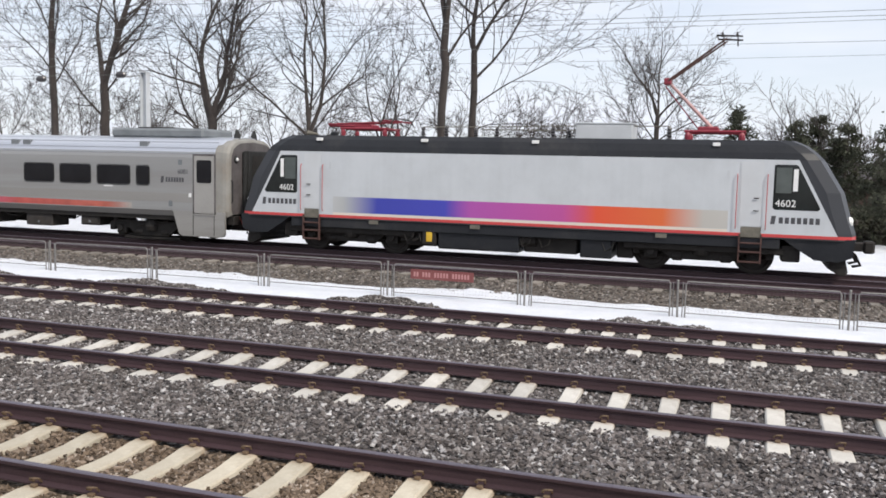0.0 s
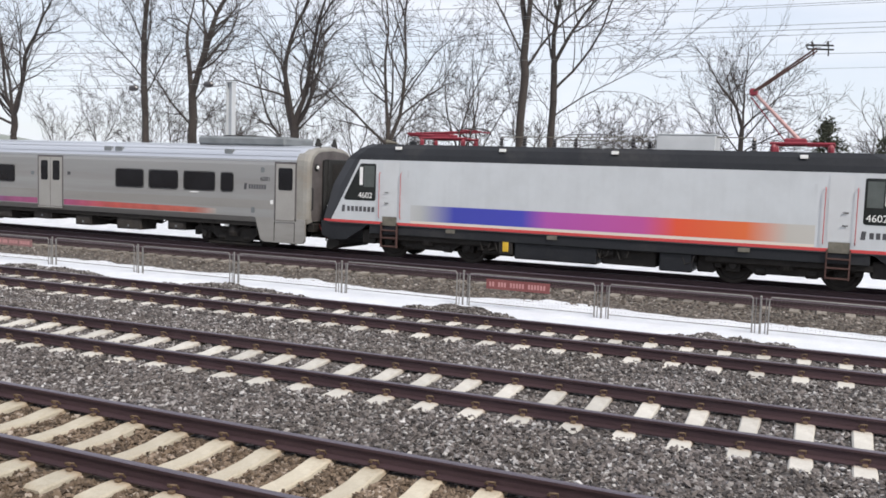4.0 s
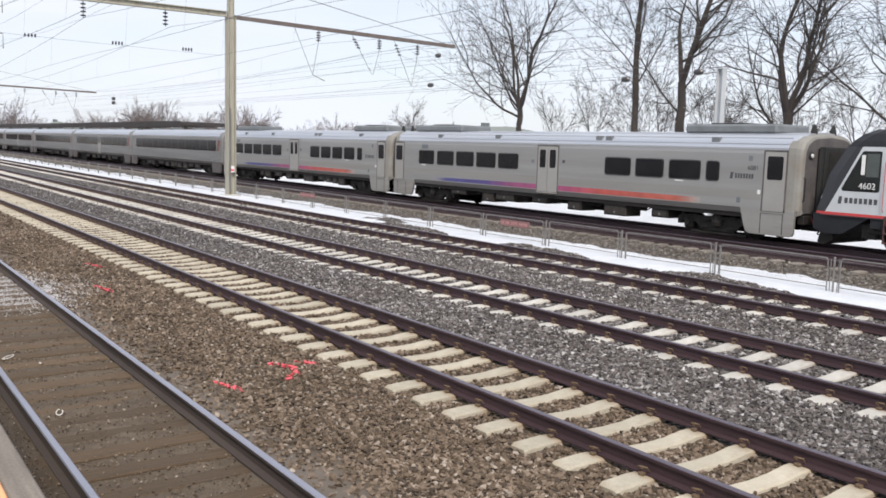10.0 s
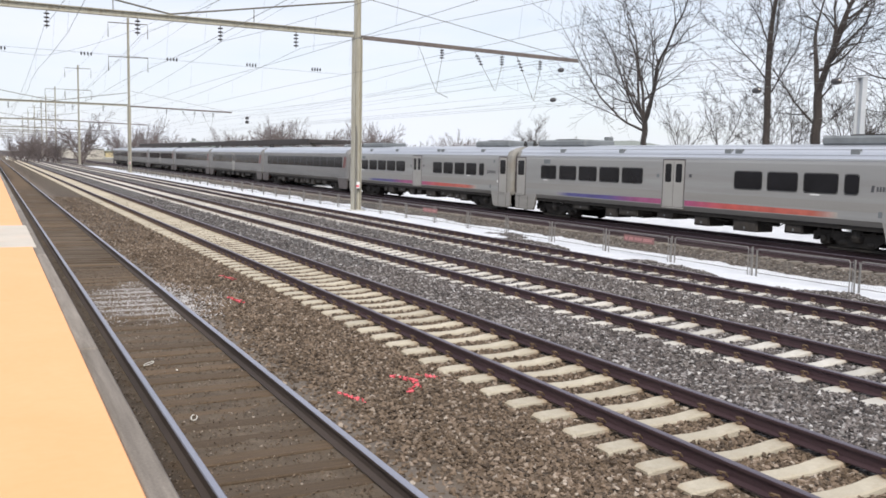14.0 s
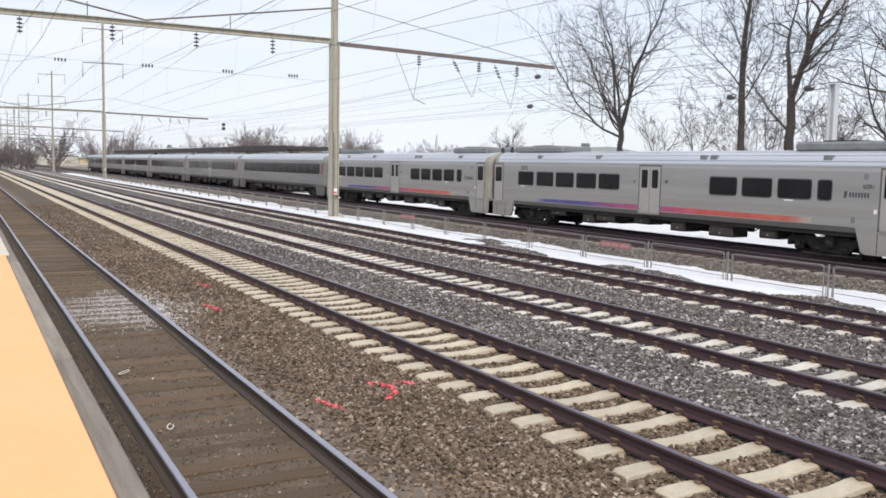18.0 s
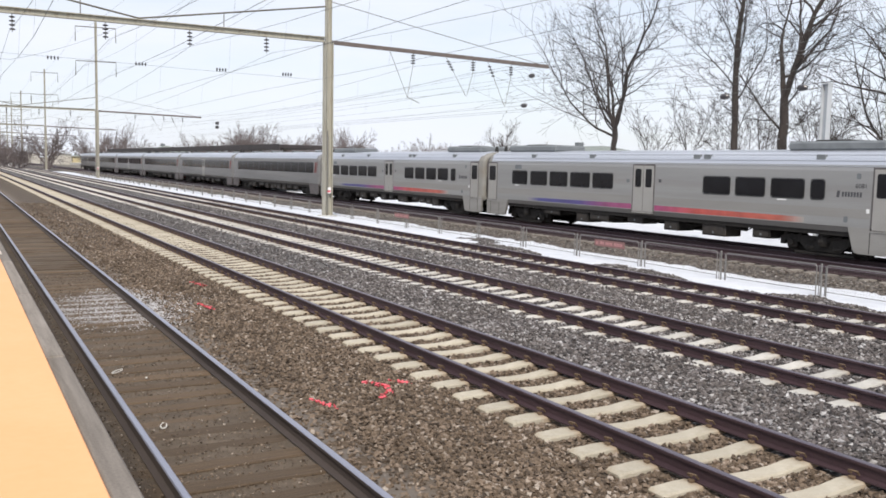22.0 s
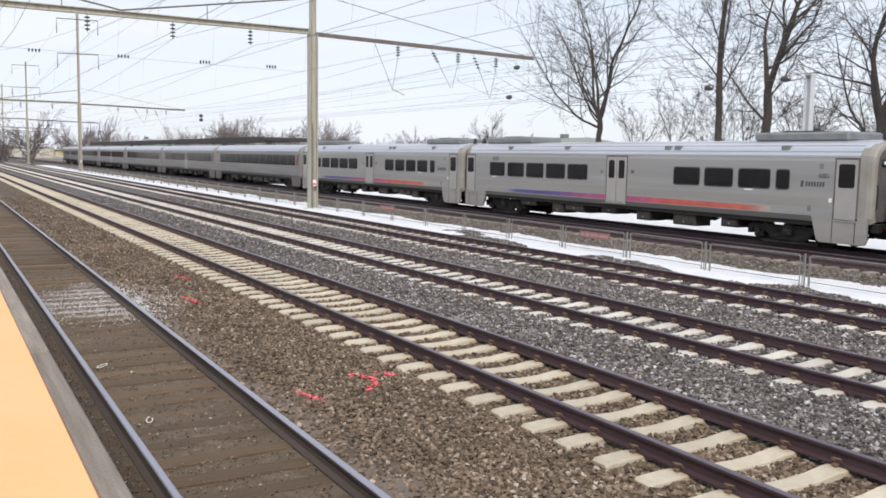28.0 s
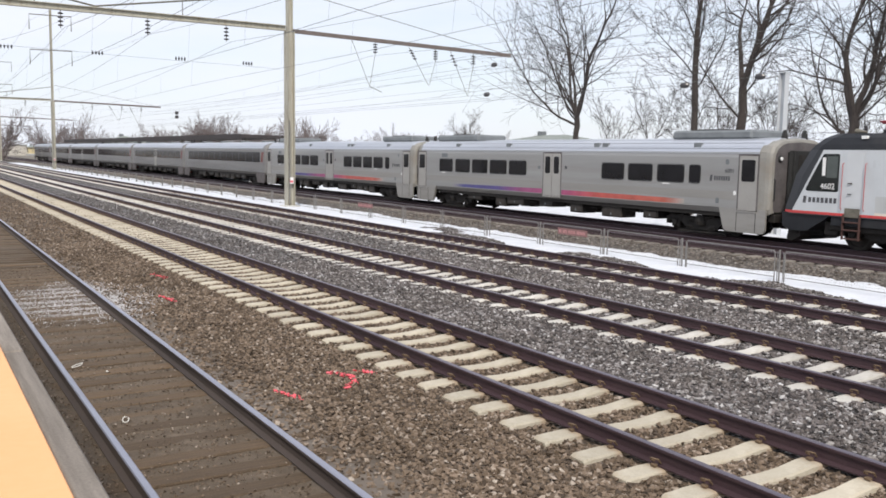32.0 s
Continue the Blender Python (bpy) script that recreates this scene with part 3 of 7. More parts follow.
def concrete_tie_mesh(length=2.6, material=None):
    """A prestressed sleeper: high under the rails, waisted and dipped in the middle, with bevelled edges."""
    half = length / 2
    rows = [(-half, 0.115, -0.035), (-half + 0.05, 0.125, -0.012), (-0.95, 0.125, 0.0), (-0.55, 0.115, -0.006), (-0.3, 0.112, -0.036), (0.0, 0.11, -0.046),
            (0.3, 0.112, -0.036), (0.55, 0.115, -0.006), (0.95, 0.125, 0.0), (half - 0.05, 0.125, -0.012), (half, 0.115, -0.035)]
    bm = bmesh.new()
    rings = []
    for x, w, z in rows:
        rings.append([bm.verts.new(c) for c in ((x, -w - 0.02, -0.16), (x, -w, z - 0.018), (x, -w + 0.018, z), (x, w - 0.018, z), (x, w, z - 0.018), (x, w + 0.02, -0.16))])
    for r, s in zip(rings, rings[1:]):
        for i in range(5):
            bm.faces.new((r[i], s[i], s[i + 1], r[i + 1]))
    bm.faces.new(rings[0])
    bm.faces.new(rings[-1][::-1])
    bmesh.ops.recalc_face_normals(bm, faces=bm.faces[:])
    return mesh_from(bm, "sleeper", material or M_concrete_tie)


def wood_tie_mesh(material=None):
    bm = bm_box(-1.3, 1.3, -0.115, 0.115, -0.16, 0.0, bevel=0.012)
    for v in bm.verts:
        v.co.z += 0.008 * noise.noise(v.co * 5) if v.co.z > -0.1 else 0
    return mesh_from(bm, "sleeper", material or M_wood_tie)


def clip_mesh():
    """A spring clip with its shoulder, beside the rail's foot."""
    bm = bmesh.new()
    for s in (-1, 1):
        box(bm, s * 0.1 - 0.024, s * 0.1 + 0.024, -0.03, 0.03, 0.0, 0.03, bevel=0.006)
        tube(bm, [(s * 0.05, -0.04, 0.035), (s * 0.09, -0.045, 0.08), (s * 0.125, -0.015, 0.09), (s * 0.125, 0.02, 0.085), (s * 0.1, 0.045, 0.06), (s * 0.055, 0.04, 0.036)], 0.011, 5)
    return mesh_from(bm, "clip", M_clip)


GREY_TIE = concrete_tie_mesh(material=M_grey_tie)
CONCRETE_TIE, WOOD_TIE, CLIP = concrete_tie_mesh(), wood_tie_mesh(), clip_mesh()
GREY_WOOD_TIE = wood_tie_mesh(M_grey_wood_tie)


def tie_ys(phase, lo, hi, step=TIE):
    k0 = math.ceil((lo - phase) / step)
    return [phase + step * k for k in range(k0, int((hi - phase) / step) + 1)]


def child_at(name, mesh, parent, m, rz=0.0):
    ob = new(name, mesh)
    ob.parent = parent
    ob.matrix_local = m
    return ob


def merged(name, mesh, places, parent, kind="stuff", rotate=None):
    """Far repeats of one mesh, joined."""
    n = len(mesh.vertices)
    co = np.empty(n * 3, np.float32)
    mesh.vertices.foreach_get("co", co)
    co = co.reshape(-1, 3)
    bm_faces = [tuple(p.vertices) for p in mesh.polygons]
    verts = np.concatenate([co + np.array(p, np.float32) for p in places])
    me = bpy.data.meshes.new(name)
    me.from_pydata(verts.tolist(), [], [tuple(i + k * n for i in f) for k in range(len(places)) for f in bm_faces])
    for m in mesh.materials:
        me.materials.append(m)
    ob = new(name, me)
    ob.parent = parent
    return tagged(ob, kind=kind)


def build_track(xc, z, phase, near, far, tie, label, head, clips=(0, 0), clip_z=0.0, step=TIE, tie_z=-0.172, web=None, loose=0.0):
    t = thing("railway_track", label, "railway track", pose(xc, 0, z), group="railway tracks", kind="structure")
    for s in (-1, 1):
        child_at("rail", rail_mesh("rail", -70, 1500, head, web), t, pose(s * GAUGE / 2, 0, 0))
    for y in tie_ys(phase, *near, step):
        o = child_at("sleeper", tie, t, pose(loose * random.uniform(-0.1, 0.1), y + loose * random.uniform(-0.04, 0.04), tie_z + (1 + loose) * random.uniform(-0.006, 0.004), 0, 0, (0.5 + loose) * random.uniform(-1, 1)))
        if clips[0] < y < clips[1]:
            for s in (-1, 1):
                child_at("clip", CLIP, o, pose(s * GAUGE / 2, 0, clip_z + 0.002))
    rest = [(0, y, tie_z) for y in tie_ys(phase, near[1] + 0.01, far, step)]
    if rest:
        merged("sleepers", tie, rest, t)
    if tie not in (WOOD_TIE, GREY_WOOD_TIE):
        far_clips = [(s * GAUGE / 2, y, tie_z + 0.002) for y in tie_ys(phase, clips[1], 60, step) for s in (-1, 1)]
        merged("clips", CLIP, far_clips, t)
    return t


def build_platform():
    top, edge = 1.2, 0.61
    p = thing("station_platform", "high platform of grey concrete with a broad yellow edge strip", "platform", kind="structure")
    part("deck", bm_box(-9.0, -0.02, -40, 260, 0.95, top - 0.004, bevel=0.01), M_platform, p)
    part("substructure", bm_box(-9.0, 0.35, -40, 260, -0.8, 0.95), M_platform, p)
    bm = bmesh.new()
    box(bm, -0.02, edge, -40, 15.9, 1.04, top, bevel=0.008)
    part("edge_strip", bm, M_yellow, p, "orange-yellow tactile edge strip")
    part("edge_strip", bm_box(-0.02, edge, 20.5, 258, 1.04, top, bevel=0.008), M_yellow, p, "orange-yellow tactile edge strip")
    part("joint_slab", bm_box(-0.3, edge + 0.06, 15.905, 20.495, 1.02, top + 0.003, bevel=0.008), M_platform_light, p, "pale concrete slab without paint")
    y = -40.0
    while y < 150:
        part("edge_board", bm_box(edge + 0.004, edge + 0.15, y, y + 3.64, 0.98, top - 0.015 + random.uniform(-0.006, 0.006), bevel=0.012), M_board, p)
        y += 3.66
    part("fascia", bm_box(0.35, edge - 0.02, -40, 260, 0.5, 1.03), M_board, p)


def build_fence():
    """Panels of steel tube with wire mesh between single posts, along the middle of the line."""
    g, top, L = -0.40, 0.46, 3.36
    fence = thing("fence", "low grey steel fence of mesh panels standing in snow", "fence", pose(FENCE_X, 0, 0))
    frame_bm = bmesh.new()
    tube(frame_bm, [(0, 0.16, g), (0, 0.16, top - 0.06), (0, 0.2, top), (0, L - 0.2, top), (0, L - 0.16, top - 0.06), (0, L - 0.16, g)], 0.017, 6)
    frame_me = mesh_from(frame_bm, "panel", M_galv)
    rail_me = mesh_from(tube(bmesh.new(), [(0, 0.16, -0.22), (0, L - 0.16, -0.22)], 0.012, 5), "bottom_rail", M_galv)
    stay_me = mesh_from(tube(bmesh.new(), [(0.03, 0, g), (0.03, 0, top - 0.02)], 0.012, 5), "stay", M_galv)
    bm = bmesh.new()
    for k in range(1, 40):
        y = 0.16 + (L - 0.32) * k / 40
        tube(bm, [(0, y, -0.22), (0, y, top)], 0.0013, 3, cap=False)
    for k in range(1, 9):
        z = -0.22 + (top + 0.22) * k / 9
        tube(bm, [(0, 0.16, z), (0, L - 0.16, z)], 0.0013, 3, cap=False)
    mesh_me = mesh_from(bm, "wire_mesh", M_dark_steel)
    post_me = mesh_from(tube(bmesh.new(), [(0, 0, g), (0, 0, top + 0.01)], 0.024, 8), "post", M_galv)
    cap_me = mesh_from(tube(bmesh.new(), [(0, 0, top + 0.01), (0, 0, top + 0.035)], [0.033, 0.02], 8), "cap", M_galv)
    for k in range(52):
        y = -12.1 + 3.36 * k
        p = child_at("panel", frame_me, fence, pose(random.uniform(-0.02, 0.02), y, random.uniform(-0.015, 0.015), random.uniform(-0.25, 0.25), random.uniform(-0.8, 0.8), 0))
        child_at("bottom_rail", rail_me, p, pose(0, 0, 0))
        child_at("wire_mesh", mesh_me, p, pose(0, 0, 0))
        for o in (0.1, L - 0.1):
            child_at("stay", stay_me, p, pose(0, o, 0))
        q = child_at("post", post_me, fence, pose(0, y, random.uniform(-0.02, 0.02), random.uniform(-0.8, 0.8), random.uniform(-0.8, 0.8), 0))
        child_at("cap", cap_me, q, pose(0, 0, 0))


def warning_sign(y0, y1, z0=0.13, z1=0.36, face=None):
    s = thing("warning_sign", "long red sign board with worn pale lettering on a fence", "sign", pose(FENCE_X - 0.03, (y0 + y1) / 2, 0))
    h = (y1 - y0) / 2
    part("board", bm_box(-0.012, 0.0, -h, h, z0, z1, bevel=0.003), face or M_sign_red, s)
    # the worn words as plain bars: two, three, five and six letters
    words = [2, 3, 5, 6]
    unit = 2 * (h - 0.08) / (sum(words) + 3)
    y = h - 0.08
    for w in words:
        for k in range(w):
            part("letter_bar", bm_box(-0.015, -0.0125, y - unit * 0.62, y, z0 + 0.06, z1 - 0.06), M_sign_white, s)
            y -= unit
        y -= unit


def stones(name, count, xr, yr, mat_, sizes, keep=None, seed=1, label="", bias=1.0, lift=None):
    """Broken stones strewn over a stretch, each an uneven eight-sided lump."""
    rng = np.random.default_rng(seed)
    x = rng.uniform(*xr, count)
    y = yr[0] + (yr[1] - yr[0]) * rng.uniform(0, 1, count) ** bias
    if keep is not None:
        ok = keep(x, y)
        x, y = x[ok], y[ok]
    n = len(x)
    px = np.array([a for a, _ in GROUND_LINE])
    pz = np.array([b for _, b in GROUND_LINE])
    z = np.interp(x, px, pz) + rng.uniform(-0.014, 0.026, n)
    if lift is not None:
        z = z + lift(x, y)
    base = np.array([(1, 0, 0), (-1, 0, 0), (0, 1, 0), (0, -1, 0), (0, 0, 1), (0, 0, -1)], float)
    tri = np.array([(0, 2, 4), (2, 1, 4), (1, 3, 4), (3, 0, 4), (2, 0, 5), (1, 2, 5), (3, 1, 5), (0, 3, 5)])
    r = rng.uniform(*sizes, n)[:, None, None]
    v = base[None] * rng.uniform(0.55, 1.2, (n, 6, 1)) + rng.normal(0, 0.22, (n, 6, 3))
    q = rng.normal(size=(n, 4))
    q /= np.linalg.norm(q, axis=1, keepdims=True)
    w, a, b, c = q.T
    R = np.stack([1 - 2 * (b * b + c * c), 2 * (a * b - c * w), 2 * (a * c + b * w), 2 * (a * b + c * w), 1 - 2 * (a * a + c * c), 2 * (b * c - a * w),
                  2 * (a * c - b * w), 2 * (b * c + a * w), 1 - 2 * (a * a + b * b)], 1).reshape(n, 3, 3)
    v = np.einsum("nij,nkj->nki", R, v) * r
    v[:, :, 2] *= 0.8
    v += np.stack([x, y, z], 1)[:, None]
    f = tri[None] + 6 * np.arange(n)[:, None, None]
    me = mesh_arrays(name, v.reshape(-1, 3), f.reshape(-1, 3), mat_)
    return tagged(new(name, me), label, "ballast", kind="stuff")


GROUND_LINE = [(0.3, -0.3), (0.8, -0.19), (1.45, -0.165), (1.7, -0.194), (3.05, -0.194), (3.35, -0.165), (4.6, -0.24), (5.5, -0.245), (6.1, -0.225), (6.5, -0.258), (7.35, -0.258), (7.75, -0.215), (8.05, -0.15), (8.5, -0.15), (9.0, -0.19), (9.4, -0.176), (9.7, -0.18), (9.85, -0.19), (10.1, -0.205), (10.55, -0.238), (11.5, -0.238),
               (11.9, -0.205), (12.1, -0.15), (12.6, -0.16), (13.1, -0.2), (13.8, -0.176), (14.1, -0.18), (14.25, -0.19), (14.5, -0.205), (14.85, -0.175), (15.05, -0.15), (15.35, -0.15), (15.55, -0.19), (16.3, -0.205), (16.6, -0.15), (17.0, -0.19), (17.6, -0.3), (18.2, -0.36), (21.0, -0.38), (21.8, -0.22), (25.2, -0.22), (25.9, -0.38), (28.9, -0.38), (31, -0.5)]


def off_ties(xc, phase, step=TIE):
    """Keeps stones off the tops of a track's sleepers and off its rails."""
    def keep(x, y):
        k = np.abs((y - phase + step / 2) % step - step / 2)
        # loose stones lap over the sleepers' edges in uneven bites
        edge = (0.142 if xc < 8 else 0.158) + 0.02 * np.sin(7.3 * x + 3.1 * np.round((y - phase) / step)) + 0.02 * np.sin(23.0 * x + 11.0 * y)
        bare = (x < xc + (1.1 if xc < 8 else 0.85)) & (x > xc - (1.32 if xc < 8 else 1.16 + 0.1 * np.sin(5.7 * np.round((y - phase) / step))))
        if xc > 14:
            bare &= (x > xc) | (x < xc - 0.6)
        on_tie = (k < edge) & bare
        on_rail = np.abs(np.abs(x - xc) - GAUGE / 2) < 0.1
        return ~(on_tie | on_rail)
    return keep


def snow_sheet(name, x0, x1, y0, y1, zf, label, edge=0.5, nx=14, step=0.5, seed=5.0, thick=0.05, lump=0.0):
    """A sheet of old snow with wandering edges, thinning out to both sides."""
    ny = int((y1 - y0) / step)
    verts, faces = [], []
    for j in range(ny + 1):
        y = y0 + step * j
        a = x0 + edge * (noise.noise(Vector((y * 0.28, seed, 0))) + 0.5 * noise.noise(Vector((y * 1.1, seed, 4))) + 0.22 * noise.noise(Vector((y * 3.7, seed, 7))))
        b = x1 + edge * (noise.noise(Vector((y * 0.25, seed + 9, 0))) + 0.4 * noise.noise(Vector((y * 1.3, seed + 9, 4))) + 0.25 * noise.noise(Vector((y * 3.3, seed, 8))))
        for i in range(nx + 1):
            u = i / nx
            x = a + (b - a) * u
            rise = thick * min(1.0, 5 * u, 5 * (1 - u))
            z = zf(x) + rise + 0.02 * noise.noise(Vector((x * 1.2, y * 1.2, seed))) + 0.016 * noise.noise(Vector((x * 3.4, y * 3.1, seed + 1))) + lump * min(1.0, max(0.0, (x - 29.5) / 1.5)) * max(0.0, noise.noise(Vector((x * 0.9, y * 0.8, seed + 3)))) - (0.06 if i in (0, nx) else 0)
            verts.append((x, y, z))
    m = nx + 1
    faces = [(j * m + i, j * m + i + 1, (j + 1) * m + i + 1, (j + 1) * m + i) for j in range(ny) for i in range(nx)]
    me = mesh_arrays(name, np.array(verts), np.array(faces), M_snow, True)
    return tagged(new(name, me), label, "snow", kind="stuff")


def line_z(x):
    px = [a for a, _ in GROUND_LINE]
    return float(np.interp(x, px, [b for _, b in GROUND_LINE]))


# ---- overhead line ----
def insulator_string(t, x, z0, z1, y=0.0):
    """A hanging string of porcelain discs between two heights."""
    part("link", tube(bmesh.new(), [(x, y, z0), (x, y, z1)], 0.018, 5), M_dark_steel, t)
    n = 4
    for k in range(n):
        z = z0 - 0.16 - (z0 - z1 - 0.3) * k / (n - 1)
        part("disc", tube(bmesh.new(), [(x, y, z + 0.05), (x, y, z + 0.01), (x, y, z - 0.035)], [0.05, 0.15, 0.11], 10), M_insul, t)


def catenary_gantry(y, lean=0.0, detail=True):
    """A tall lattice-flanged pole with a long cross beam over all tracks and two high cross arms."""
    t = thing("catenary_mast", "tall weathered cream steel mast with a long cross beam", "catenary mast", pose(19.0, y, 0), "catenary masts along the line")
    top = 22.6
    # wide-flange column: two flanges and a web
    bm = bmesh.new()
    for s in (-1, 1):
        box(bm, s * 0.22 - 0.02, s * 0.22 + 0.02, -0.24, 0.24, -0.5, 9.6, bevel=0.004)
    box(bm, -0.2, 0.2, -0.015, 0.015, -0.5, 9.6)
    ob = part("column", bm, M_pole, t)
    bm = bmesh.new()
    for s in (-1, 1):
        box(bm, s * 0.145 - 0.016, s * 0.145 + 0.016, -0.16, 0.16, 9.6, top, bevel=0.004)
    box(bm, -0.13, 0.13, -0.012, 0.012, 9.6, top)
    part("upper_column", bm, M_pole, t)
    part("footing", bm_box(-0.45, 0.45, -0.45, 0.45, -0.75, -0.26, bevel=0.03), M_platform, t)
    # cross beam, from the far platform side to beyond the last track
    bm = bmesh.new()
    box(bm, -25.5, -0.24, -0.13, 0.13, 9.86, 9.9)
    box(bm, -25.5, -0.24, -0.13, 0.13, 9.6, 9.64)
    box(bm, -25.5, -0.24, -0.012, 0.012, 9.64, 9.86)
    part("beam", bm, M_pole, t)
    bm = bmesh.new()
    for z0, z1 in ((9.52, 9.74),):
        a = [bm.verts.new((0.24, s, z)) for s in (-0.07, 0.07) for z in (z0, z1)]
        b = [bm.verts.new((15.4, s, z - 0.28)) for s in (-0.1, 0.1) for z in (z0, z1)]
        for i, j in ((0, 1), (1, 3), (3, 2), (2, 0)):
            bm.faces.new((a[i], a[j], b[j], b[i]))
        bm.faces.new([a[i] for i in (0, 2, 3, 1)])
        bm.faces.new([b[i] for i in (0, 1, 3, 2)])
    bmesh.ops.recalc_face_normals(bm, faces=bm.faces[:])
    part("bracket_arm", bm, M_arm, t, "brown painted steel arm")
    part("far_leg", bm_box(-25.75, -25.45, -0.16, 0.16, -0.6, 22.0, bevel=0.01), M_pole, t)
    # stay rods over the beam
    part("stay_rod", tube(bmesh.new(), [(-0.2, 0, 11.6), (-10.4, 0, 9.95), (-20.0, 0, 11.6), (-25.6, 0, 12.6)], 0.045, 6), M_dark_steel, t)
    part("stay_rod", tube(bmesh.new(), [(0.2, 0, 11.9), (14.6, 0, 9.5)], 0.02, 5), M_dark_steel, t)
    for x in (-13.2, -6.0):
        part("hanger", tube(bmesh.new(), [(x, 0, 9.9), (x, 0, 10.6)], 0.025, 5), M_dark_steel, t)
    # high cross arms with drop brackets
    for z, half in ((21.75, 2.8), (16.8, 2.8)):
        part("cross_arm", tube(bmesh.new(), [(-half, 0, z - 2.1), (-half, 0, z), (half, 0, z + 0.1), (half, 0, z - 2.0)], 0.07, 6), M_dark_steel, t)
        part("far_cross_arm", tube(bmesh.new(), [(-25.6 - half, 0, z - 1.3), (-25.6 - half, 0, z), (-25.6 + half, 0, z), (-25.6 + half, 0, z - 1.3)], 0.07, 6), M_dark_steel, t)
    for x in (2.72, 6.97, 11.18, 15.36):
        insulator_string(t, x - 19.0, 9.6, 8.72)
    if detail:
        for x, z in ((24.45, 9.45), (28.66, 9.35), (31.5, 9.25)):
            insulator_string(t, x - 19.0, z, z - 0.75)
        for (xa, za), (xb, zb) in (((22.9, 9.45), (24.1, 6.8)), ((24.45, 8.7), (24.1, 6.8)), ((26.74, 9.35), (28.17, 7.1)), ((28.66, 8.6), (28.25, 7.1)), ((29.75, 9.3), (31.07, 6.6)), ((31.5, 8.5), (31.1, 6.6))):
            part("drop_rod", tube(bmesh.new(), [(xa - 19, 0, za), (xb - 19, 0, zb)], 0.016, 5), M_dark_steel, t)
        for (xa, za), (xb, zb) in (((26.74, 9.35), (28.17, 7.1)), ((29.75, 9.3), (31.07, 6.6))):
            for k in range(4):
                u = 0.1 + 0.07 * k
                c = (xa + (xb - xa) * u - 19, 0, za + (zb - za) * u)
                part("disc", tube(bmesh.new(), [(c[0], 0, c[2] + 0.05), (c[0], 0, c[2]), (c[0], 0, c[2] - 0.04)], [0.05, 0.14, 0.1], 10), M_insul, t)
        plate_ = part("warning_plate", bm_box(-0.13, 0.13, -0.256, -0.246, 1.0, 1.36, bevel=0.003), M_white_paint, t, "small white and red warning plate")
        part("warning_stripe", bm_box(-0.1, 0.1, -0.26, -0.256, 1.06, 1.18), M_paint_red, plate_)
        part("conduit", tube(bmesh.new(), [(-0.12, -0.27, -0.4), (-0.12, -0.27, 4.6)], 0.03, 6), M_galv, t)
        part("steady_arm", tube(bmesh.new(), [(24.1 - 19, 0, 6.8), (24.9 - 19, 0, 6.5)], 0.02, 5), M_dark_steel, t)
    if lean:
        t.matrix_world = pose(19.0, y, 0, lean, 0, 0)
    return t


def wire(name, pts, r, label, sag=0.0, steps=12, group="overhead wires"):
    """A wire through points, with sag in each span."""
    path = []
    for (a, b) in zip(pts, pts[1:]):
        for k in range(steps):
            u = k / steps
            path.append((a[0] + (b[0] - a[0]) * u, a[1] + (b[1] - a[1]) * u, a[2] + (b[2] - a[2]) * u - 4 * sag * u * (1 - u)))
    path.append(pts[-1])
    ob = new(name, mesh_from(tube(bmesh.new(), path, r, 4, cap=False), name, M_wire))
    return tagged(ob, label, "wire", group)


MAST_Y = [48.0, 140.5, 223.0, 302.0, 352.0, 384.0, 440.0, 510.0, 590.0]


def track_wires(x, zm=8.75, zc=6.75, sag=1.25, start=-44.0, aux_wire=False):
    """Messenger, auxiliary and contact wire of one track with droppers."""
    ys = [start] + MAST_Y
    off = [0.2, 0.2] + [0.2] * 6
    t = thing("track_catenary", "thin grey catenary wires hung over a track", "catenary wires", group="overhead wires")
    path, low, aux = [], [], []
    for a, b in zip(ys, ys[1:]):
        n = 12 if a < 150 else 6
        for k in range(n):
            u = k / n
            y = a + (b - a) * u
            zz = zm - 4 * sag * u * (1 - u)
            path.append((x + 0.2, y, zz))
            low.append((x + 0.12 * math.sin(y), y, zc - 0.02 * math.sin(math.pi * u)))
            aux.append((x + 0.1, y, zc + 0.32))
            if k and a < 300:
                part("dropper", tube(bmesh.new(), [(x + 0.2, y, zz), (x + 0.1, y, zc)], 0.0035, 3, cap=False), M_wire, t)
    part("messenger_wire", tube(bmesh.new(), path, 0.009, 4, cap=False), M_wire, t)
    part("contact_wire", tube(bmesh.new(), low, 0.008, 4, cap=False), M_wire, t)
    if aux_wire:
        part("auxiliary_wire", tube(bmesh.new(), aux, 0.009, 4, cap=False), M_wire, t)
    return t


def strain_insulator(x, y, z, x2, y2, z2):
    t = thing("strain_insulator", "dark drum-shaped insulator on a tensioned wire", "insulator", pose(x, y, z))
    part("drum", tube(bmesh.new(), [(0, -0.26, 0), (0, -0.19, 0), (0, 0.19, 0), (0, 0.26, 0)], [0.05, 0.12, 0.12, 0.05], 12), M_insul, t)
    part("ribs", tube(bmesh.new(), [(0, -0.12, 0), (0, -0.1, 0), (0, 0.1, 0), (0, 0.12, 0)], [0.11, 0.145, 0.145, 0.11], 12), M_insul, t)
    part("tail_wire", tube(bmesh.new(), [(0, 0.28, 0), (x2 - x, y2 - y, z2 - z)], 0.01, 4), M_wire, t)
    return t


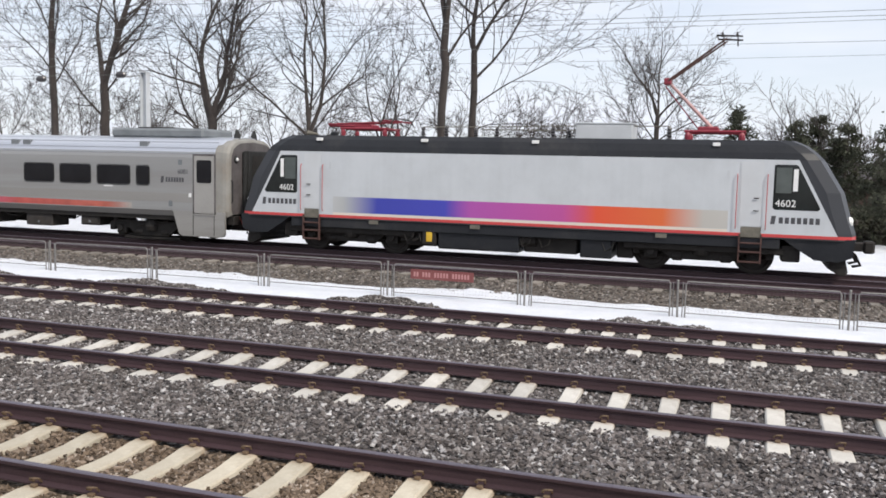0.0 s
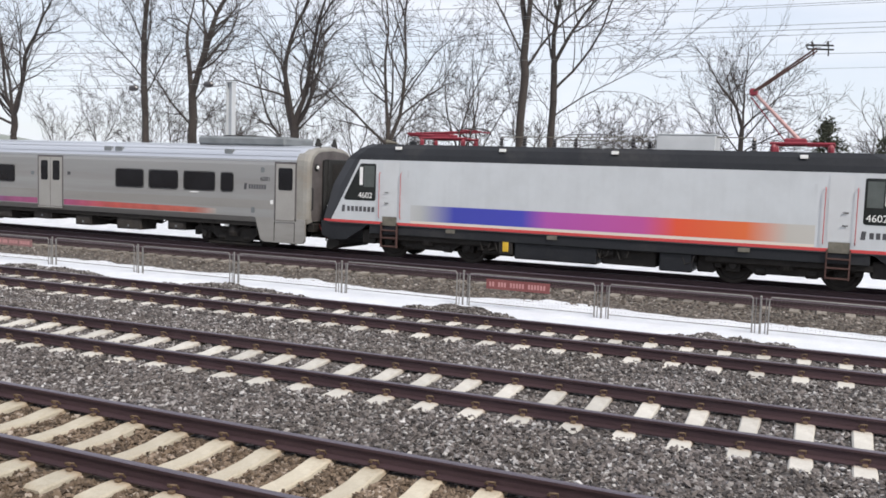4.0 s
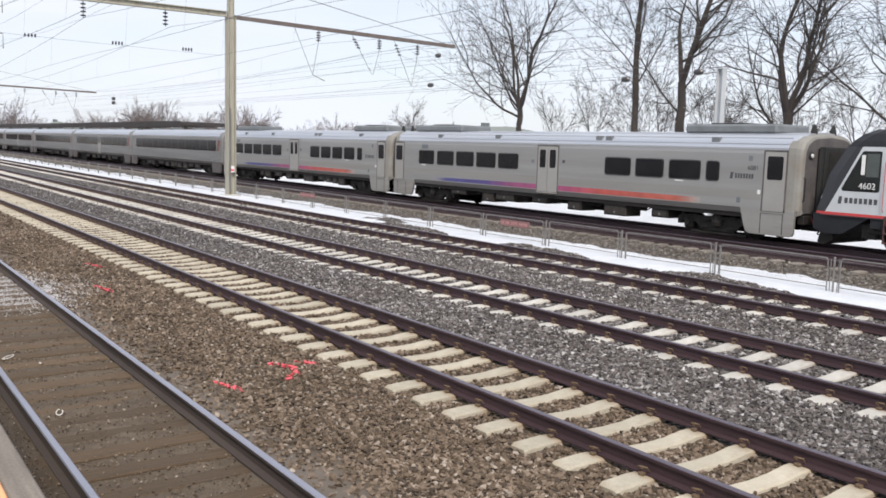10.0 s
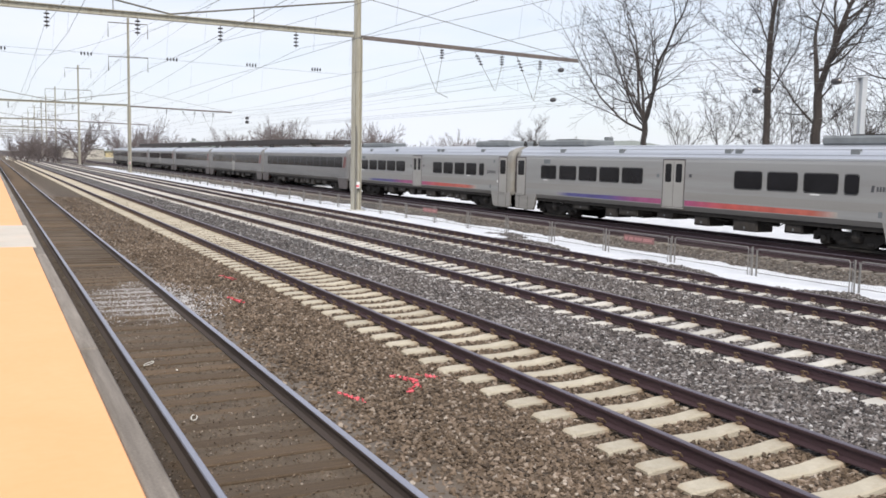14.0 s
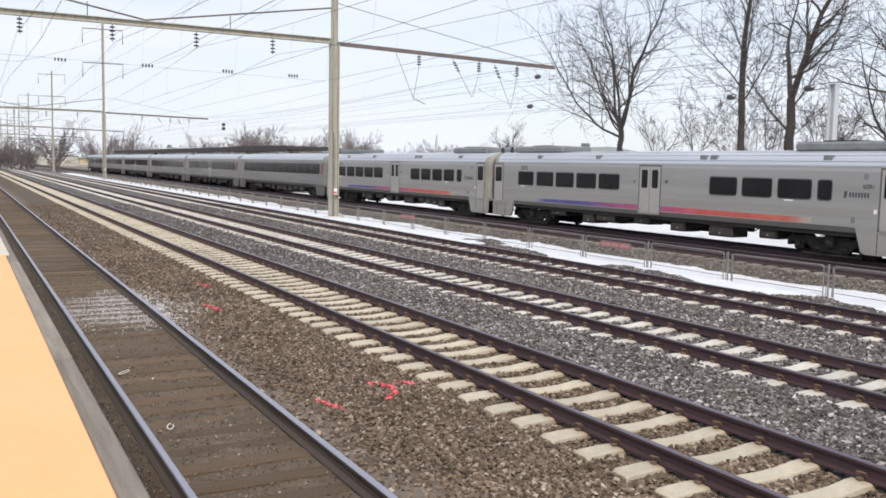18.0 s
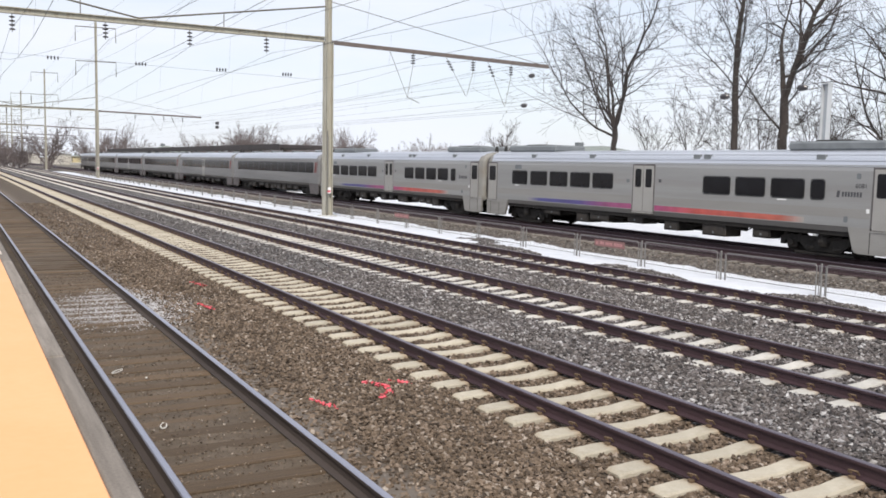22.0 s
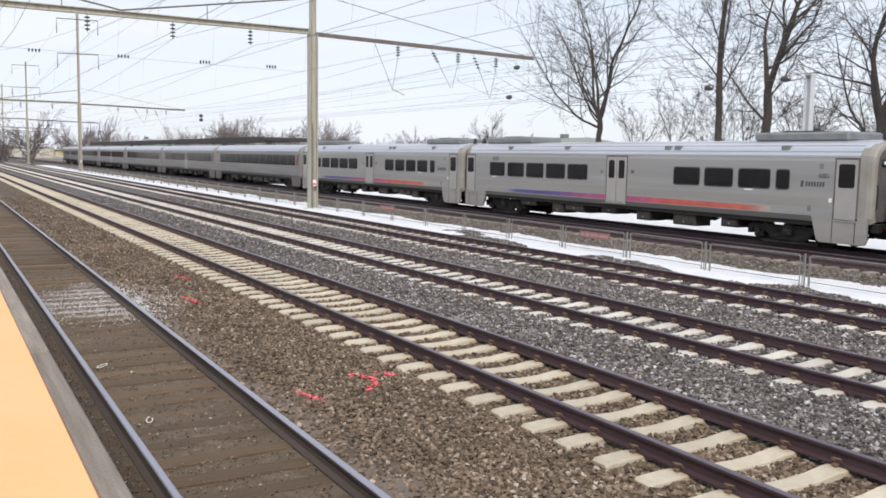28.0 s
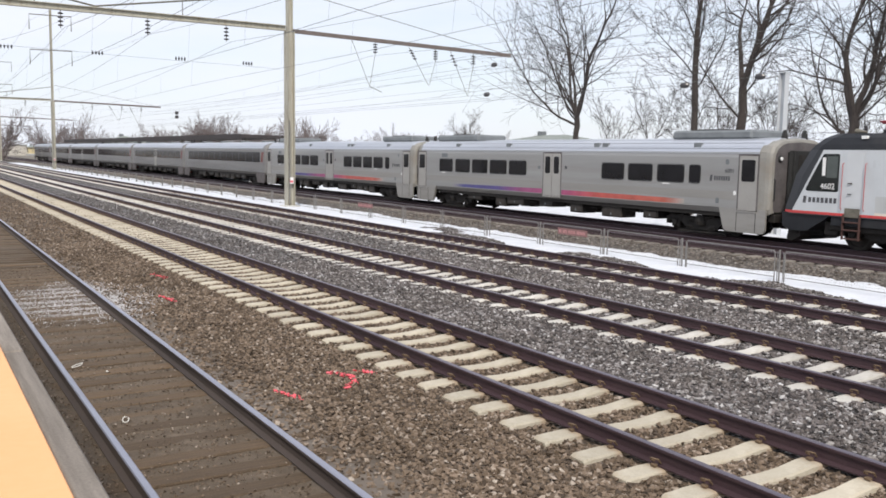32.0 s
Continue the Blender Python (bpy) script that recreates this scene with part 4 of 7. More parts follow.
def light_column(x, y, top):
    t = thing("steel_column", "stout pale grey steel column behind the train", "column", pose(x, y, 0))
    bm = bmesh.new()
    for s in (-1, 1):
        box(bm, -0.14, 0.14, s * 0.14 - 0.02, s * 0.14 + 0.02, -0.6, top, bevel=0.004)
    box(bm, -0.012, 0.012, -0.12, 0.12, -0.6, top)
    part("shaft", bm, M_loco_box, t)
    part("cap", bm_box(-0.16, 0.16, -0.18, 0.18, top, top + 0.05, bevel=0.005), M_loco_box, t)
    part("arm", tube(bmesh.new(), [(0, 0.1, top - 0.1), (0, 1.0, top - 0.15)], 0.02, 5), M_dark_steel, t)


def build_overhead():
    for k, y in enumerate(MAST_Y):
        catenary_gantry(y, lean=-0.45 if k == 0 else 0.0, detail=k < 2)
    for x in (TRACK_A, TRACK_B, TRACK_C, TRACK_D):
        track_wires(x)
    track_wires(24.0, 8.6, 6.7, 1.0, aux_wire=False)
    track_wires(28.1, 8.5, 6.65, 1.0, aux_wire=False)
    # feeders on the high arms, and wires that run along behind the train
    for x, z in ((16.2, 20.8), (21.8, 20.95), (16.2, 15.85), (21.8, 16.0), (-3.8, 20.4), (-3.8, 15.5)):
        wire("feeder_wire", [(x, -44, z)] + [(x, y, z) for y in MAST_Y], 0.011, "high feeder wire between masts", sag=1.6)
    for x, z0, r in ((31.5, 8.6, 0.009), (31.5, 9.6, 0.009), (33.5, 9.9, 0.009), (36.5, 8.1, 0.008)):
        wire("line_wire", [(x, -42, z0), (x, 48, z0 - 0.4), (x, 140.5, z0 - 0.4), (x, 230.5, z0 - 0.4)], r, "thin line wire behind the tracks", sag=0.7)
    strain_insulator(32.8, 47.6, 8.62, 32.9, 140, 8.5)
    strain_insulator(32.4, 47.8, 6.72, 32.4, 140, 6.6)
    strain_insulator(32.0, 30.4, 6.29, 32.2, 140, 6.3)
    strain_insulator(32.0, 26.05, 6.42, 32.0, 140, 6.4)
    light_column(32.0, 24.8, 6.48)
    s = thing("hanging_insulator", "pair of black drum insulators hung on a line wire", "insulator", pose(31.5, 120.0, 7.6))
    for z in (0.12, -0.42):
        part("drum", tube(bmesh.new(), [(0, 0, z + 0.24), (0, 0, z + 0.2), (0, 0, z - 0.16), (0, 0, z - 0.2)], [0.08, 0.24, 0.24, 0.08], 10), M_insul, s)
    wire("pull_off_wire", [(8.0, 48, 9.6), (2.6, 48, 7.4), (-4.0, 48, 8.2)], 0.009, "pull-off wire across the tracks", sag=0.2)
    wire("cross_span_wire", [(-6.0, 49.5, 7.9), (2.4, 49.5, 7.85), (6.9, 49.5, 7.8), (11.0, 49.5, 7.7), (15.4, 49.5, 7.65), (19.0, 49.5, 7.6)], 0.008, "cross span wire with insulators", sag=0.0)
    for x in (0.6, 4.6, 8.9, 13.2, 17.0):
        s = thing("span_insulator", "grey ribbed insulator in a cross wire", "insulator", pose(x, 49.5, 7.78))
        for k in range(4):
            part("disc", tube(bmesh.new(), [(-0.25 + 0.16 * k, 0, 0), (-0.2 + 0.16 * k, 0, 0), (-0.17 + 0.16 * k, 0, 0)], [0.04, 0.12, 0.05], 8), M_insul, s)


# ---- trees ----
def tube_mesh(name, segs, material):
    """Tapered bars from rows of (start, end, start radius, end radius), grouped by thickness for their number of sides."""
    vs, fs, base = [], [], 0
    segs = [np.array([np.r_[a, b, r0, r1] for a, b, r0, r1 in group]) for group in segs]
    out_v, out_f = [], []
    for group, sides in zip(segs, (7, 5, 3)):
        if not len(group):
            continue
        a, b, r0, r1 = group[:, :3], group[:, 3:6], group[:, 6], group[:, 7]
        d = b - a
        d /= np.linalg.norm(d, axis=1, keepdims=True) + 1e-9
        ref = np.where(np.abs(d[:, 2:3]) > 0.9, [[1.0, 0, 0]], [[0, 0, 1.0]])
        u = np.cross(d, ref)
        u /= np.linalg.norm(u, axis=1, keepdims=True) + 1e-9
        w = np.cross(d, u)
        ang = 2 * np.pi * np.arange(sides) / sides
        circ = np.cos(ang)[None, :, None] * u[:, None] + np.sin(ang)[None, :, None] * w[:, None]
        lo = a[:, None] + circ * r0[:, None, None]
        hi = b[:, None] + circ * r1[:, None, None]
        v = np.concatenate([lo, hi], 1).reshape(-1, 3)
        k = np.arange(sides)
        q = np.stack([k, (k + 1) % sides, sides + (k + 1) % sides, sides + k], 1)
        f = (q[None] + (2 * sides * np.arange(len(group)))[:, None, None]).reshape(-1, 4) + base
        base += len(v)
        out_v.append(v)
        out_f.append(f)
    return mesh_arrays(name, np.concatenate(out_v), np.concatenate(out_f), material, True)


class Grower:
    """Grows a bare crown: limbs bend upwards, fork unevenly and end in fine twigs."""

    def __init__(self, seed, twig=0.0065, depth=5, chance=(0.9, 1.0, 1.0, 0.95, 0.7)):
        self.chance = chance
        self.rng = np.random.default_rng(seed)
        self.trunk, self.crown, self.twig, self.depth = ([], [], []), ([], [], []), twig, depth

    def put(self, a, b, r0, r1, level):
        k = 0 if r0 > 0.09 else 1 if r0 > 0.03 else 2
        (self.trunk if level <= 1 else self.crown)[k].append((a, b, r0, r1))

    def limb(self, p, d, length, r, level, up=0.12):
        rng = self.rng
        n = 8 if level < 2 else 5 if level < 3 else 4 if level < 4 else 3
        step = length / n
        r_end = max(self.twig * 0.7, r * 0.48)
        kids = []
        bow = rng.normal(0, 0.035, 3)
        for k in range(n):
            ra, rb = r + (r_end - r) * k / n, r + (r_end - r) * (k + 1) / n
            d = d + bow + rng.normal(0, 0.06 + 0.022 * level, 3) + np.array([0, 0, up * (0.5 if level < 3 else 0.2)])
            d /= np.linalg.norm(d)
            q = p + d * step
            self.put(p, q, ra, rb, level)
            p = q
            if level < self.depth and k >= (1 if level else 2) and k < n - 1:
                kids.append((p, d, rb, 1.0 - 0.45 * k / n))
        if level >= self.depth:
            return
        for p1, d1, r1, share in kids:
            if rng.random() < self.chance[level]:
                self.limb(p1, self.turn(d1, rng.uniform(0.5, 0.95)), length * share * rng.uniform(0.36, 0.68), max(self.twig, r1 * rng.uniform(0.4, 0.68)), level + 1, up)
        for a in (rng.uniform(0.1, 0.25), rng.uniform(0.35, 0.6))[:2 if level < 4 else 1]:
            self.limb(p, self.turn(d, a), length * rng.uniform(0.45, 0.66), max(self.twig, r_end * 0.9), level + 1, up)

    def turn(self, d, a):
        v = np.cross(d, self.rng.normal(size=3))
        v /= np.linalg.norm(v) + 1e-9
        w = d * math.cos(a) + v * math.sin(a)
        return w / np.linalg.norm(w)


def bare_tree(x, y, label, forks, trunk_h, r, seed, lean=(0, 0), twig=0.0094, depth=5, z=-0.55, material=None, group="bare trees behind the line", up=0.1, chance=(0.9, 1.0, 1.0, 0.95, 0.7)):
    """A winter tree. forks: main limbs as (sideways along y, sideways along x, length, share of thickness, share of the trunk's height)."""
    g = Grower(seed, twig, depth, chance)
    r *= 0.88
    p = np.array([0.0, 0.0, 0.0])
    n = 10
    top = np.array([lean[0], lean[1], trunk_h])
    for k in range(n):
        q = top * (k + 1) / n + g.rng.normal(0, 0.16 * r, 3) * (k < n - 1)
        rb = r * (1.0 - 0.03 * (k + 1)) * (g.rng.uniform(0.93, 1.08) if k < n - 1 else 1.0)
        ra = r * 1.2 if k == 0 else last
        g.put(p, q, ra, rb, 0)
        p, last = q, rb
    for sy, sx, length, share, *low in forks:
        d = np.array([sx, sy, 1.0])
        g.limb(top * (low[0] if low else 1.0) - np.array([0, 0, 0.08]), d / np.linalg.norm(d), length, r * share * (0.74 if low else 0.9), 1, up)
    t = thing("tree", label, "tree", pose(x, y, z), group)
    m = material or M_bark
    o = new("trunk", tube_mesh("trunk", g.trunk, m))
    o.parent = t
    o = new("crown", tube_mesh("crown", g.crown, m))
    o.parent = t
    o["label"] = "leafless branches and fine twigs"
    return t


def evergreen(x, y, h, seed, spread=2.2):
    """A loose dark conifer: bare stem, drooping boughs of needle tufts with gaps."""
    rng = np.random.default_rng(seed)
    t = thing("evergreen_tree", "scraggy dark green conifer with bare gaps", "tree", pose(x, y, -0.55), "conifers behind the line")
    part("trunk", tube(bmesh.new(), [(0, 0, 0), (0.1, 0.1, h * 0.5), (0.05, 0, h)], [0.14, 0.09, 0.02], 6), M_bark, t)
    vs, fs = [], []
    segs = ([], [], [])
    for k in range(int(h * 14)):
        z = h * rng.uniform(0.2, 1.0) ** 0.9
        a = rng.uniform(0, 2 * math.pi)
        L = spread * (1.05 - z / h) * rng.uniform(0.5, 1.2) + 0.25
        e = np.array([L * math.cos(a), L * math.sin(a), rng.uniform(-0.1, 0.35) * L])
        o = np.array([0.05, 0.05, z])
        segs[2].append((o, o + e, 0.025, 0.008))
        for j in range(int(52 * L) + 20):
            c = o + e * rng.uniform(0.3, 1.05) + rng.normal(0, 0.1, 3)
            n1, n2 = rng.normal(0, 1, 3), rng.normal(0, 1, 3)
            n1, n2 = n1 / np.linalg.norm(n1) * rng.uniform(0.06, 0.15), n2 / np.linalg.norm(n2) * rng.uniform(0.025, 0.06)
            b = len(vs)
            vs += [c - n1, c + n2, c + n1, c - n2 + 0.4 * n1]
            fs.append((b, b + 1, b + 2, b + 3))
    o = new("boughs", tube_mesh("boughs", segs, M_bark))
    o.parent = t
    o = new("needles", mesh_arrays("needles", np.array(vs), np.array(fs), M_needle))
    o.parent = t
    return t


def thicket(x, y, w, h, seed, leafy=0.5):
    """A tangled hedge: many thin upright stems from the ground with scraps of dull leaf."""
    rng = np.random.default_rng(seed)
    t = thing("thicket", "dense dark tangle of brown scrub and evergreen leaves", "shrub", pose(x, y, -0.55), "scrub behind the line")
    segs, vs, fs = ([], [], []), [], []
    for k in range(int((60 if leafy else 26) * w)):
        o = np.array([rng.normal(0, 0.8), rng.uniform(-w / 2, w / 2), 0.0])
        top = h * rng.uniform(0.35, 1.0) * (1 - 0.4 * abs(o[1] / w))
        p, d = o, np.array([rng.normal(0, 0.25), rng.normal(0, 0.25), 1.0])
        n = 4
        for j in range(n):
            q = p + d / np.linalg.norm(d) * top / n
            segs[2].append((p, q, 0.02 * (1 - j / n) + 0.006, 0.02 * (1 - (j + 1) / n) + 0.005))
            for i in range(3):
                e = q + rng.normal(0, 0.35, 3)
                segs[2].append((p + (q - p) * rng.random(), e, 0.008, 0.004))
                if rng.random() < leafy:
                    for _ in range(7):
                        c = e + rng.normal(0, 0.13, 3)
                        n1, n2 = rng.normal(0, 0.06, 3), rng.normal(0, 0.045, 3)
                        b = len(vs)
                        vs += [c - n1, c + n2, c + n1, c - n2]
                        fs.append((b, b + 1, b + 2, b + 3))
            p, d = q, d + rng.normal(0, 0.3, 3)
            d[2] = max(d[2], 0.4)
    o = new("tangle", tube_mesh("tangle", segs, M_bark))
    o.parent = t
    if vs:
        o = new("foliage", mesh_arrays("foliage", np.array(vs), np.array(fs), M_needle))
        o.parent = t
    return t


def build_trees():
    big = "large bare deciduous tree with dark furrowed bark behind the line"
    mid = "bare deciduous tree with fine upswept twigs"
    thin = "slender bare tree with thin forks"
    # along y: positive runs away along the line
    bare_tree(38.0, 35.2, "tall straight bare tree with a long dark trunk", [(0.05, 0, 4.6, 0.7), (0.75, 0.2, 4.2, 0.38, 0.55), (0.9, -0.2, 3.6, 0.3, 0.75), (-0.7, 0.2, 3.8, 0.33, 0.68), (-1.2, 0.1, 2.6, 0.2, 0.5), (1.6, 0.1, 2.2, 0.17, 0.5), (-0.8, -0.2, 3.2, 0.28, 0.85), (0.6, 0.3, 3.2, 0.3, 0.9), (1.4, 0.3, 1.8, 0.14, 0.34)],
              10.6, 0.25, 11, lean=(0, 0.15))
    bare_tree(40.0, 33.7, big, [(0.42, 0.1, 5.6, 0.56), (-0.12, 0.2, 6.4, 0.7), (-0.5, -0.2, 5.0, 0.42), (1.7, 0.2, 4.2, 0.3, 0.76), (-1.6, 0.0, 2.8, 0.24, 0.94), (-2.2, 0.0, 2.0, 0.14, 0.72)], 7.4, 0.35, 12, up=0.07)
    bare_tree(40.0, 26.8, "broad bare tree with many steep limbs", [(0.45, 0.2, 5.4, 0.45, 0.9), (0.12, -0.2, 6.2, 0.5), (-0.28, 0.1, 5.8, 0.5), (-0.75, 0.1, 4.6, 0.32), (0.95, 0.1, 4.8, 0.34, 0.78), (-1.4, 0.3, 3.2, 0.22, 0.95), (2.0, 0.1, 3.6, 0.2, 0.8), (-0.5, 0.4, 5.0, 0.4)], 5.6, 0.4, 13, up=0.07)
    bare_tree(36.0, 19.0, "bare tree forking low into a wide vee", [(0.32, 0.1, 5.6, 0.55), (-0.36, 0.1, 5.8, 0.55), (1.0, -0.2, 4.8, 0.34), (-0.75, 0.3, 3.6, 0.26), (0.0, 0.2, 5.0, 0.36)], 4.6, 0.23, 14, up=0.08)
    bare_tree(42.0, 17.5, thin, [(0.1, 0.0, 3.6, 0.6), (0.5, 0.1, 4.2, 0.55), (-0.55, 0.1, 4.2, 0.5), (0.9, 0.2, 3.0, 0.4, 0.7)], 4.4, 0.13, 15, lean=(0, 0.5), chance=(0.9, 0.8, 0.75, 0.6, 0.45))
    bare_tree(42.5, 16.0, thin, [(0.3, 0.0, 3.4, 0.6), (0.8, 0.1, 3.4, 0.5), (-0.4, 0.1, 3.0, 0.5)], 4.6, 0.11, 35, lean=(0, 1.1), chance=(0.9, 0.8, 0.75, 0.6, 0.45))
    bare_tree(36.0, 12.8, "tall bare tree with a heavy forked trunk", [(0.2, 0.1, 5.0, 0.66), (-0.16, 0.0, 5.0, 0.62), (-0.75, 0.3, 4.6, 0.4, 0.84), (0.9, 0.1, 4.0, 0.3, 0.9), (0.8, 0.1, 2.0, 0.12, 0.6)], 9.4, 0.25, 16, lean=(0, -0.25))
    bare_tree(38.0, 11.9, "bare tree with limbs leaning to one side", [(0.1, 0.1, 4.6, 0.62), (-0.3, 0.1, 4.2, 0.5), (-0.9, 0.0, 4.8, 0.44, 0.86), (-1.3, 0.2, 4.2, 0.26, 0.72), (0.5, 0.1, 3.4, 0.3), (-1.7, 0.1, 3.2, 0.2, 0.6), (-2.2, 0.2, 2.8, 0.17, 0.5), (-1.8, 0.0, 2.6, 0.15, 0.4), (0.9, 0.1, 2.0, 0.14, 0.5), (1.3, 0.1, 2.0, 0.14, 0.75)], 8.4, 0.23, 17, up=0.05)
    bare_tree(55.0, 5.5, "rounded bare tree with a fine even crown", [(0.45, 0.2, 3.3, 0.4), (0.1, -0.2, 3.6, 0.5), (-0.15, 0.3, 3.6, 0.46), (-0.5, 0.1, 3.3, 0.4), (0.8, -0.2, 3.6, 0.36, 0.9), (-0.85, -0.2, 3.6, 0.36, 0.9), (1.1, 0.1, 3.5, 0.34, 0.78), (-1.15, 0.0, 3.5, 0.34, 0.78), (1.6, 0.2, 3.2, 0.3, 0.68),
              (-1.7, 0.1, 3.2, 0.3, 0.68), (1.9, 0.1, 2.8, 0.26, 0.6), (-1.9, 0.2, 2.8, 0.26, 0.6)], 6.6, 0.22, 18, twig=0.0095, up=0.06)
    bare_tree(40.0, 47.8, "large bare tree with one long low limb", [(0.15, 0.1, 6.0, 0.46), (-0.3, 0.1, 6.6, 0.62), (0.62, -0.1, 6.4, 0.46), (4.2, 0.1, 7.4, 0.46, 0.92), (0.95, 0.3, 6.2, 0.4), (-0.8, -0.3, 5.6, 0.36), (1.5, 0.2, 6.4, 0.34), (2.4, 0.2, 6.2, 0.32, 0.97)], 6.1, 0.31, 19, up=0.04)
    for x, y, s, h in ((55, 60.5, 21, 3.2), (55, 56.0, 22, 3.8), (58, 52.5, 23, 3.0), (56, 49.0, 37, 3.6), (57, 45.0, 24, 3.4), (56, 42.6, 38, 3.0), (60, 40.0, 25, 3.4), (57, 37.0, 39, 2.8), (58, 33.5, 26, 3.6), (60, 31.0, 40, 3.0), (60, 21.0, 28, 3.0), (57, 23.6, 42, 2.6), (60, 12.6, 29, 2.4), (62, 10.8, 36, 2.4), (58, 29.0, 32, 3.2), (62, 8.6, 43, 1.8), (61, 15.4, 44, 2.2)):
        bare_tree(x, y, mid, [(0.6, 0.2, 3.0, 0.5), (0.1, -0.2, 3.4, 0.55), (-0.5, 0.1, 3.2, 0.5), (-1.1, 0.2, 2.4, 0.35)], h + 0.5, 0.13, s, twig=0.0125, depth=4, material=M_bark_mid)
    for x, y, s in ((90, 139, 41),):
        bare_tree(x, y, mid, [(0.6, 0.2, 4.6, 0.5), (0.1, -0.2, 5.0, 0.55), (-0.5, 0.1, 4.8, 0.5), (1.2, 0.2, 3.6, 0.35), (-1.2, 0.2, 3.6, 0.35), (1.9, 0, 3.4, 0.3), (-2.0, 0, 3.2, 0.3)], 2.4, 0.3, s, twig=0.024, depth=5, material=M_bark_pale)
    for x, y, h, s in ((46, 0.6, 6.4, 51), (43, -1.8, 5.6, 52), (45, -4.2, 5.6, 53), (42, -6.2, 7.0, 54), (49, -3.2, 6.2, 55)):
        evergreen(x, y, h, s)
    bare_tree(50, -2.6, mid, [(0.6, 0.2, 2.4, 0.5), (0.1, -0.2, 2.7, 0.55), (-0.5, 0.1, 2.5, 0.5), (1.1, 0.2, 2.0, 0.36), (-1.0, 0.2, 2.0, 0.36), (0.3, 0.4, 2.4, 0.4), (-0.3, -0.4, 2.4, 0.4)], 2.8, 0.2, 61, twig=0.01, depth=5, material=M_bark_pale)
    bare_tree(48, -5.0, mid, [(0.6, 0.2, 2.3, 0.5), (0.1, -0.2, 2.6, 0.55), (-0.5, 0.1, 2.4, 0.5), (1.1, 0.2, 1.8, 0.3), (-1.0, 0.2, 1.8, 0.3), (0.3, 0.4, 2.2, 0.4)], 2.6, 0.19, 62, twig=0.01, depth=5, material=M_bark_pale)
    for k, (x, y, w, h, f) in enumerate(((47, -1.6, 3.0, 4.6, 0.5), (62, -5.0, 5.0, 6.0, 0.6), (61, -10.0, 6.0, 6.4, 0.6), (44, -9.4, 3.0, 3.6, 0.4), (47, -6.4, 3.4, 1.5, 0.3),
                                             (56, 24.0, 5.0, 4.2, 0.0), (58, 18.6, 4.0, 4.6, 0.0), (57, 37.0, 5.0, 4.0, 0.0), (56, 49.0, 5.0, 3.8, 0.0), (60, 13.0, 4.0, 4.2, 0.0), (58, 64.0, 5.0, 3.6, 0.0))):
        thicket(x, y, w, h, 300 + k, f)
    # far wood: a few kinds of thicket in the haze-paled colour, repeated along the skyline
    kinds = []
    for s in range(4):
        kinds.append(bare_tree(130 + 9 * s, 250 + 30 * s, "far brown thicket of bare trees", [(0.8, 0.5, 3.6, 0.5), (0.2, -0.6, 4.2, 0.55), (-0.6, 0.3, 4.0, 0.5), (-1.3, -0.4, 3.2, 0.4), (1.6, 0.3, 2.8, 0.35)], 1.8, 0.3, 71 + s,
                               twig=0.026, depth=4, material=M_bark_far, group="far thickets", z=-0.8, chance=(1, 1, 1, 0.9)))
    rng = random.Random(9)
    tall = [max(v.co.z for v in [c for c in k.children if c.name.startswith("crown")][0].data.vertices) for k in kinds]
    # clumps of the skyline: bearing from, bearing to, height, how many
    clumps = ((1.2, 3.9, 7.4, 14), (4.7, 5.3, 11.6, 3), (6.9, 7.7, 9.6, 3), (8.4, 9.7, 10.6, 4), (10.4, 12.4, 7.2, 4), (13.0, 15.0, 9.0, 6), (15.8, 17.4, 13.4, 7), (18.7, 20.4, 10.4, 6), (21.9, 23.2, 12.6, 6), (24.2, 26.4, 7.6, 5),
              (27.0, 29.0, 10.2, 5), (29.5, 32.0, 8.6, 5), (33.0, 35.0, 9.4, 4), (36.0, 38.0, 8.2, 3), (40.0, 41.5, 8.6, 2), (44.0, 45.0, 8.0, 2), (7.6, 30.0, 7.6, 32))
    k = 0
    for a0, a1, h, n in clumps:
        for j in range(n):
            u = (j + rng.uniform(0.2, 0.8)) / n
            ang, dist = radians(a0 + (a1 - a0) * u), rng.uniform(225, 275)
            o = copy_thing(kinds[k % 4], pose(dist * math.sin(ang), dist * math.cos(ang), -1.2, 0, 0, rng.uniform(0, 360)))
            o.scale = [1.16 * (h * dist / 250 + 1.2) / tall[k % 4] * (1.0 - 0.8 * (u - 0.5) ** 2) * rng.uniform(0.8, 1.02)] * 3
            k += 1


# ---- the train ----
M_step = mat("worn_red_step", (0.06, 0.03, 0.027), (0.13, 0.07, 0.06), 6.0, 0.75, 0.2, 40.0, 0.1)
LOCO_Y, COACH_Y, COACH_STEP = 6.75, 29.1, 25.2
TRAIN_X = TRACK_F


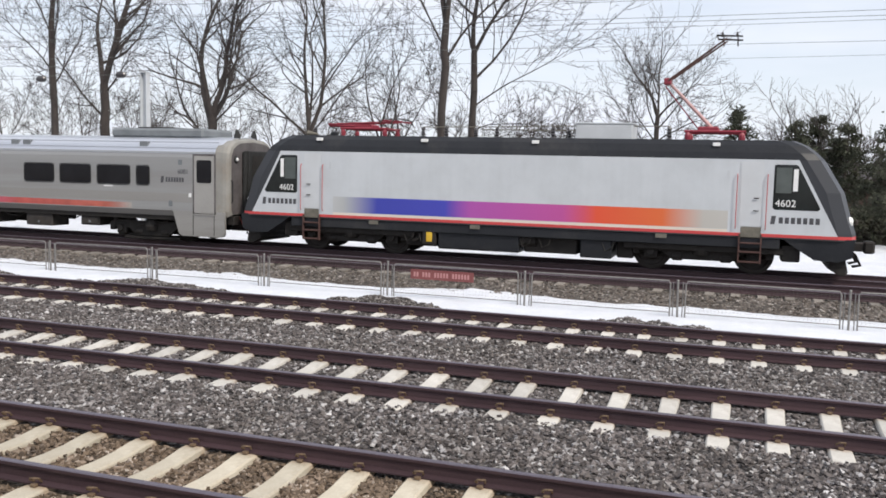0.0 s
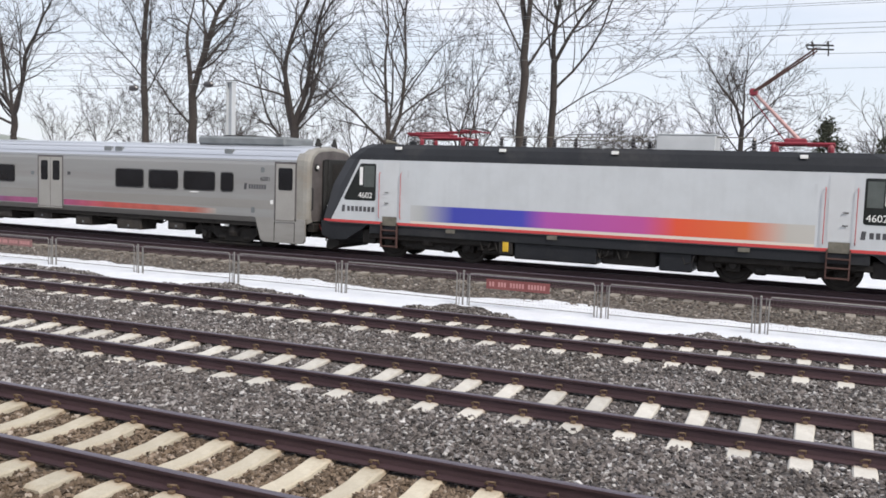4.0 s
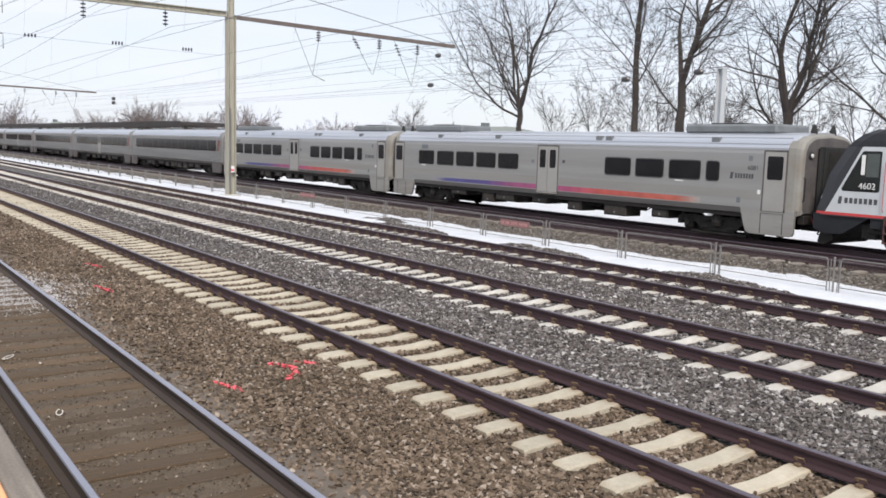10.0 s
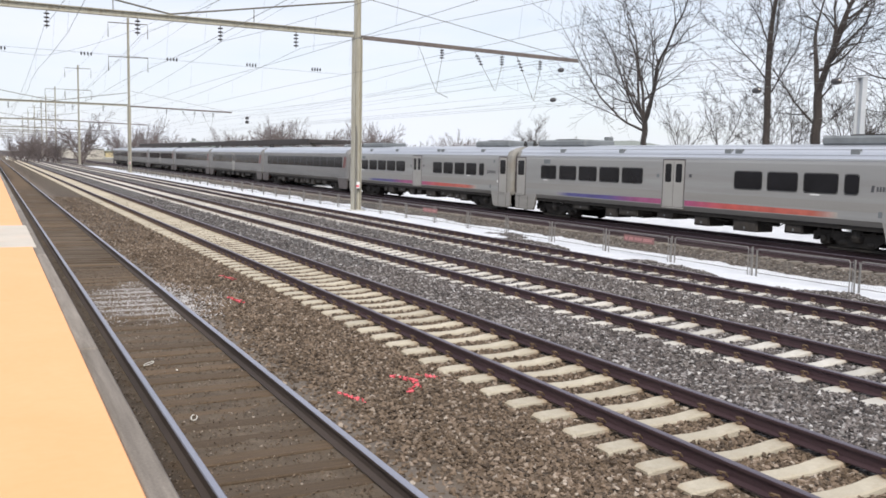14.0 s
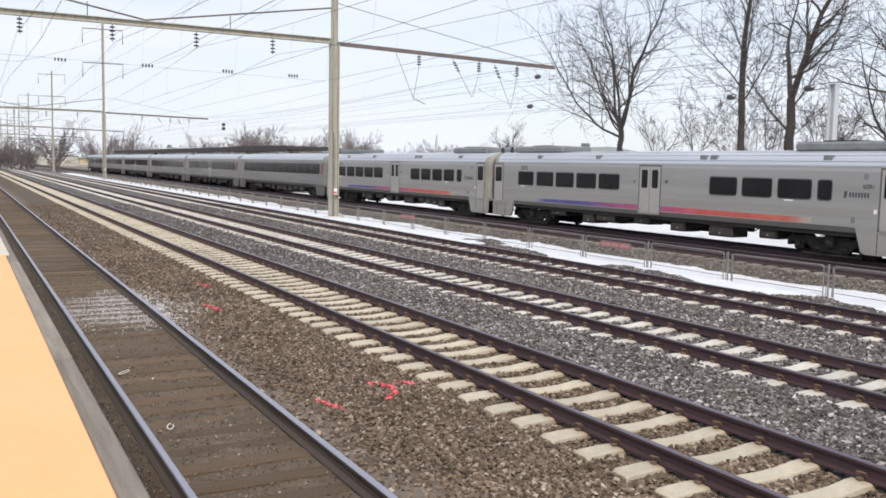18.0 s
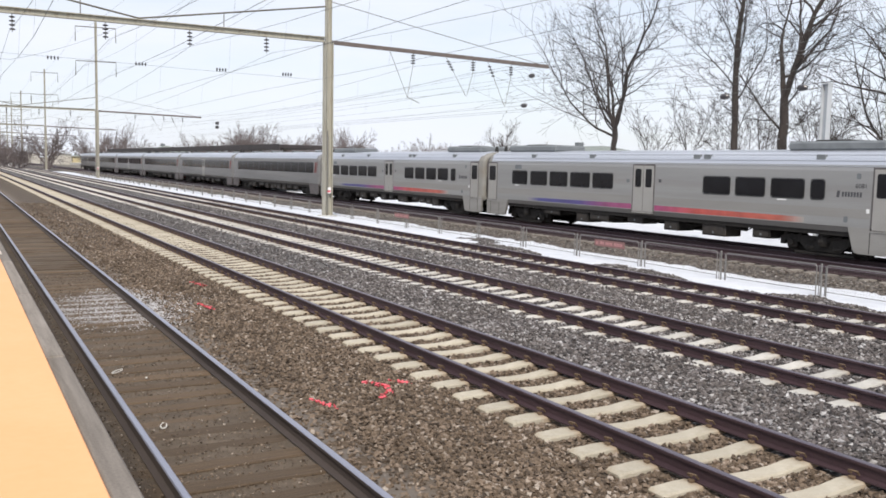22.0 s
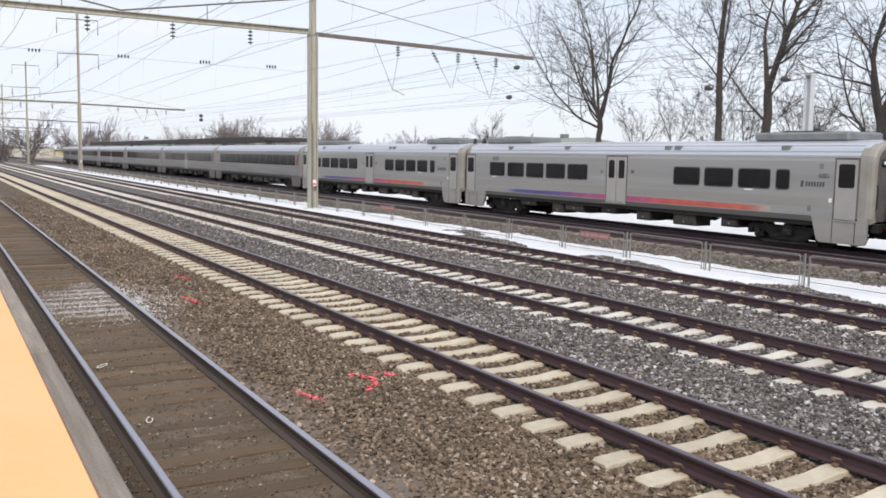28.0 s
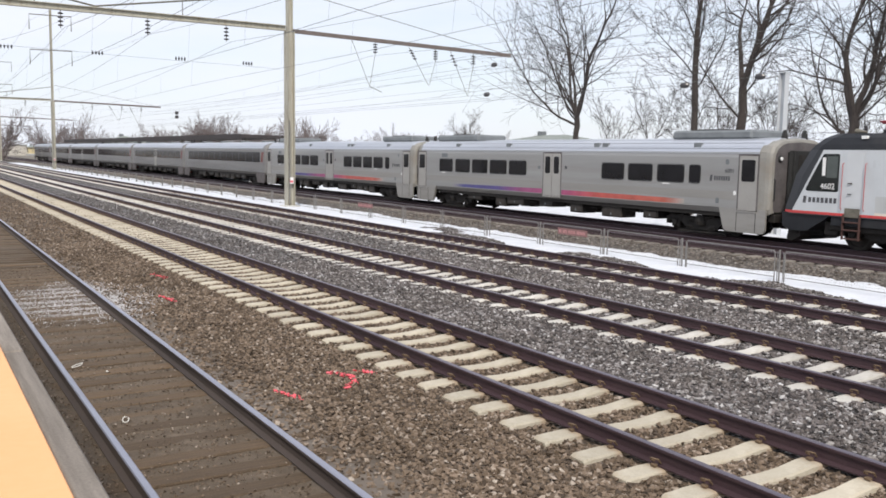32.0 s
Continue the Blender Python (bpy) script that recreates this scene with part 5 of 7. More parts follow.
def ring_loft(bm, levels, slot=0, cap_top=False, cap_bottom=False, nose=0.55):
    """A long shell from levels of (z, half width, half length), its ends rounded in plan."""
    rings = []
    for z, w, h in levels:
        end = [(w, h - nose), (w * 0.93, h - nose * 0.36), (w * 0.6, h - 0.05), (0.0, h)]
        half = [(x, y) for x, y in end] + [(-x, y) for x, y in end[-2::-1]]
        pts = half + [(-x, -y) for x, y in half]
        rings.append([bm.verts.new((x, y, z)) for x, y in pts])
    n = len(rings[0])
    for r, s in zip(rings, rings[1:]):
        for i in range(n):
            bm.faces.new((r[i], r[(i + 1) % n], s[(i + 1) % n], s[i])).material_index = slot
    if cap_top:
        bm.faces.new(rings[-1])
    if cap_bottom:
        bm.faces.new(rings[0][::-1])
    bmesh.ops.recalc_face_normals(bm, faces=bm.faces[:])
    return bm


def plate(bm, pts, x, depth=0.012, slot=0):
    """A flat plate on a side wall (towards -x): outline of (y, z), standing proud of x."""
    return extrude_x(bm, pts, x - depth, x, slot)


def rounded(y0, y1, z0, z1, r=0.08, n=3):
    pts = []
    for cy, cz, a0 in ((y1 - r, z1 - r, 0), (y0 + r, z1 - r, 90), (y0 + r, z0 + r, 180), (y1 - r, z0 + r, 270)):
        for k in range(n + 1):
            a = radians(a0 + 90 * k / n)
            pts.append((cy + r * math.cos(a), cz + r * math.sin(a)))
    return pts


def wheelset(parent, y, r, axle=True):
    """A pair of wheels on their axle; turns about its own centre."""
    w = new("wheelset")
    w.parent = parent
    w.matrix_local = pose(0, y, r)
    for s in (-1, 1):
        part("wheel", lathe_x(bmesh.new(), s * 0.76, 0, 0, [(-0.06 * s, 0.1), (-0.06 * s, r * 0.8), (-0.065 * s, r), (0.05 * s, r * 0.985), (0.07 * s, r * 0.8), (0.03 * s, r * 0.72), (0.02 * s, 0.16), (0.09 * s, 0.14), (0.09 * s, 0.05)], 28), M_wheel, w)
    return w


def bogie(parent, y, base, r, width=1.02, heavy=True):
    """A truck: side frames, springs, axle boxes, dampers and two wheelsets."""
    b = new("bogie")
    b.parent = parent
    b.matrix_local = pose(0, y, 0)
    h = base / 2
    for s in (-1, 1):
        low = r - 0.2 if heavy else r - 0.24
        prof = [(-h - 0.5, r + 0.2), (-h - 0.25, r + 0.27), (h + 0.25, r + 0.27), (h + 0.5, r + 0.2), (h + 0.5, r + 0.03), (h - 0.3, r + 0.02), (h - 0.62, low), (-h + 0.62, low), (-h + 0.3, r + 0.02), (-h - 0.5, r + 0.03)]
        part("side_frame", extrude_x(bmesh.new(), prof, s * width - 0.07, s * width + 0.07), M_under, b)
        if not heavy:
            part("tie_bar", bm_box(s * width - 0.05, s * width + 0.05, -h + 0.1, h - 0.1, r - 0.38, r - 0.28, bevel=0.02), M_under, b)
        part("brake_cylinder", lathe_y(s * (width - 0.02), -h + 0.55, -h + 0.95, 0.13, r - 0.12), M_under, b)
        part("brake_cylinder", lathe_y(s * (width - 0.02), h - 0.95, h - 0.55, 0.13, r - 0.12), M_under, b)
        for o in (-h - 0.42, h + 0.42):
            part("sand_pipe", tube(bmesh.new(), [(s * (width - 0.2), o, r + 0.3), (s * (width - 0.22), o * 1.03, r), (s * 0.78, o * 0.96, 0.12)], 0.03, 5), M_under, b)
            part("bracket", bm_box(s * width - 0.08, s * width + 0.08, o - 0.1, o + 0.1, r - 0.1, r + 0.2, bevel=0.02), M_under, b)
        for o in (-h, h):
            part("axle_box", bm_box(s * width - 0.1, s * (width) + 0.12, o - 0.2, o + 0.2, r - 0.2, r + 0.16, bevel=0.03), M_under, b)
            part("axle_cap", lathe_x(bmesh.new(), s * (width + 0.12), o, r, [(0, 0.13), (0.05 * s, 0.11)], 12), M_under, b)
            for d in (-0.3, 0.3):
                part("coil_spring", tube(bmesh.new(), [(s * width, o + d, r + 0.02), (s * width, o + d, r + 0.34)], [0.09, 0.09], 8), M_under, b)
        part("air_spring", tube(bmesh.new(), [(s * width, 0, r - 0.05), (s * width, 0, r + 0.1), (s * width, 0, r + 0.34)], [0.24, 0.28, 0.22], 12), M_under, b)
        part("damper", tube(bmesh.new(), [(s * (width + 0.1), -0.75, r + 0.3), (s * (width + 0.1), 0.55, r + 0.1)], 0.05, 6), M_under, b)
        rod = r - (0.1 if heavy else 0.25)
        part("brake_rod", tube(bmesh.new(), [(s * (width - 0.15), -h - 0.3, rod), (s * (width - 0.15), h + 0.3, rod)], 0.04, 6), M_under, b)
    part("transom", bm_box(-width, width, -0.3, 0.3, r - 0.08, r + 0.25, bevel=0.03), M_under, b)
    return [wheelset(parent, y - h, r), wheelset(parent, y + h, r)]


def letters(parent, body, y, z, size, x, material, name="number"):
    cu = bpy.data.curves.new(name, "FONT")
    cu.body, cu.size, cu.extrude, cu.align_x = body, size, 0.003, "LEFT"
    tmp = bpy.data.objects.new(name, cu)
    me = bpy.data.meshes.new_from_object(tmp)
    me.materials.append(material)
    bpy.data.objects.remove(tmp)
    ob = new(name, me)
    ob.parent = parent
    # faces the camera's side: text runs towards -y
    ob.matrix_local = Matrix.Translation((x, y, z)) @ Matrix(((0, 0, -1, 0), (-1, 0, 0, 0), (0, 1, 0, 0), (0, 0, 0, 1)))
    return ob


def brand_bars(parent, y, z, size, x, material, word=7, pitch=0.5):
    """The railway's mark as plain shapes: a slanted emblem and a row of bars."""
    bm = plate(bmesh.new(), [(y, z), (y - size * 0.5, z), (y - size * 0.62, z + size), (y - size * 0.12, z + size)], x, 0.004)
    part("emblem", bm, material, parent)
    yy = y - size * 0.95
    for k in range(word):
        part("letter_bar", plate(bmesh.new(), [(yy, z + size * 0.12), (yy - size * pitch * 0.68, z + size * 0.12), (yy - size * pitch * 0.68, z + size * 0.86), (yy, z + size * 0.86)], x, 0.004), material, parent)
        yy -= size * pitch


def build_loco():
    t = thing("electric_locomotive", "white electric locomotive with blue, magenta and orange band and dark nose", "locomotive", pose(TRAIN_X, LOCO_Y, Z_F))
    W = 1.475
    body = [(1.1, W, 9.62), (1.3, W, 9.6), (1.85, W, 9.42), (2.4, W, 9.26), (2.9, W, 8.95), (3.27, W, 8.72)]
    part("body", ring_loft(bmesh.new(), body, cap_bottom=True), M_livery, t, "silver-white side with a rainbow band", smooth=False)
    roof = [(3.27, W, 8.72), (3.45, 1.43, 8.55), (3.66, 1.33, 8.28), (3.8, 1.2, 7.95)]
    part("roof", ring_loft(bmesh.new(), [(z + 0.003, w, h) for z, w, h in roof], cap_top=True), M_loco_dark, t, "dark grey sloping roof")
    for s in (-1, 1):
        prof = [(s * 9.5, 1.15), (s * 9.46, 0.66), (s * 9.1, 0.52), (s * 8.5, 0.55), (s * 7.95, 0.9), (s * 7.6, 1.15)]
        part("valance", extrude_x(bmesh.new(), prof, -1.42, 1.42), M_loco_dark, t)
        part("pilot", extrude_x(bmesh.new(), [(s * 8.9, 0.62), (s * 9.3, 0.62), (s * 9.38, 0.24), (s * 9.3, 0.16), (s * 9.16, 0.16), (s * 8.85, 0.34)], -1.25, 1.25), M_under, t)
        c = part("coupler", bm_box(-0.14, 0.14, min(s * 9.1, s * 10.0), max(s * 9.1, s * 10.0), 0.75, 1.0, bevel=0.03), M_under, t)
        part("knuckle", bm_box(-0.2, 0.2, min(s * 9.85, s * 10.15), max(s * 9.85, s * 10.15), 0.7, 1.05, bevel=0.05), M_under, t)
        for x in (-0.75, -0.45, 0.45, 0.75):
            part("hose", tube(bmesh.new(), [(x, s * 9.3, 0.95), (x, s * 9.6, 0.7), (x * 0.9, s * 9.75, 0.4), (x * 0.8, s * 9.55, 0.35)], 0.03, 6), M_under, t)
        for x in (-1.05, 1.05):
            part("headlight", lathe_part(x, s * 9.36, 1.62, s), M_white_paint, t)
        part("windscreen", ring_panel(s), M_cab_glass, t)
    x = -W
    for s in (-1, 1):
        # cab window: upright inner edge, outer edge leaning with the nose
        win = [(s * 7.36, 3.12), (s * 7.36, 1.95), (s * 7.42, 1.9), (s * 8.52, 1.9), (s * 8.58, 1.96), (s * 7.98, 3.1), (s * 7.92, 3.14), (s * 7.42, 3.14)]
        for side in (-1, 1):
            part("cab_window", extrude_x(bmesh.new(), win, side * (W + 0.004), side * (W - 0.02)), M_cab_glass, t)
        part("window_pane", extrude_x(bmesh.new(), [(s * 7.42, 3.06), (s * 7.82, 3.06), (s * 7.82, 2.36), (s * 7.42, 2.36)], -W - 0.009, -W - 0.004), M_cab_pane, t)
        part("window_post", extrude_x(bmesh.new(), [(s * 7.86, 3.02), (s * 7.98, 3.02), (s * 7.98, 2.42), (s * 7.86, 2.42)], -W - 0.01, -W - 0.005), M_white_paint, t)
        for yy in (6.41, 7.2):
            part("handrail", tube(bmesh.new(), [(x - 0.01, s * yy, 1.34), (x - 0.07, s * yy, 1.4), (x - 0.07, s * yy, 2.8), (x - 0.01, s * yy, 2.86)], 0.013, 6), M_red_rail, t)
        d = part("cab_door", plate(bmesh.new(), rounded(min(s * 6.5, s * 7.1), max(s * 6.5, s * 7.1), 1.42, 3.2, 0.05), x, 0.008), M_silver, t)
        part("door_seam", plate(bmesh.new(), [(s * 6.46, 1.36), (s * 6.475, 1.36), (s * 6.475, 3.22), (s * 6.46, 3.22)], x, 0.005), M_loco_box, d)
        part("door_handle", tube(bmesh.new(), [(x - 0.04, s * 7.0, 2.2), (x - 0.04, s * 6.86, 2.2)], 0.015, 5), M_loco_dark, d)
        part("door_handle", tube(bmesh.new(), [(x - 0.04, s * 7.0, 1.85), (x - 0.04, s * 6.86, 1.85)], 0.015, 5), M_loco_dark, d)
        st = part("step_well", bm_box(x - 0.01, x + 0.3, s * 6.82 - 0.27, s * 6.82 + 0.27, 1.1, 1.4, bevel=0.01), M_dark_steel, t)
        for z in (0.42, 0.7, 0.95):
            part("step", bm_box(x - 0.08, x + 0.14, s * 6.82 - 0.27, s * 6.82 + 0.27, z - 0.02, z + 0.015), M_step, t)
        for o in (-0.29, 0.29):
            part("step_hanger", bm_box(x - 0.05, x + 0.02, s * 6.82 + o - 0.02, s * 6.82 + o + 0.02, 0.38, 1.2), M_step, t)
        part("grille", plate(bmesh.new(), rounded(min(s * 6.12, s * 6.2), max(s * 6.12, s * 6.2), 2.7, 2.95, 0.03), x, 0.006), M_loco_box, t)
    letters(t, "4602", 8.02, 1.99, 0.27, -W - 0.012, M_white_paint)
    letters(t, "4602", -7.42, 1.99, 0.27, -W - 0.012, M_white_paint)
    brand_bars(t, 8.66, 1.5, 0.23, -W, M_grey_paint, pitch=0.68)
    brand_bars(t, -7.32, 1.5, 0.23, -W, M_grey_paint, pitch=0.68)
    # solebar and underfloor equipment
    part("solebar", bm_box(-1.43, 1.43, -7.6, 7.6, 0.8, 1.1, bevel=0.02), M_loco_dark, t)
    for yb in (-5.52, 5.52):
        for o in (-0.78, 0.78):
            part("traction_motor", lathe_y(0.0, yb + o - 0.45, yb + o + 0.45, 0.36, 0.62), M_under, t)
        part("bogie_apron", bm_box(-1.3, 1.3, yb - 2.2, yb + 2.2, 0.62, 0.82, bevel=0.03), M_under, t)
    part("transformer", bm_box(-1.36, 1.36, -0.2, 2.45, 0.3, 0.9, bevel=0.05), M_loco_dark, t, "dark grey underfloor transformer tank")
    part("equipment_box", bm_box(-1.36, 1.36, -3.0, -2.05, 0.27, 0.9, bevel=0.04), M_loco_dark, t)
    part("equipment_box", bm_box(-1.2, 1.2, -1.95, -0.3, 0.33, 0.9, bevel=0.04), M_under, t)
    part("equipment_box", bm_box(-1.1, 1.1, -3.6, -3.1, 0.3, 0.9, bevel=0.04), M_under, t)
    part("equipment_box", bm_box(-1.15, 1.15, 2.55, 3.6, 0.34, 0.9, bevel=0.04), M_under, t)
    for o in (-7.9, 7.7):
        part("equipment_box", bm_box(-1.25, 1.25, o - 0.25, o + 0.25, 0.45, 0.92, bevel=0.04), M_under, t)
    for yy in (-3.1, -1.2, -0.6, 2.7, 3.2):
        part("cable", tube(bmesh.new(), [(-1.36, yy, 0.92), (-1.38, yy + 0.1, 0.6), (-1.36, yy + 0.3, 0.5), (-1.34, yy + 0.42, 0.8)], 0.022, 5), M_under, t)
    part("air_pipe", tube(bmesh.new(), [(-1.4, -7.4, 0.86), (-1.4, 7.4, 0.86)], 0.03, 5), M_under, t)
    part("reservoir", lathe_y(-1.1, -0.75, 0.55, 0.22, 0.7), M_under, t)
    part("yellow_box", bm_box(-1.43, -1.25, 2.62, 2.82, 0.5, 0.82, bevel=0.02), M_yellow_box, t)
    part("dark_bracket", bm_box(-1.41, -1.25, 2.5, 2.95, 0.42, 0.9, bevel=0.02), M_under, t)
    for y in (-2.9, 3.05, -0.3):
        part("pipe", tube(bmesh.new(), [(-1.3, y, 0.9), (-1.32, y, 0.6), (-1.3, y + 0.25, 0.5)], 0.04, 6), M_under, t)
    for y in (-4.4, 1.2, 4.6):
        part("plate", bm_box(-W - 0.006, -W + 0.002, y - 0.16, y + 0.16, 0.98, 1.1), M_dark_steel, t)
    for y in (6.6, -0.6, 2.95, -5.8):
        part("roof_lamp", bm_box(-1.42, -1.3, y - 0.1, y + 0.1, 3.62, 3.72, bevel=0.01), M_white_paint, t)
    for y in (-5.6, 0.0, 5.9):
        part("roof_seam", extrude_x(bmesh.new(), [(y, 3.805), (y + 0.02, 3.805), (y + 0.02, 3.815), (y, 3.815)], -1.2, 1.2), M_under, t)
    # roof equipment
    part("resistor_box", bm_box(-0.6, 0.6, -3.35, -1.65, 3.8, 4.26, bevel=0.02), M_loco_box, t, "pale grey roof box")
    part("resistor_lid", bm_box(-0.62, 0.62, -3.37, -1.63, 4.26, 4.3, bevel=0.01), M_loco_box, t)
    for y, h in ((-0.9, 0.4), (0.9, 0.36), (1.6, 0.3), (2.6, 0.36), (-4.4, 0.42), (-4.9, 0.3), (7.3, 0.32), (3.4, 0.34), (-1.4, 0.3)):
        part("roof_insulator", tube(bmesh.new(), [(-0.3, y, 3.8 + h * u) for u in (0, 0.1, 0.2, 0.32, 0.44, 0.56, 0.68, 0.8, 1.0)], [0.11, 0.1, 0.045, 0.09, 0.045, 0.085, 0.04, 0.075, 0.03], 8), M_insul, t)
    part("roof_busbar", tube(bmesh.new(), [(-0.3, 3.4, 4.14), (-0.3, 0.9, 4.16), (-0.3, -0.9, 4.2), (-0.3, -4.4, 4.22)], 0.016, 5), M_dark_steel, t)
    part("grab_rail", tube(bmesh.new(), [(0.4, 1.6, 3.8), (0.4, 1.6, 4.1), (0.4, -1.6, 4.1), (0.4, -1.6, 3.8)], 0.016, 5), M_dark_steel, t)
    part("horn", tube(bmesh.new(), [(-0.5, 7.1, 3.86), (-0.5, 7.5, 3.9)], [0.03, 0.09], 8), M_dark_steel, t)
    part("aerial_dome", tube(bmesh.new(), [(0.3, 6.9, 3.8), (0.3, 6.9, 3.95), (0.3, 6.9, 4.0)], [0.16, 0.13, 0.05], 10), M_loco_dark, t)
    pantograph(t, -5.7, True)
    pantograph(t, 5.4, False)
    wheels = bogie(t, -5.52, 2.84, 0.56, 1.05) + bogie(t, 5.52, 2.84, 0.56, 1.05)
    return t, [(w, 0.56) for w in wheels]


def lathe_part(x, y, z, s):
    bm = bmesh.new()
    return tube(bm, [(x, y - 0.02 * s, z), (x, y + 0.05 * s, z), (x, y + 0.09 * s, z)], [0.15, 0.13, 0.08], 14)


def lathe_y(x, y0, y1, r, z):
    return tube(bmesh.new(), [(x, y0, z), (x, y0 + 0.08, z), (x, y1 - 0.08, z), (x, y1, z)], [r * 0.5, r, r, r * 0.5], 14)


def ring_panel(s):
    """The windscreen of a cab, following the leaning nose."""
    bm = bmesh.new()
    lo = [(x, s * (h + 0.012), 2.42) for x, h in ((-0.86, 9.13), (-0.5, 9.18), (0, 9.2), (0.5, 9.18), (0.86, 9.13))]
    hi = [(x, s * (h + 0.012), 3.2) for x, h in ((-0.84, 8.7), (-0.5, 8.75), (0, 8.77), (0.5, 8.75), (0.84, 8.7))]
    a = [bm.verts.new(p) for p in lo]
    b = [bm.verts.new(p) for p in hi]
    c = [bm.verts.new((p[0], p[1] - 0.03 * s, p[2])) for p in lo]
    d = [bm.verts.new((p[0], p[1] - 0.03 * s, p[2])) for p in hi]
    for k in range(4):
        bm.faces.new((a[k], a[k + 1], b[k + 1], b[k]))
        bm.faces.new((c[k + 1], c[k], d[k], d[k + 1]))
    bmesh.ops.recalc_face_normals(bm, faces=bm.faces[:])
    return bm


def pantograph(t, y, raised):
    """A single-arm current collector, raised to the wire or folded down."""
    p = new("pantograph")
    p.parent = t
    p.matrix_local = pose(0, y, 3.8)
    p["label"] = "raised red pantograph" if raised else "folded red pantograph"
    for x in (-0.55, 0.55):
        for o in (-0.75, 0.75):
            part("foot_insulator", tube(bmesh.new(), [(x, o, 0), (x, o, 0.08), (x, o, 0.16), (x, o, 0.24)], [0.07, 0.085, 0.085, 0.045], 8), M_panto, p)
    bm = bmesh.new()
    for x in (-0.55, 0.55):
        tube(bm, [(x, -0.85, 0.26), (x, 0.85, 0.26)], 0.04, 6)
    for o in (-0.75, 0.0, 0.75):
        tube(bm, [(-0.55, o, 0.26), (0.55, o, 0.26)], 0.035, 6)
    part("base_frame", bm, M_panto, p)
    part("drive", bm_box(-0.25, 0.25, -0.1, 0.5, 0.22, 0.42, bevel=0.03), M_panto, p)
    if raised:
        knee, head = (0, 1.42, 1.75), (0, -0.28, 2.98)
        part("lower_arm", tube(bmesh.new(), [(0, 0.1, 0.38), knee], [0.06, 0.045], 8), M_panto_arm, p)
        part("control_rod", tube(bmesh.new(), [(0.1, 0.5, 0.36), (0.1, 1.5, 1.62)], 0.02, 6), M_panto, p)
        part("knee", bm_box(-0.16, 0.16, 1.32, 1.54, 1.65, 1.85, bevel=0.03), M_panto, p)
        bm = bmesh.new()
        for x in (-0.14, 0.14):
            tube(bm, [(x, 1.42, 1.77), (x * 2.2, -0.2, 2.95)], [0.038, 0.026], 6)
        part("upper_arm", bm, M_step, p)
    else:
        part("lower_arm", tube(bmesh.new(), [(0, -0.3, 0.34), (0, 1.5, 0.38)], [0.06, 0.045], 8), M_panto, p)
        bm = bmesh.new()
        for x in (-0.14, 0.14):
            tube(bm, [(x, 1.5, 0.41), (x * 2.2, -0.9, 0.5)], [0.035, 0.026], 6)
        part("upper_arm", bm, M_panto, p)
        head = (0, -0.95, 0.5)
    hy, hz = head[1], head[2]
    for o in (-0.2, 0.2):
        part("collector_strip", tube(bmesh.new(), [(-1.0, hy + o, hz - 0.08), (-0.75, hy + o, hz + 0.06), (-0.5, hy + o, hz + 0.1), (0.5, hy + o, hz + 0.1), (0.75, hy + o, hz + 0.06), (1.0, hy + o, hz - 0.08)], 0.022, 6), M_under, p)
    part("head_frame", tube(bmesh.new(), [(-0.4, hy - 0.35, hz), (-0.4, hy + 0.35, hz + 0.04), (0.4, hy + 0.35, hz + 0.04), (0.4, hy - 0.35, hz)], 0.025, 6), M_under if raised else M_panto, p)


def cross_plate(pts, y0, y1):
    """A flat plate across the line: outline of (x, z) from y0 to y1."""
    bm = bmesh.new()
    a = [bm.verts.new((x, y0, z)) for x, z in pts]
    b = [bm.verts.new((x, y1, z)) for x, z in pts]
    n = len(pts)
    for i in range(n):
        bm.faces.new((a[i], a[(i + 1) % n], b[(i + 1) % n], b[i]))
    bm.faces.new(a)
    bm.faces.new(b[::-1])
    bmesh.ops.recalc_face_normals(bm, faces=bm.faces[:])
    return bm


def shell_profile():
    half = [(1.5, 0.95), (1.6, 1.14), (1.6, 2.98), (1.575, 3.17), (1.46, 3.42), (1.22, 3.59), (0.9, 3.67), (0.0, 3.73)]
    return half


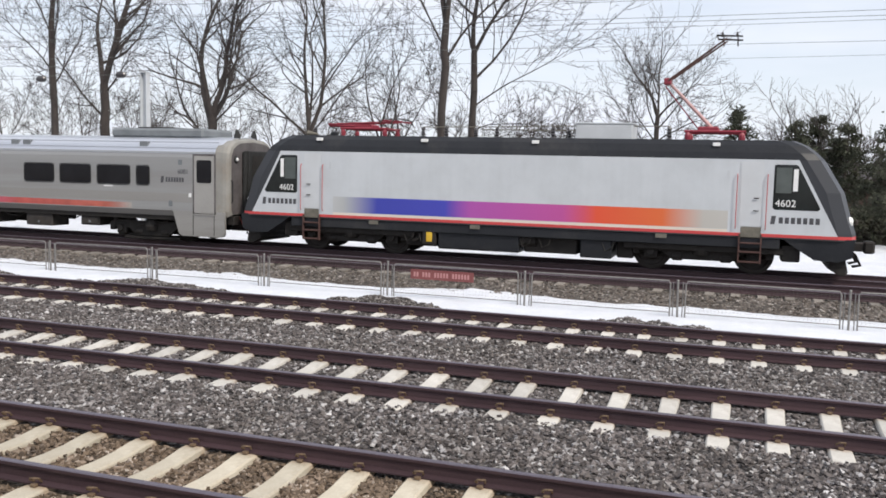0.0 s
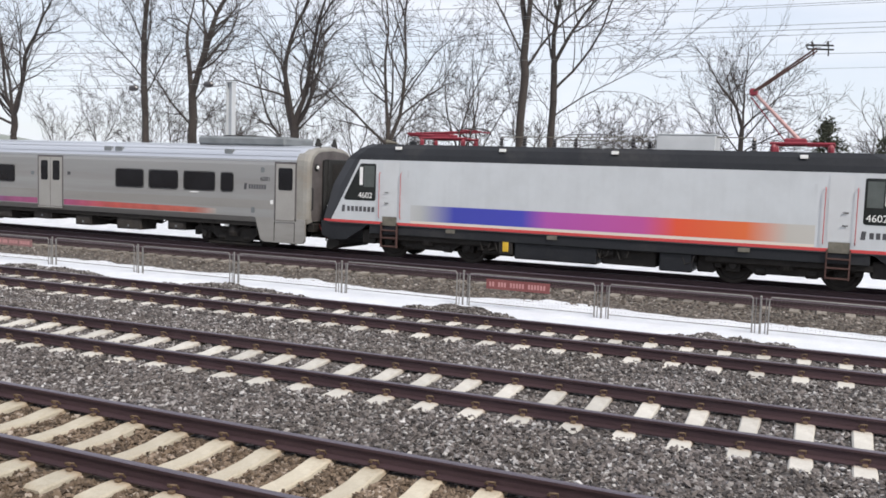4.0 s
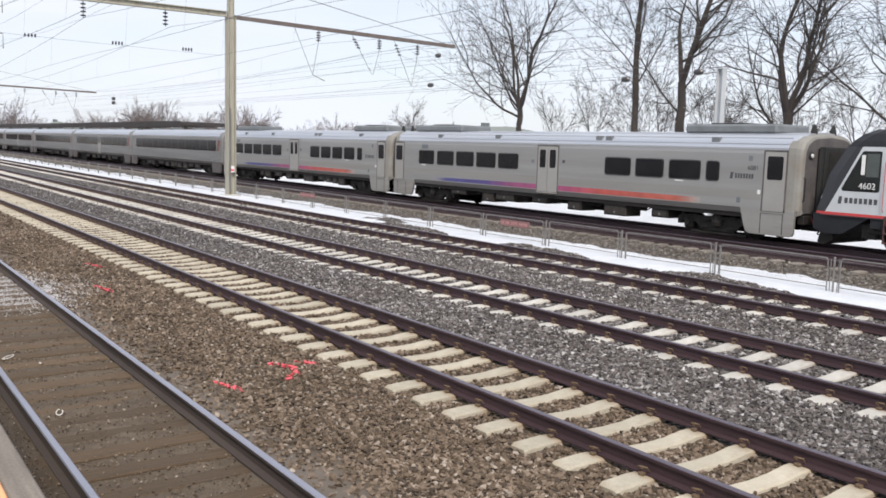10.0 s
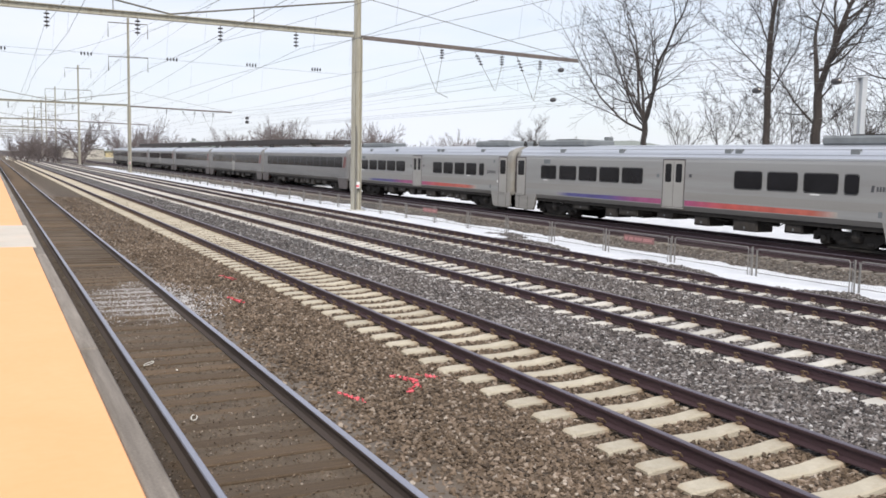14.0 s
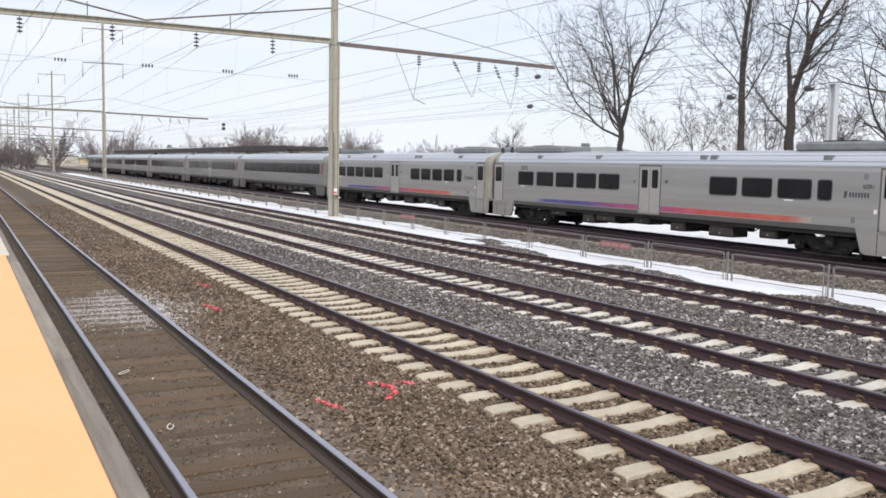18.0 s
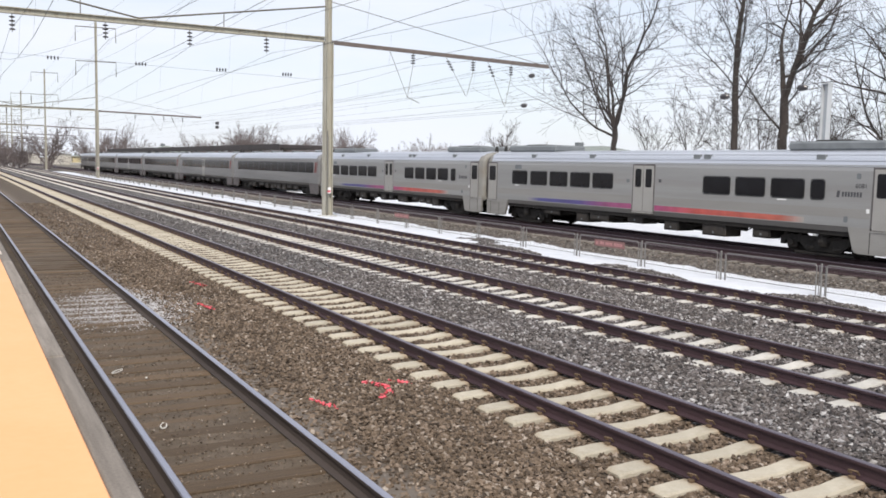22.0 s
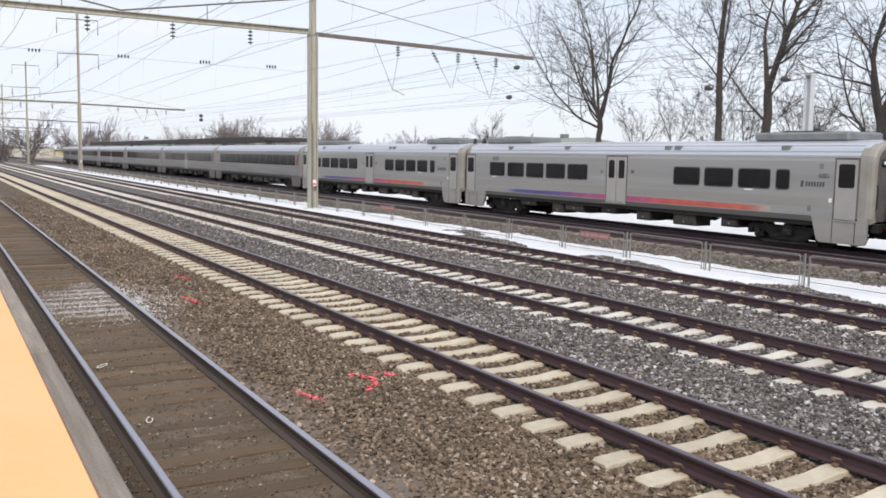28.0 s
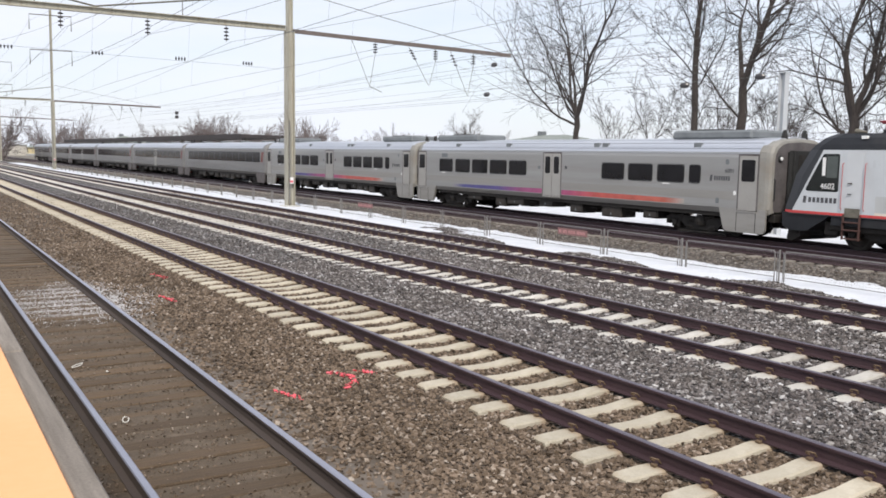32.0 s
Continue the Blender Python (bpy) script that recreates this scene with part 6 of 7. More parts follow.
def build_coach(index, kind):
    yc = COACH_Y + COACH_STEP * index
    new_type = kind == "single_level"
    label = "stainless steel passenger coach with dark windows and a coloured band" if new_type else "older ribbed stainless coach with one long dark window strip"
    t = thing("passenger_coach", label, "railway coach", pose(TRAIN_X, yc, Z_F), "coaches of the train")
    H = 12.22
    steel = M_steel if new_type else M_steel_old
    half = shell_profile()
    side = half[:4]
    rows = [(-H, 0.9), (-H + 0.12, 0.975), (-H + 0.3, 1.0), (H - 0.3, 1.0), (H - 0.12, 0.975), (H, 0.9)]

    def loft(profile, name, material, closed, rows=rows):
        bm = bmesh.new()
        rings = [[bm.verts.new((x * k, y, z)) for x, z in profile] for y, k in rows]
        n = len(profile)
        for r, s in zip(rings, rings[1:]):
            for i in range(n - 1 + closed):
                bm.faces.new((r[i], r[(i + 1) % n], s[(i + 1) % n], s[i]))
        if closed:
            bm.faces.new(rings[0])
            bm.faces.new(rings[-1])
        bmesh.ops.recalc_face_normals(bm, faces=bm.faces[:])
        return part(name, bm, material, t)
    loft(side + [(-x, z) for x, z in side[::-1]], "body", steel, True)
    roof = half[3:]
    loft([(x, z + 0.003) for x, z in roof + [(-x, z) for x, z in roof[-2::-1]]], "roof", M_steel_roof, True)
    # long ribs on the roof's shoulder and the side
    for x, z in ((1.585, 3.13), (1.52, 3.31), (1.35, 3.51), (1.07, 3.635)):
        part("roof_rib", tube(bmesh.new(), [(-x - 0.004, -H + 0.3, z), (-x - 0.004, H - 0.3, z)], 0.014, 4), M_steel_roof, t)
    if not new_type:
        for z in (1.2, 1.3, 1.4, 1.5, 1.6, 1.7):
            part("side_rib", tube(bmesh.new(), [(-1.605, -H + 0.3, z), (-1.605, H - 0.3, z)], 0.018, 4), steel, t)
    x = -1.6

    def window(y0, y1, z0=2.0, z1=2.66, r=0.09):
        w = part("window", plate(bmesh.new(), rounded(y0, y1, z0, z1, r), x, 0.008), M_glass, t)
        g = bmesh.new()
        pts = rounded(y0 - 0.02, y1 + 0.02, z0 - 0.02, z1 + 0.02, r)
        tube(g, [(x - 0.006, py, pz) for py, pz in pts + pts[:1]], 0.012, 4)
        part("gasket", g, M_black, w)

    def door(y0, y1, leaves, z0=1.08, z1=3.04, sill=True):
        w = (y1 - y0) / leaves
        part("door_recess", plate(bmesh.new(), [(y0 - 0.05, z0 - 0.02), (y1 + 0.05, z0 - 0.02), (y1 + 0.05, z1 + 0.06), (y0 - 0.05, z1 + 0.06)], x, 0.004), M_end_wall, t)
        for k in range(leaves):
            a, b = y0 + w * k + 0.015, y0 + w * (k + 1) - 0.015
            d = part("door", plate(bmesh.new(), [(a, z0), (b, z0), (b, z1), (a, z1)], x, 0.012), M_steel_door, t)
            m = 0.1 if leaves == 1 else 0.12
            part("door_window", plate(bmesh.new(), rounded(a + m, b - m, 2.12, 2.9, 0.07), x - 0.012, 0.006), M_glass, d)
        if sill:
            part("door_sill", bm_box(x - 0.03, x, y0 - 0.03, y1 + 0.03, z0 - 0.06, z0 - 0.02), M_steel_door, t)
    if new_type:
        for y0, y1 in ((-5.07, -3.73), (-6.72, -5.37), (-8.42, -7.03), (-9.24, -8.72)) if index == 0 else ((-3.9, -2.7), (-5.4, -4.2), (-6.9, -5.7), (-8.4, -7.2), (-9.3, -8.8)):
            window(y0, y1)
        for y0, y1 in ((8.48, 9.82), (6.75, 8.14), (5.09, 6.48), (3.39, 4.82), (1.74, 3.14)):
            window(y0, y1)
        door(-0.92, 0.37, 2)
        door(-11.9, -11.08, 1)
        door(11.35, 12.2, 1)
        part("colour_band", plate(bmesh.new(), [(-8.5, 1.17), (-1.0, 1.17), (-1.0, 1.385), (-8.5, 1.36)], x, 0.003), M_coach_band, t, "faded coloured band")
        part("colour_band", plate(bmesh.new(), [(0.45, 1.17), (8.4, 1.19), (8.4, 1.33), (0.45, 1.385)], x, 0.003), M_coach_band, t, "faded coloured band")
        # flat plates, a little darker than the wall, above the colour band
        for a, b in ((-11.0, -1.0), (0.45, 11.25)):
            part("darker_band", plate(bmesh.new(), [(a, 1.43), (b, 1.43), (b, 1.74), (a, 1.74)], x, 0.003), M_steel_darker, t, "slightly darker stained steel band")
        brand_bars(t, -9.72, 2.1, 0.22, x, M_grey_paint)
        if index == 0:
            letters(t, "6081", -10.42, 2.42, 0.22, x - 0.006, M_grey_paint)
        part("wall_lamp", plate(bmesh.new(), rounded(-10.6, -10.45, 2.72, 2.9, 0.03), x, 0.012), M_hvac, t)
        part("lock_cover", plate(bmesh.new(), rounded(-10.2, -10.05, 1.28, 1.48, 0.03), x, 0.008), M_hvac, t)
        part("white_label", plate(bmesh.new(), rounded(-10.98, -10.86, 1.62, 1.76, 0.02), x, 0.004), M_white_paint, t)
        for y in (-3.2, -3.75, -8.95, 3.4, 8.1):
            part("roof_vent", bm_box(-1.5, -1.38, y - 0.18, y + 0.18, 3.33, 3.52, bevel=0.01), M_hvac, t)
        part("wall_vent", plate(bmesh.new(), [(9.0, 2.76), (9.6, 2.76), (9.6, 2.98), (9.0, 2.98)], x, 0.006), M_hvac, t)
        for y0, y1, m in ((-11.0, -7.1, M_hvac), (7.0, 11.2, M_hvac)):
            part("air_unit", bm_box(-0.95, 0.95, y0, y1, 3.66, 4.0, bevel=0.08), m, t, "grey roof air unit")
            part("air_unit_lid", bm_box(-0.7, 0.7, y0 + 1.5, y0 + 2.9, 4.0, 4.05, bevel=0.02), M_under, t)
        part("flag_mark", plate(bmesh.new(), [(-1.36, 2.35), (-1.2, 2.35), (-1.2, 2.48), (-1.36, 2.48)], x, 0.004), M_grey_paint, t)
        part("wall_button", plate(bmesh.new(), rounded(0.62, 0.8, 2.3, 2.45, 0.04), x, 0.006), M_hvac, t)
        for y in (-7.7, 9.2):
            part("emergency_label", plate(bmesh.new(), [(y, 1.9), (y + 0.4, 1.9), (y + 0.4, 1.95), (y, 1.95)], x, 0.004), M_white_paint, t)
    else:
        part("window_strip", plate(bmesh.new(), rounded(-11.2, 10.6, 2.0, 2.85, 0.12), x, 0.008), M_glass, t, "long dark window strip")
        for k in range(1, 12):
            part("mullion", bm_box(x - 0.014, x - 0.006, -11.2 + 1.82 * k - 0.03, -11.2 + 1.82 * k + 0.03, 2.02, 2.83), M_grey_paint, t)
        if index % 2:
            door(-0.9, 0.4, 2)
        part("end_stripe", extrude_x(bmesh.new(), [(-11.4, 2.0), (-11.65, 2.85), (-11.9, 2.85), (-11.65, 2.0)], x - 0.006, x), M_rust_red, t)
        part("end_stripe", extrude_x(bmesh.new(), [(-11.75, 2.0), (-12.0, 2.85), (-12.12, 2.85), (-11.87, 2.0)], x - 0.006, x), M_sign_red, t)
        for y in (-9, -3, 3, 9):
            part("roof_vent", bm_box(-0.5, 0.5, y - 0.3, y + 0.3, 3.68, 3.85, bevel=0.02), M_hvac, t)
    # vestibule skirts at both ends, sloping back to the bogies
    for s in (-1, 1):
        for side_ in (-1, 1):
            prof = [(s * 12.3, 1.14), (s * 12.3, 0.4), (s * 12.24, 0.31), (s * 12.14, 0.28), (s * 10.62, 0.28), (s * 10.5, 0.33), (s * 10.44, 0.42), (s * 10.22, 1.14)]
            part("skirt", extrude_x(bmesh.new(), prof, side_ * 1.556 - 0.048, side_ * 1.556 + 0.048), M_steel_darker if new_type else M_end_wall, t)
            if new_type:
                for o in (11.06, 11.9):
                    part("panel_seam", extrude_x(bmesh.new(), [(s * o, 1.0), (s * o + 0.025, 1.0), (s * o + 0.025, 0.33), (s * o, 0.33)], side_ * 1.6 - 0.007, side_ * 1.6 + 0.007), M_under, t)
        y = s * H
        cap = [(1.5, 0.96), (1.575, 1.14), (1.575, 2.98), (1.55, 3.17), (1.43, 3.41), (1.18, 3.57), (0.88, 3.65), (0.0, 3.7)]
        cap = cap + [(-px, pz) for px, pz in cap[-2::-1]]
        bm = bmesh.new()
        rings = [[bm.verts.new((px * k, y + o * s, 2.2 + (pz - 2.2) * (1 - (1 - k) * 0.6))) for px, pz in cap] for o, k in ((-0.3, 1.018), (-0.02, 1.0), (0.1, 0.975), (0.17, 0.93), (0.2, 0.86))]
        for ra, rb in zip(rings, rings[1:]):
            for i in range(len(cap) - 1):
                bm.faces.new((ra[i], ra[i + 1], rb[i + 1], rb[i]))
        bm.faces.new(rings[-1])
        bmesh.ops.recalc_face_normals(bm, faces=bm.faces[:])
        part("end_cap", bm, M_end_cap if new_type else steel, t, "beige painted rounded end")
        y += 0.2 * s
        part("end_frame", bm_box(-0.62, 0.62, min(y, y + 0.22 * s), max(y, y + 0.22 * s), 1.0, 3.25, bevel=0.02), M_black, t, "black rubber gangway frame")
        part("end_door", bm_box(-0.4, 0.4, min(y + 0.2 * s, y + 0.23 * s), max(y + 0.2 * s, y + 0.23 * s), 1.15, 3.1), M_under, t)
        part("end_wall", cross_plate([(px * 0.87, 2.2 + (pz - 2.2) * 0.9) for px, pz in cap], y, y + 0.012 * s), M_end_wall, t, "grimy end wall")
        for sx in (-0.55, 0.55):
            part("roof_cowl", tube(bmesh.new(), [(sx, y - 0.3 * s, 3.62), (sx, y - 0.3 * s, 3.82), (sx, y - 0.3 * s, 3.98)], [0.13, 0.1, 0.05], 8), M_black, t)
        for sx in (-1, 1):
            part("frame_roller", tube(bmesh.new(), [(sx * 0.68, y + 0.1 * s, 1.0), (sx * 0.68, y + 0.1 * s, 3.2)], 0.09, 8), M_black, t)
            lamp = part("marker_lamp", lathe_part(sx * 1.12, y - 0.02 * s, 2.95, s), M_black, t)
            part("lens", tube(bmesh.new(), [(sx * 1.12, y + 0.07 * s, 2.95), (sx * 1.12, y + 0.1 * s, 2.95)], [0.07, 0.05], 10), M_white_paint, lamp)
            part("end_handrail", tube(bmesh.new(), [(sx * 1.38, y - 0.06 * s, 1.45), (sx * 1.38, y + 0.05 * s, 1.5), (sx * 1.38, y + 0.05 * s, 2.2), (sx * 1.38, y - 0.06 * s, 2.25)], 0.022, 5), M_black, t)
        part("coupler", bm_box(-0.15, 0.15, min(y - 0.3 * s, y + 0.55 * s), max(y - 0.3 * s, y + 0.55 * s), 0.72, 1.0, bevel=0.03), M_rust_red, t)
        for xx in (-0.9, -0.55, 0.55, 0.9):
            part("jumper_cable", tube(bmesh.new(), [(xx, y, 1.0), (xx, y + 0.2 * s, 0.65), (xx * 0.9, y + 0.32 * s, 0.5), (xx * 0.9, y + 0.4 * s, 0.75)], 0.03, 5), M_rust_red if xx < 0 else M_under, t)
        part("buffer_beam", bm_box(-1.3, 1.3, min(y - 0.2 * s, y + 0.05 * s), max(y - 0.2 * s, y + 0.05 * s), 0.7, 1.0, bevel=0.02), M_under, t)
    part("underframe", bm_box(-1.45, 1.45, -H + 0.3, H - 0.3, 0.8, 0.96), M_under, t)
    rng = random.Random(3 + index)
    y = -6.9
    while y < 6.6:
        w = rng.uniform(0.6, 1.6)
        d = rng.uniform(0.34, 0.56)
        u = part("underfloor_box", bm_box(-1.38, -0.5, y, y + w, d, 0.82, bevel=0.03), rng.choice((M_under_box, M_under)), t)
        part("box_lid", bm_box(-1.395, -1.38, y + 0.08, y + w - 0.08, d + 0.07, 0.74, bevel=0.004), M_under_box, u)
        part("box_latch", bm_box(-1.405, -1.395, y + w * 0.5 - 0.04, y + w * 0.5 + 0.04, d + 0.1, d + 0.18), M_hvac, u)
        for o in (0.06, w - 0.06):
            part("box_hanger", bm_box(-1.36, -1.28, y + o - 0.03, y + o + 0.03, 0.8, 0.97), M_under, u)
        if rng.random() < 0.7:
            part("underfloor_box", bm_box(0.3, 1.38, y + 0.1, y + w + 0.15, d - 0.05, 0.82, bevel=0.03), M_under, t)
        gap = rng.choice((0.12, 0.4, 0.7, 1.3))
        if gap > 0.3:
            part("air_hose", tube(bmesh.new(), [(-1.2, y + w, 0.86), (-1.25, y + w + gap * 0.3, 0.66), (-1.22, y + w + gap * 0.8, 0.7), (-1.2, y + w + gap, 0.88)], 0.025, 5), M_under, t)
            part("reservoir", lathe_y(0.6, y + w - 0.5, y + w + gap, 0.2, 0.68), M_under, t)
        y += w + gap
    wheels = bogie(t, -9.0, 2.6, 0.42, 1.08, False) + bogie(t, 9.0, 2.6, 0.42, 1.08, False)
    return t, [(w, 0.42) for w in wheels]


# how far the train has rolled away along the line, in metres
ROLL = [(0.0, 0.0), (24.0, 0.0), (25.0, 0.05), (25.5, 0.1), (26.0, 0.18), (26.5, 0.28), (27.0, 0.42), (27.5, 0.58), (28.0, 0.76), (28.5, 0.99), (29.0, 1.24),
        (29.5, 1.53), (30.0, 1.84), (30.5, 2.22), (31.0, 2.66), (31.5, 3.11), (32.0, 3.67)]
TRAIN = []


def build_train():
    TRAIN.append((*build_loco(), LOCO_Y))
    for k in range(8):
        TRAIN.append((*build_coach(k, "single_level" if k < 2 else "ribbed"), COACH_Y + COACH_STEP * k))


def motions():
    for t, wheels, y in TRAIN:
        walk(t, [(s, pose(TRAIN_X, y + d, Z_F)) for s, d in ROLL])
        for w, r in wheels:
            p = w.location.copy()
            walk(w, [(s, pose(p.x, p.y, p.z, -math.degrees(d / r))) for s, d in ROLL])


# ---- far platform, buildings, small things ----
def far_canopy():
    t = thing("platform_canopy", "long dark station canopy behind the train", "canopy", pose(33.5, 150, 0), kind="structure")
    part("roof", bm_box(-2.6, 3.0, -58, 62, 4.2, 4.6, bevel=0.05), M_canopy, t)
    part("fascia", bm_box(-2.7, -2.6, -58.2, 62, 4.05, 4.66), M_canopy, t)
    for k in range(13):
        part("column", bm_box(-0.12, 0.12, -52 + 9 * k - 0.12, -52 + 9 * k + 0.12, -0.5, 4.2), M_dark_steel, t)
    p = thing("far_platform", "far high platform of grey concrete", "platform", pose(33.5, 150, 0), kind="structure")
    part("deck", bm_box(-4.3, 4.0, -60, 120, 0.6, 1.15), M_platform, p)


def house(x, y, w, d, h, rise, wall, roof, label, rz=0.0):
    t = thing("building", label, "building", pose(x, y, -0.5, 0, 0, rz))
    part("wall", bm_box(-w / 2, w / 2, -d / 2, d / 2, 0, h), wall, t)
    bm = bmesh.new()
    o = 0.5
    a = [bm.verts.new(c) for c in ((-w / 2 - o, -d / 2 - o, h), (w / 2 + o, -d / 2 - o, h), (w / 2 + o, d / 2 + o, h), (-w / 2 - o, d / 2 + o, h))]
    k = min(w, d) * 0.45
    b = [bm.verts.new((0, -d / 2 + k, h + rise)), bm.verts.new((0, d / 2 - k, h + rise))]
    for q in ((a[0], a[1], b[0]), (a[1], a[2], b[1], b[0]), (a[2], a[3], b[1]), (a[3], a[0], b[0], b[1])):
        bm.faces.new(q)
    bm.faces.new(a[::-1])
    bmesh.ops.recalc_face_normals(bm, faces=bm.faces[:])
    r = part("roof", bm, roof, t)
    part("chimney", bm_box(-0.4, 0.4, d / 2 - k - 0.5, d / 2 - k + 0.4, h + rise - 0.6, h + rise + 0.5), M_hvac, r)
    for j in range(4):
        yy = -d / 2 + d * (j + 0.5) / 4
        part("window", bm_box(-w / 2 - 0.04, -w / 2 + 0.02, yy - 0.6, yy + 0.6, h * 0.4, h * 0.75), M_glass, t)
    return t


def signal_box(x, y, h=0.9):
    t = thing("dwarf_signal", "small pale trackside cabinet between the rails", "trackside cabinet", pose(x, y, 0), "dwarf signals")
    part("case", bm_box(-0.35, 0.35, -0.25, 0.25, 0.0, h, bevel=0.03), M_white_paint, t)
    part("foot", bm_box(-0.25, 0.25, -0.2, 0.2, -0.3, 0.0), M_dark_steel, t)


def near_canopy():
    t = thing("platform_canopy", "dark canopy roof over the near platform far down the line", "canopy", pose(-5.0, 110, 0), kind="structure")
    part("roof", bm_box(-4.0, 4.4, -22, 90, 4.6, 5.0, bevel=0.05), M_canopy, t)
    for k in range(8):
        part("column", bm_box(-0.15, 0.15, -18 + 14 * k, -17.7 + 14 * k, 1.2, 4.6), M_dark_steel, t)


def spray_mark(pts, name="paint_mark"):
    """Strokes of sprayed paint on the stones, as short broken patches."""
    rng = np.random.default_rng(int(pts[0][0] * 100))
    vs, fs = [], []
    for (xa, ya), (xb, yb) in zip(pts, pts[1:]):
        n = max(5, int(math.hypot(xb - xa, yb - ya) / 0.014))
        for k in range(n):
            u = k / n
            x, y = xa + (xb - xa) * u + rng.normal(0, 0.024), ya + (yb - ya) * u + rng.normal(0, 0.036)
            z = line_z(x) + rng.uniform(0.015, 0.045)
            r = rng.uniform(0.01, 0.032)
            b = len(vs)
            a0 = rng.uniform(0, 6.28)
            for j in range(4):
                vs.append((x + r * math.cos(a0 + 1.57 * j), y + r * 1.3 * math.sin(a0 + 1.57 * j), z + rng.normal(0, 0.008)))
            vs.append((x, y, z - 0.03))
            fs += [(b, b + 1, b + 2), (b, b + 2, b + 3), (b + 1, b, b + 4), (b + 2, b + 1, b + 4), (b + 3, b + 2, b + 4), (b, b + 3, b + 4)]
    me = mesh_arrays(name, np.array(vs), np.array(fs), M_paint_red)
    return tagged(new(name, me), "bright red sprayed survey mark on brown stones", "paint mark", "survey marks", kind="stuff")


def litter(x, y, z, size, seed):
    rng = random.Random(seed)
    pts = [(size * math.cos(a) * (1 + rng.uniform(-0.2, 0.2)), 0.3 * size * math.sin(a), 0.008) for a in [k * 0.62 for k in range(10)]]
    ob = new("litter", mesh_from(tube(bmesh.new(), pts, 0.006, 5), "litter", M_scrap))
    ob.matrix_world = pose(x, y, z, 0, 0, rng.uniform(0, 90))
    return tagged(ob, "scrap of pale plastic strap lying between the rails", "litter", "litter on the track")


build_ground()
build_platform()
build_track(TRACK_A, 0.0, 0.31, (-2, 80), 300, WOOD_TIE, "track with dark buried wooden sleepers and polished rails", M_rail_bright, step=0.54, tie_z=-0.178, web=M_rail_dusty, loose=1.0)
build_track(TRACK_B, 0.0, 12.78 - 13 * TIE, (-6, 110), 420, CONCRETE_TIE, "track with cream concrete sleepers and rusty brown rails", M_rail_head, (-2, 26))
build_track(TRACK_C, 0.0, 0.84, (-12, 90), 420, GREY_TIE, "track with concrete sleepers in grey ballast", M_rail_head, (-6, 20), step=0.638, tie_z=-0.163)
build_track(TRACK_D, 0.0, 1.02, (-14, 90), 420, GREY_TIE, "track with concrete sleepers in grey ballast", M_rail_head, (-5, 14), step=0.648, tie_z=-0.163)
build_track(TRACK_E, 0.0, 0.2, (-16, 60), 300, GREY_WOOD_TIE, "rusty brown track behind the fence", M_rail_head, step=0.62)
build_track(TRACK_F, Z_F, 0.2, (-20, 40), 300, GREY_WOOD_TIE, "track under the standing train", M_rail_head, step=0.62)
build_fence()
warning_sign(5.9, 7.46)
warning_sign(22.3, 23.85, 0.15, 0.37, M_sign_faded)
warning_sign(38.0, 39.6, 0.15, 0.37, M_sign_faded)
build_overhead()
build_trees()
build_train()
far_canopy()
near_canopy()
house(74, 93, 14, 18, 4.6, 1.6, M_far_wall, M_roof_green, "low building with a green-grey hipped roof behind the trees")
house(57.2, -14.2, 8.4, 19, 3.1, 1.0, M_brown_wall, M_canopy, "low brown brick house with a slate-grey roof behind the trees")
house(40.6, 405, 6.8, 9, 4.4, 1.9, M_far_wall, M_loco_box, "pale far house with a light roof by the line")
house(29.6, 412, 5.4, 9, 4.6, 2.0, M_far_wall, M_loco_box, "small white far house at the end of the line")
house(45.6, 400, 3.2, 6, 3.4, 0.8, M_cream_wall, M_roof_green, "cream far shed at the end of the line")
house(43.5, 212, 8, 12, 4.9, 1.4, M_far_wall, M_roof_green, "far house with a grey-green roof behind the platform")
for x in (4.6, 8.9, 13.2, 17.6):
    signal_box(x, 270)
snow_sheet("snow_strip", 17.7, 21.2, -26, 200, line_z, "strip of old white snow along the fence", 0.45, nx=20, step=0.22)
snow_sheet("snow_field", 29.0, 52.8, -40, 110, lambda x: line_z(min(x, 31)), "old snow beyond the tracks", 0.3, nx=50, step=0.6, seed=17.0, thick=0.1, lump=0.3)
spray_mark([(4.86, 10.95), (5.08, 10.6), (5.0, 10.3), (4.72, 10.05)])
spray_mark([(5.22, 10.85), (5.46, 10.6)])
spray_mark([(3.83, 10.2), (4.0, 9.8)])
spray_mark([(4.42, 18.3), (4.52, 17.5)])
spray_mark([(5.05, 21.7), (5.2, 21.0)])
litter(1.97, 9.79, -0.16, 0.11, 1)
litter(1.92, 12.61, -0.16, 0.12, 2)
litter(2.21, 12.09, -0.16, 0.03, 3)
keep_b = off_ties(TRACK_B, 12.78 - 13 * TIE)
stones("ballast_stones", 95000, (3.15, 7.9), (3.0, 30.0), M_brown_stones, (0.018, 0.042), lambda x, y: keep_b(x, y) & (np.abs(np.sin(91.7 * x + 47.3 * y)) < 0.22 + 0.9 * (x - 3.15)), 1, "brown dust-covered broken stone", 1.5)
stones("ballast_stones", 15000, (5.4, 7.7), (-4.0, 4.0), M_brown_stones, (0.016, 0.034), keep_b, 2, "brown dust-covered broken stone")
keep_c = off_ties(TRACK_C, 0.84, 0.638)
stones("ballast_stones", 78000, (7.7, 13.2), (-4.0, 22.0), M_grey_stones, (0.02, 0.046), lambda x, y: keep_b(x, y) & keep_c(x, y), 3, "clean grey broken stone")
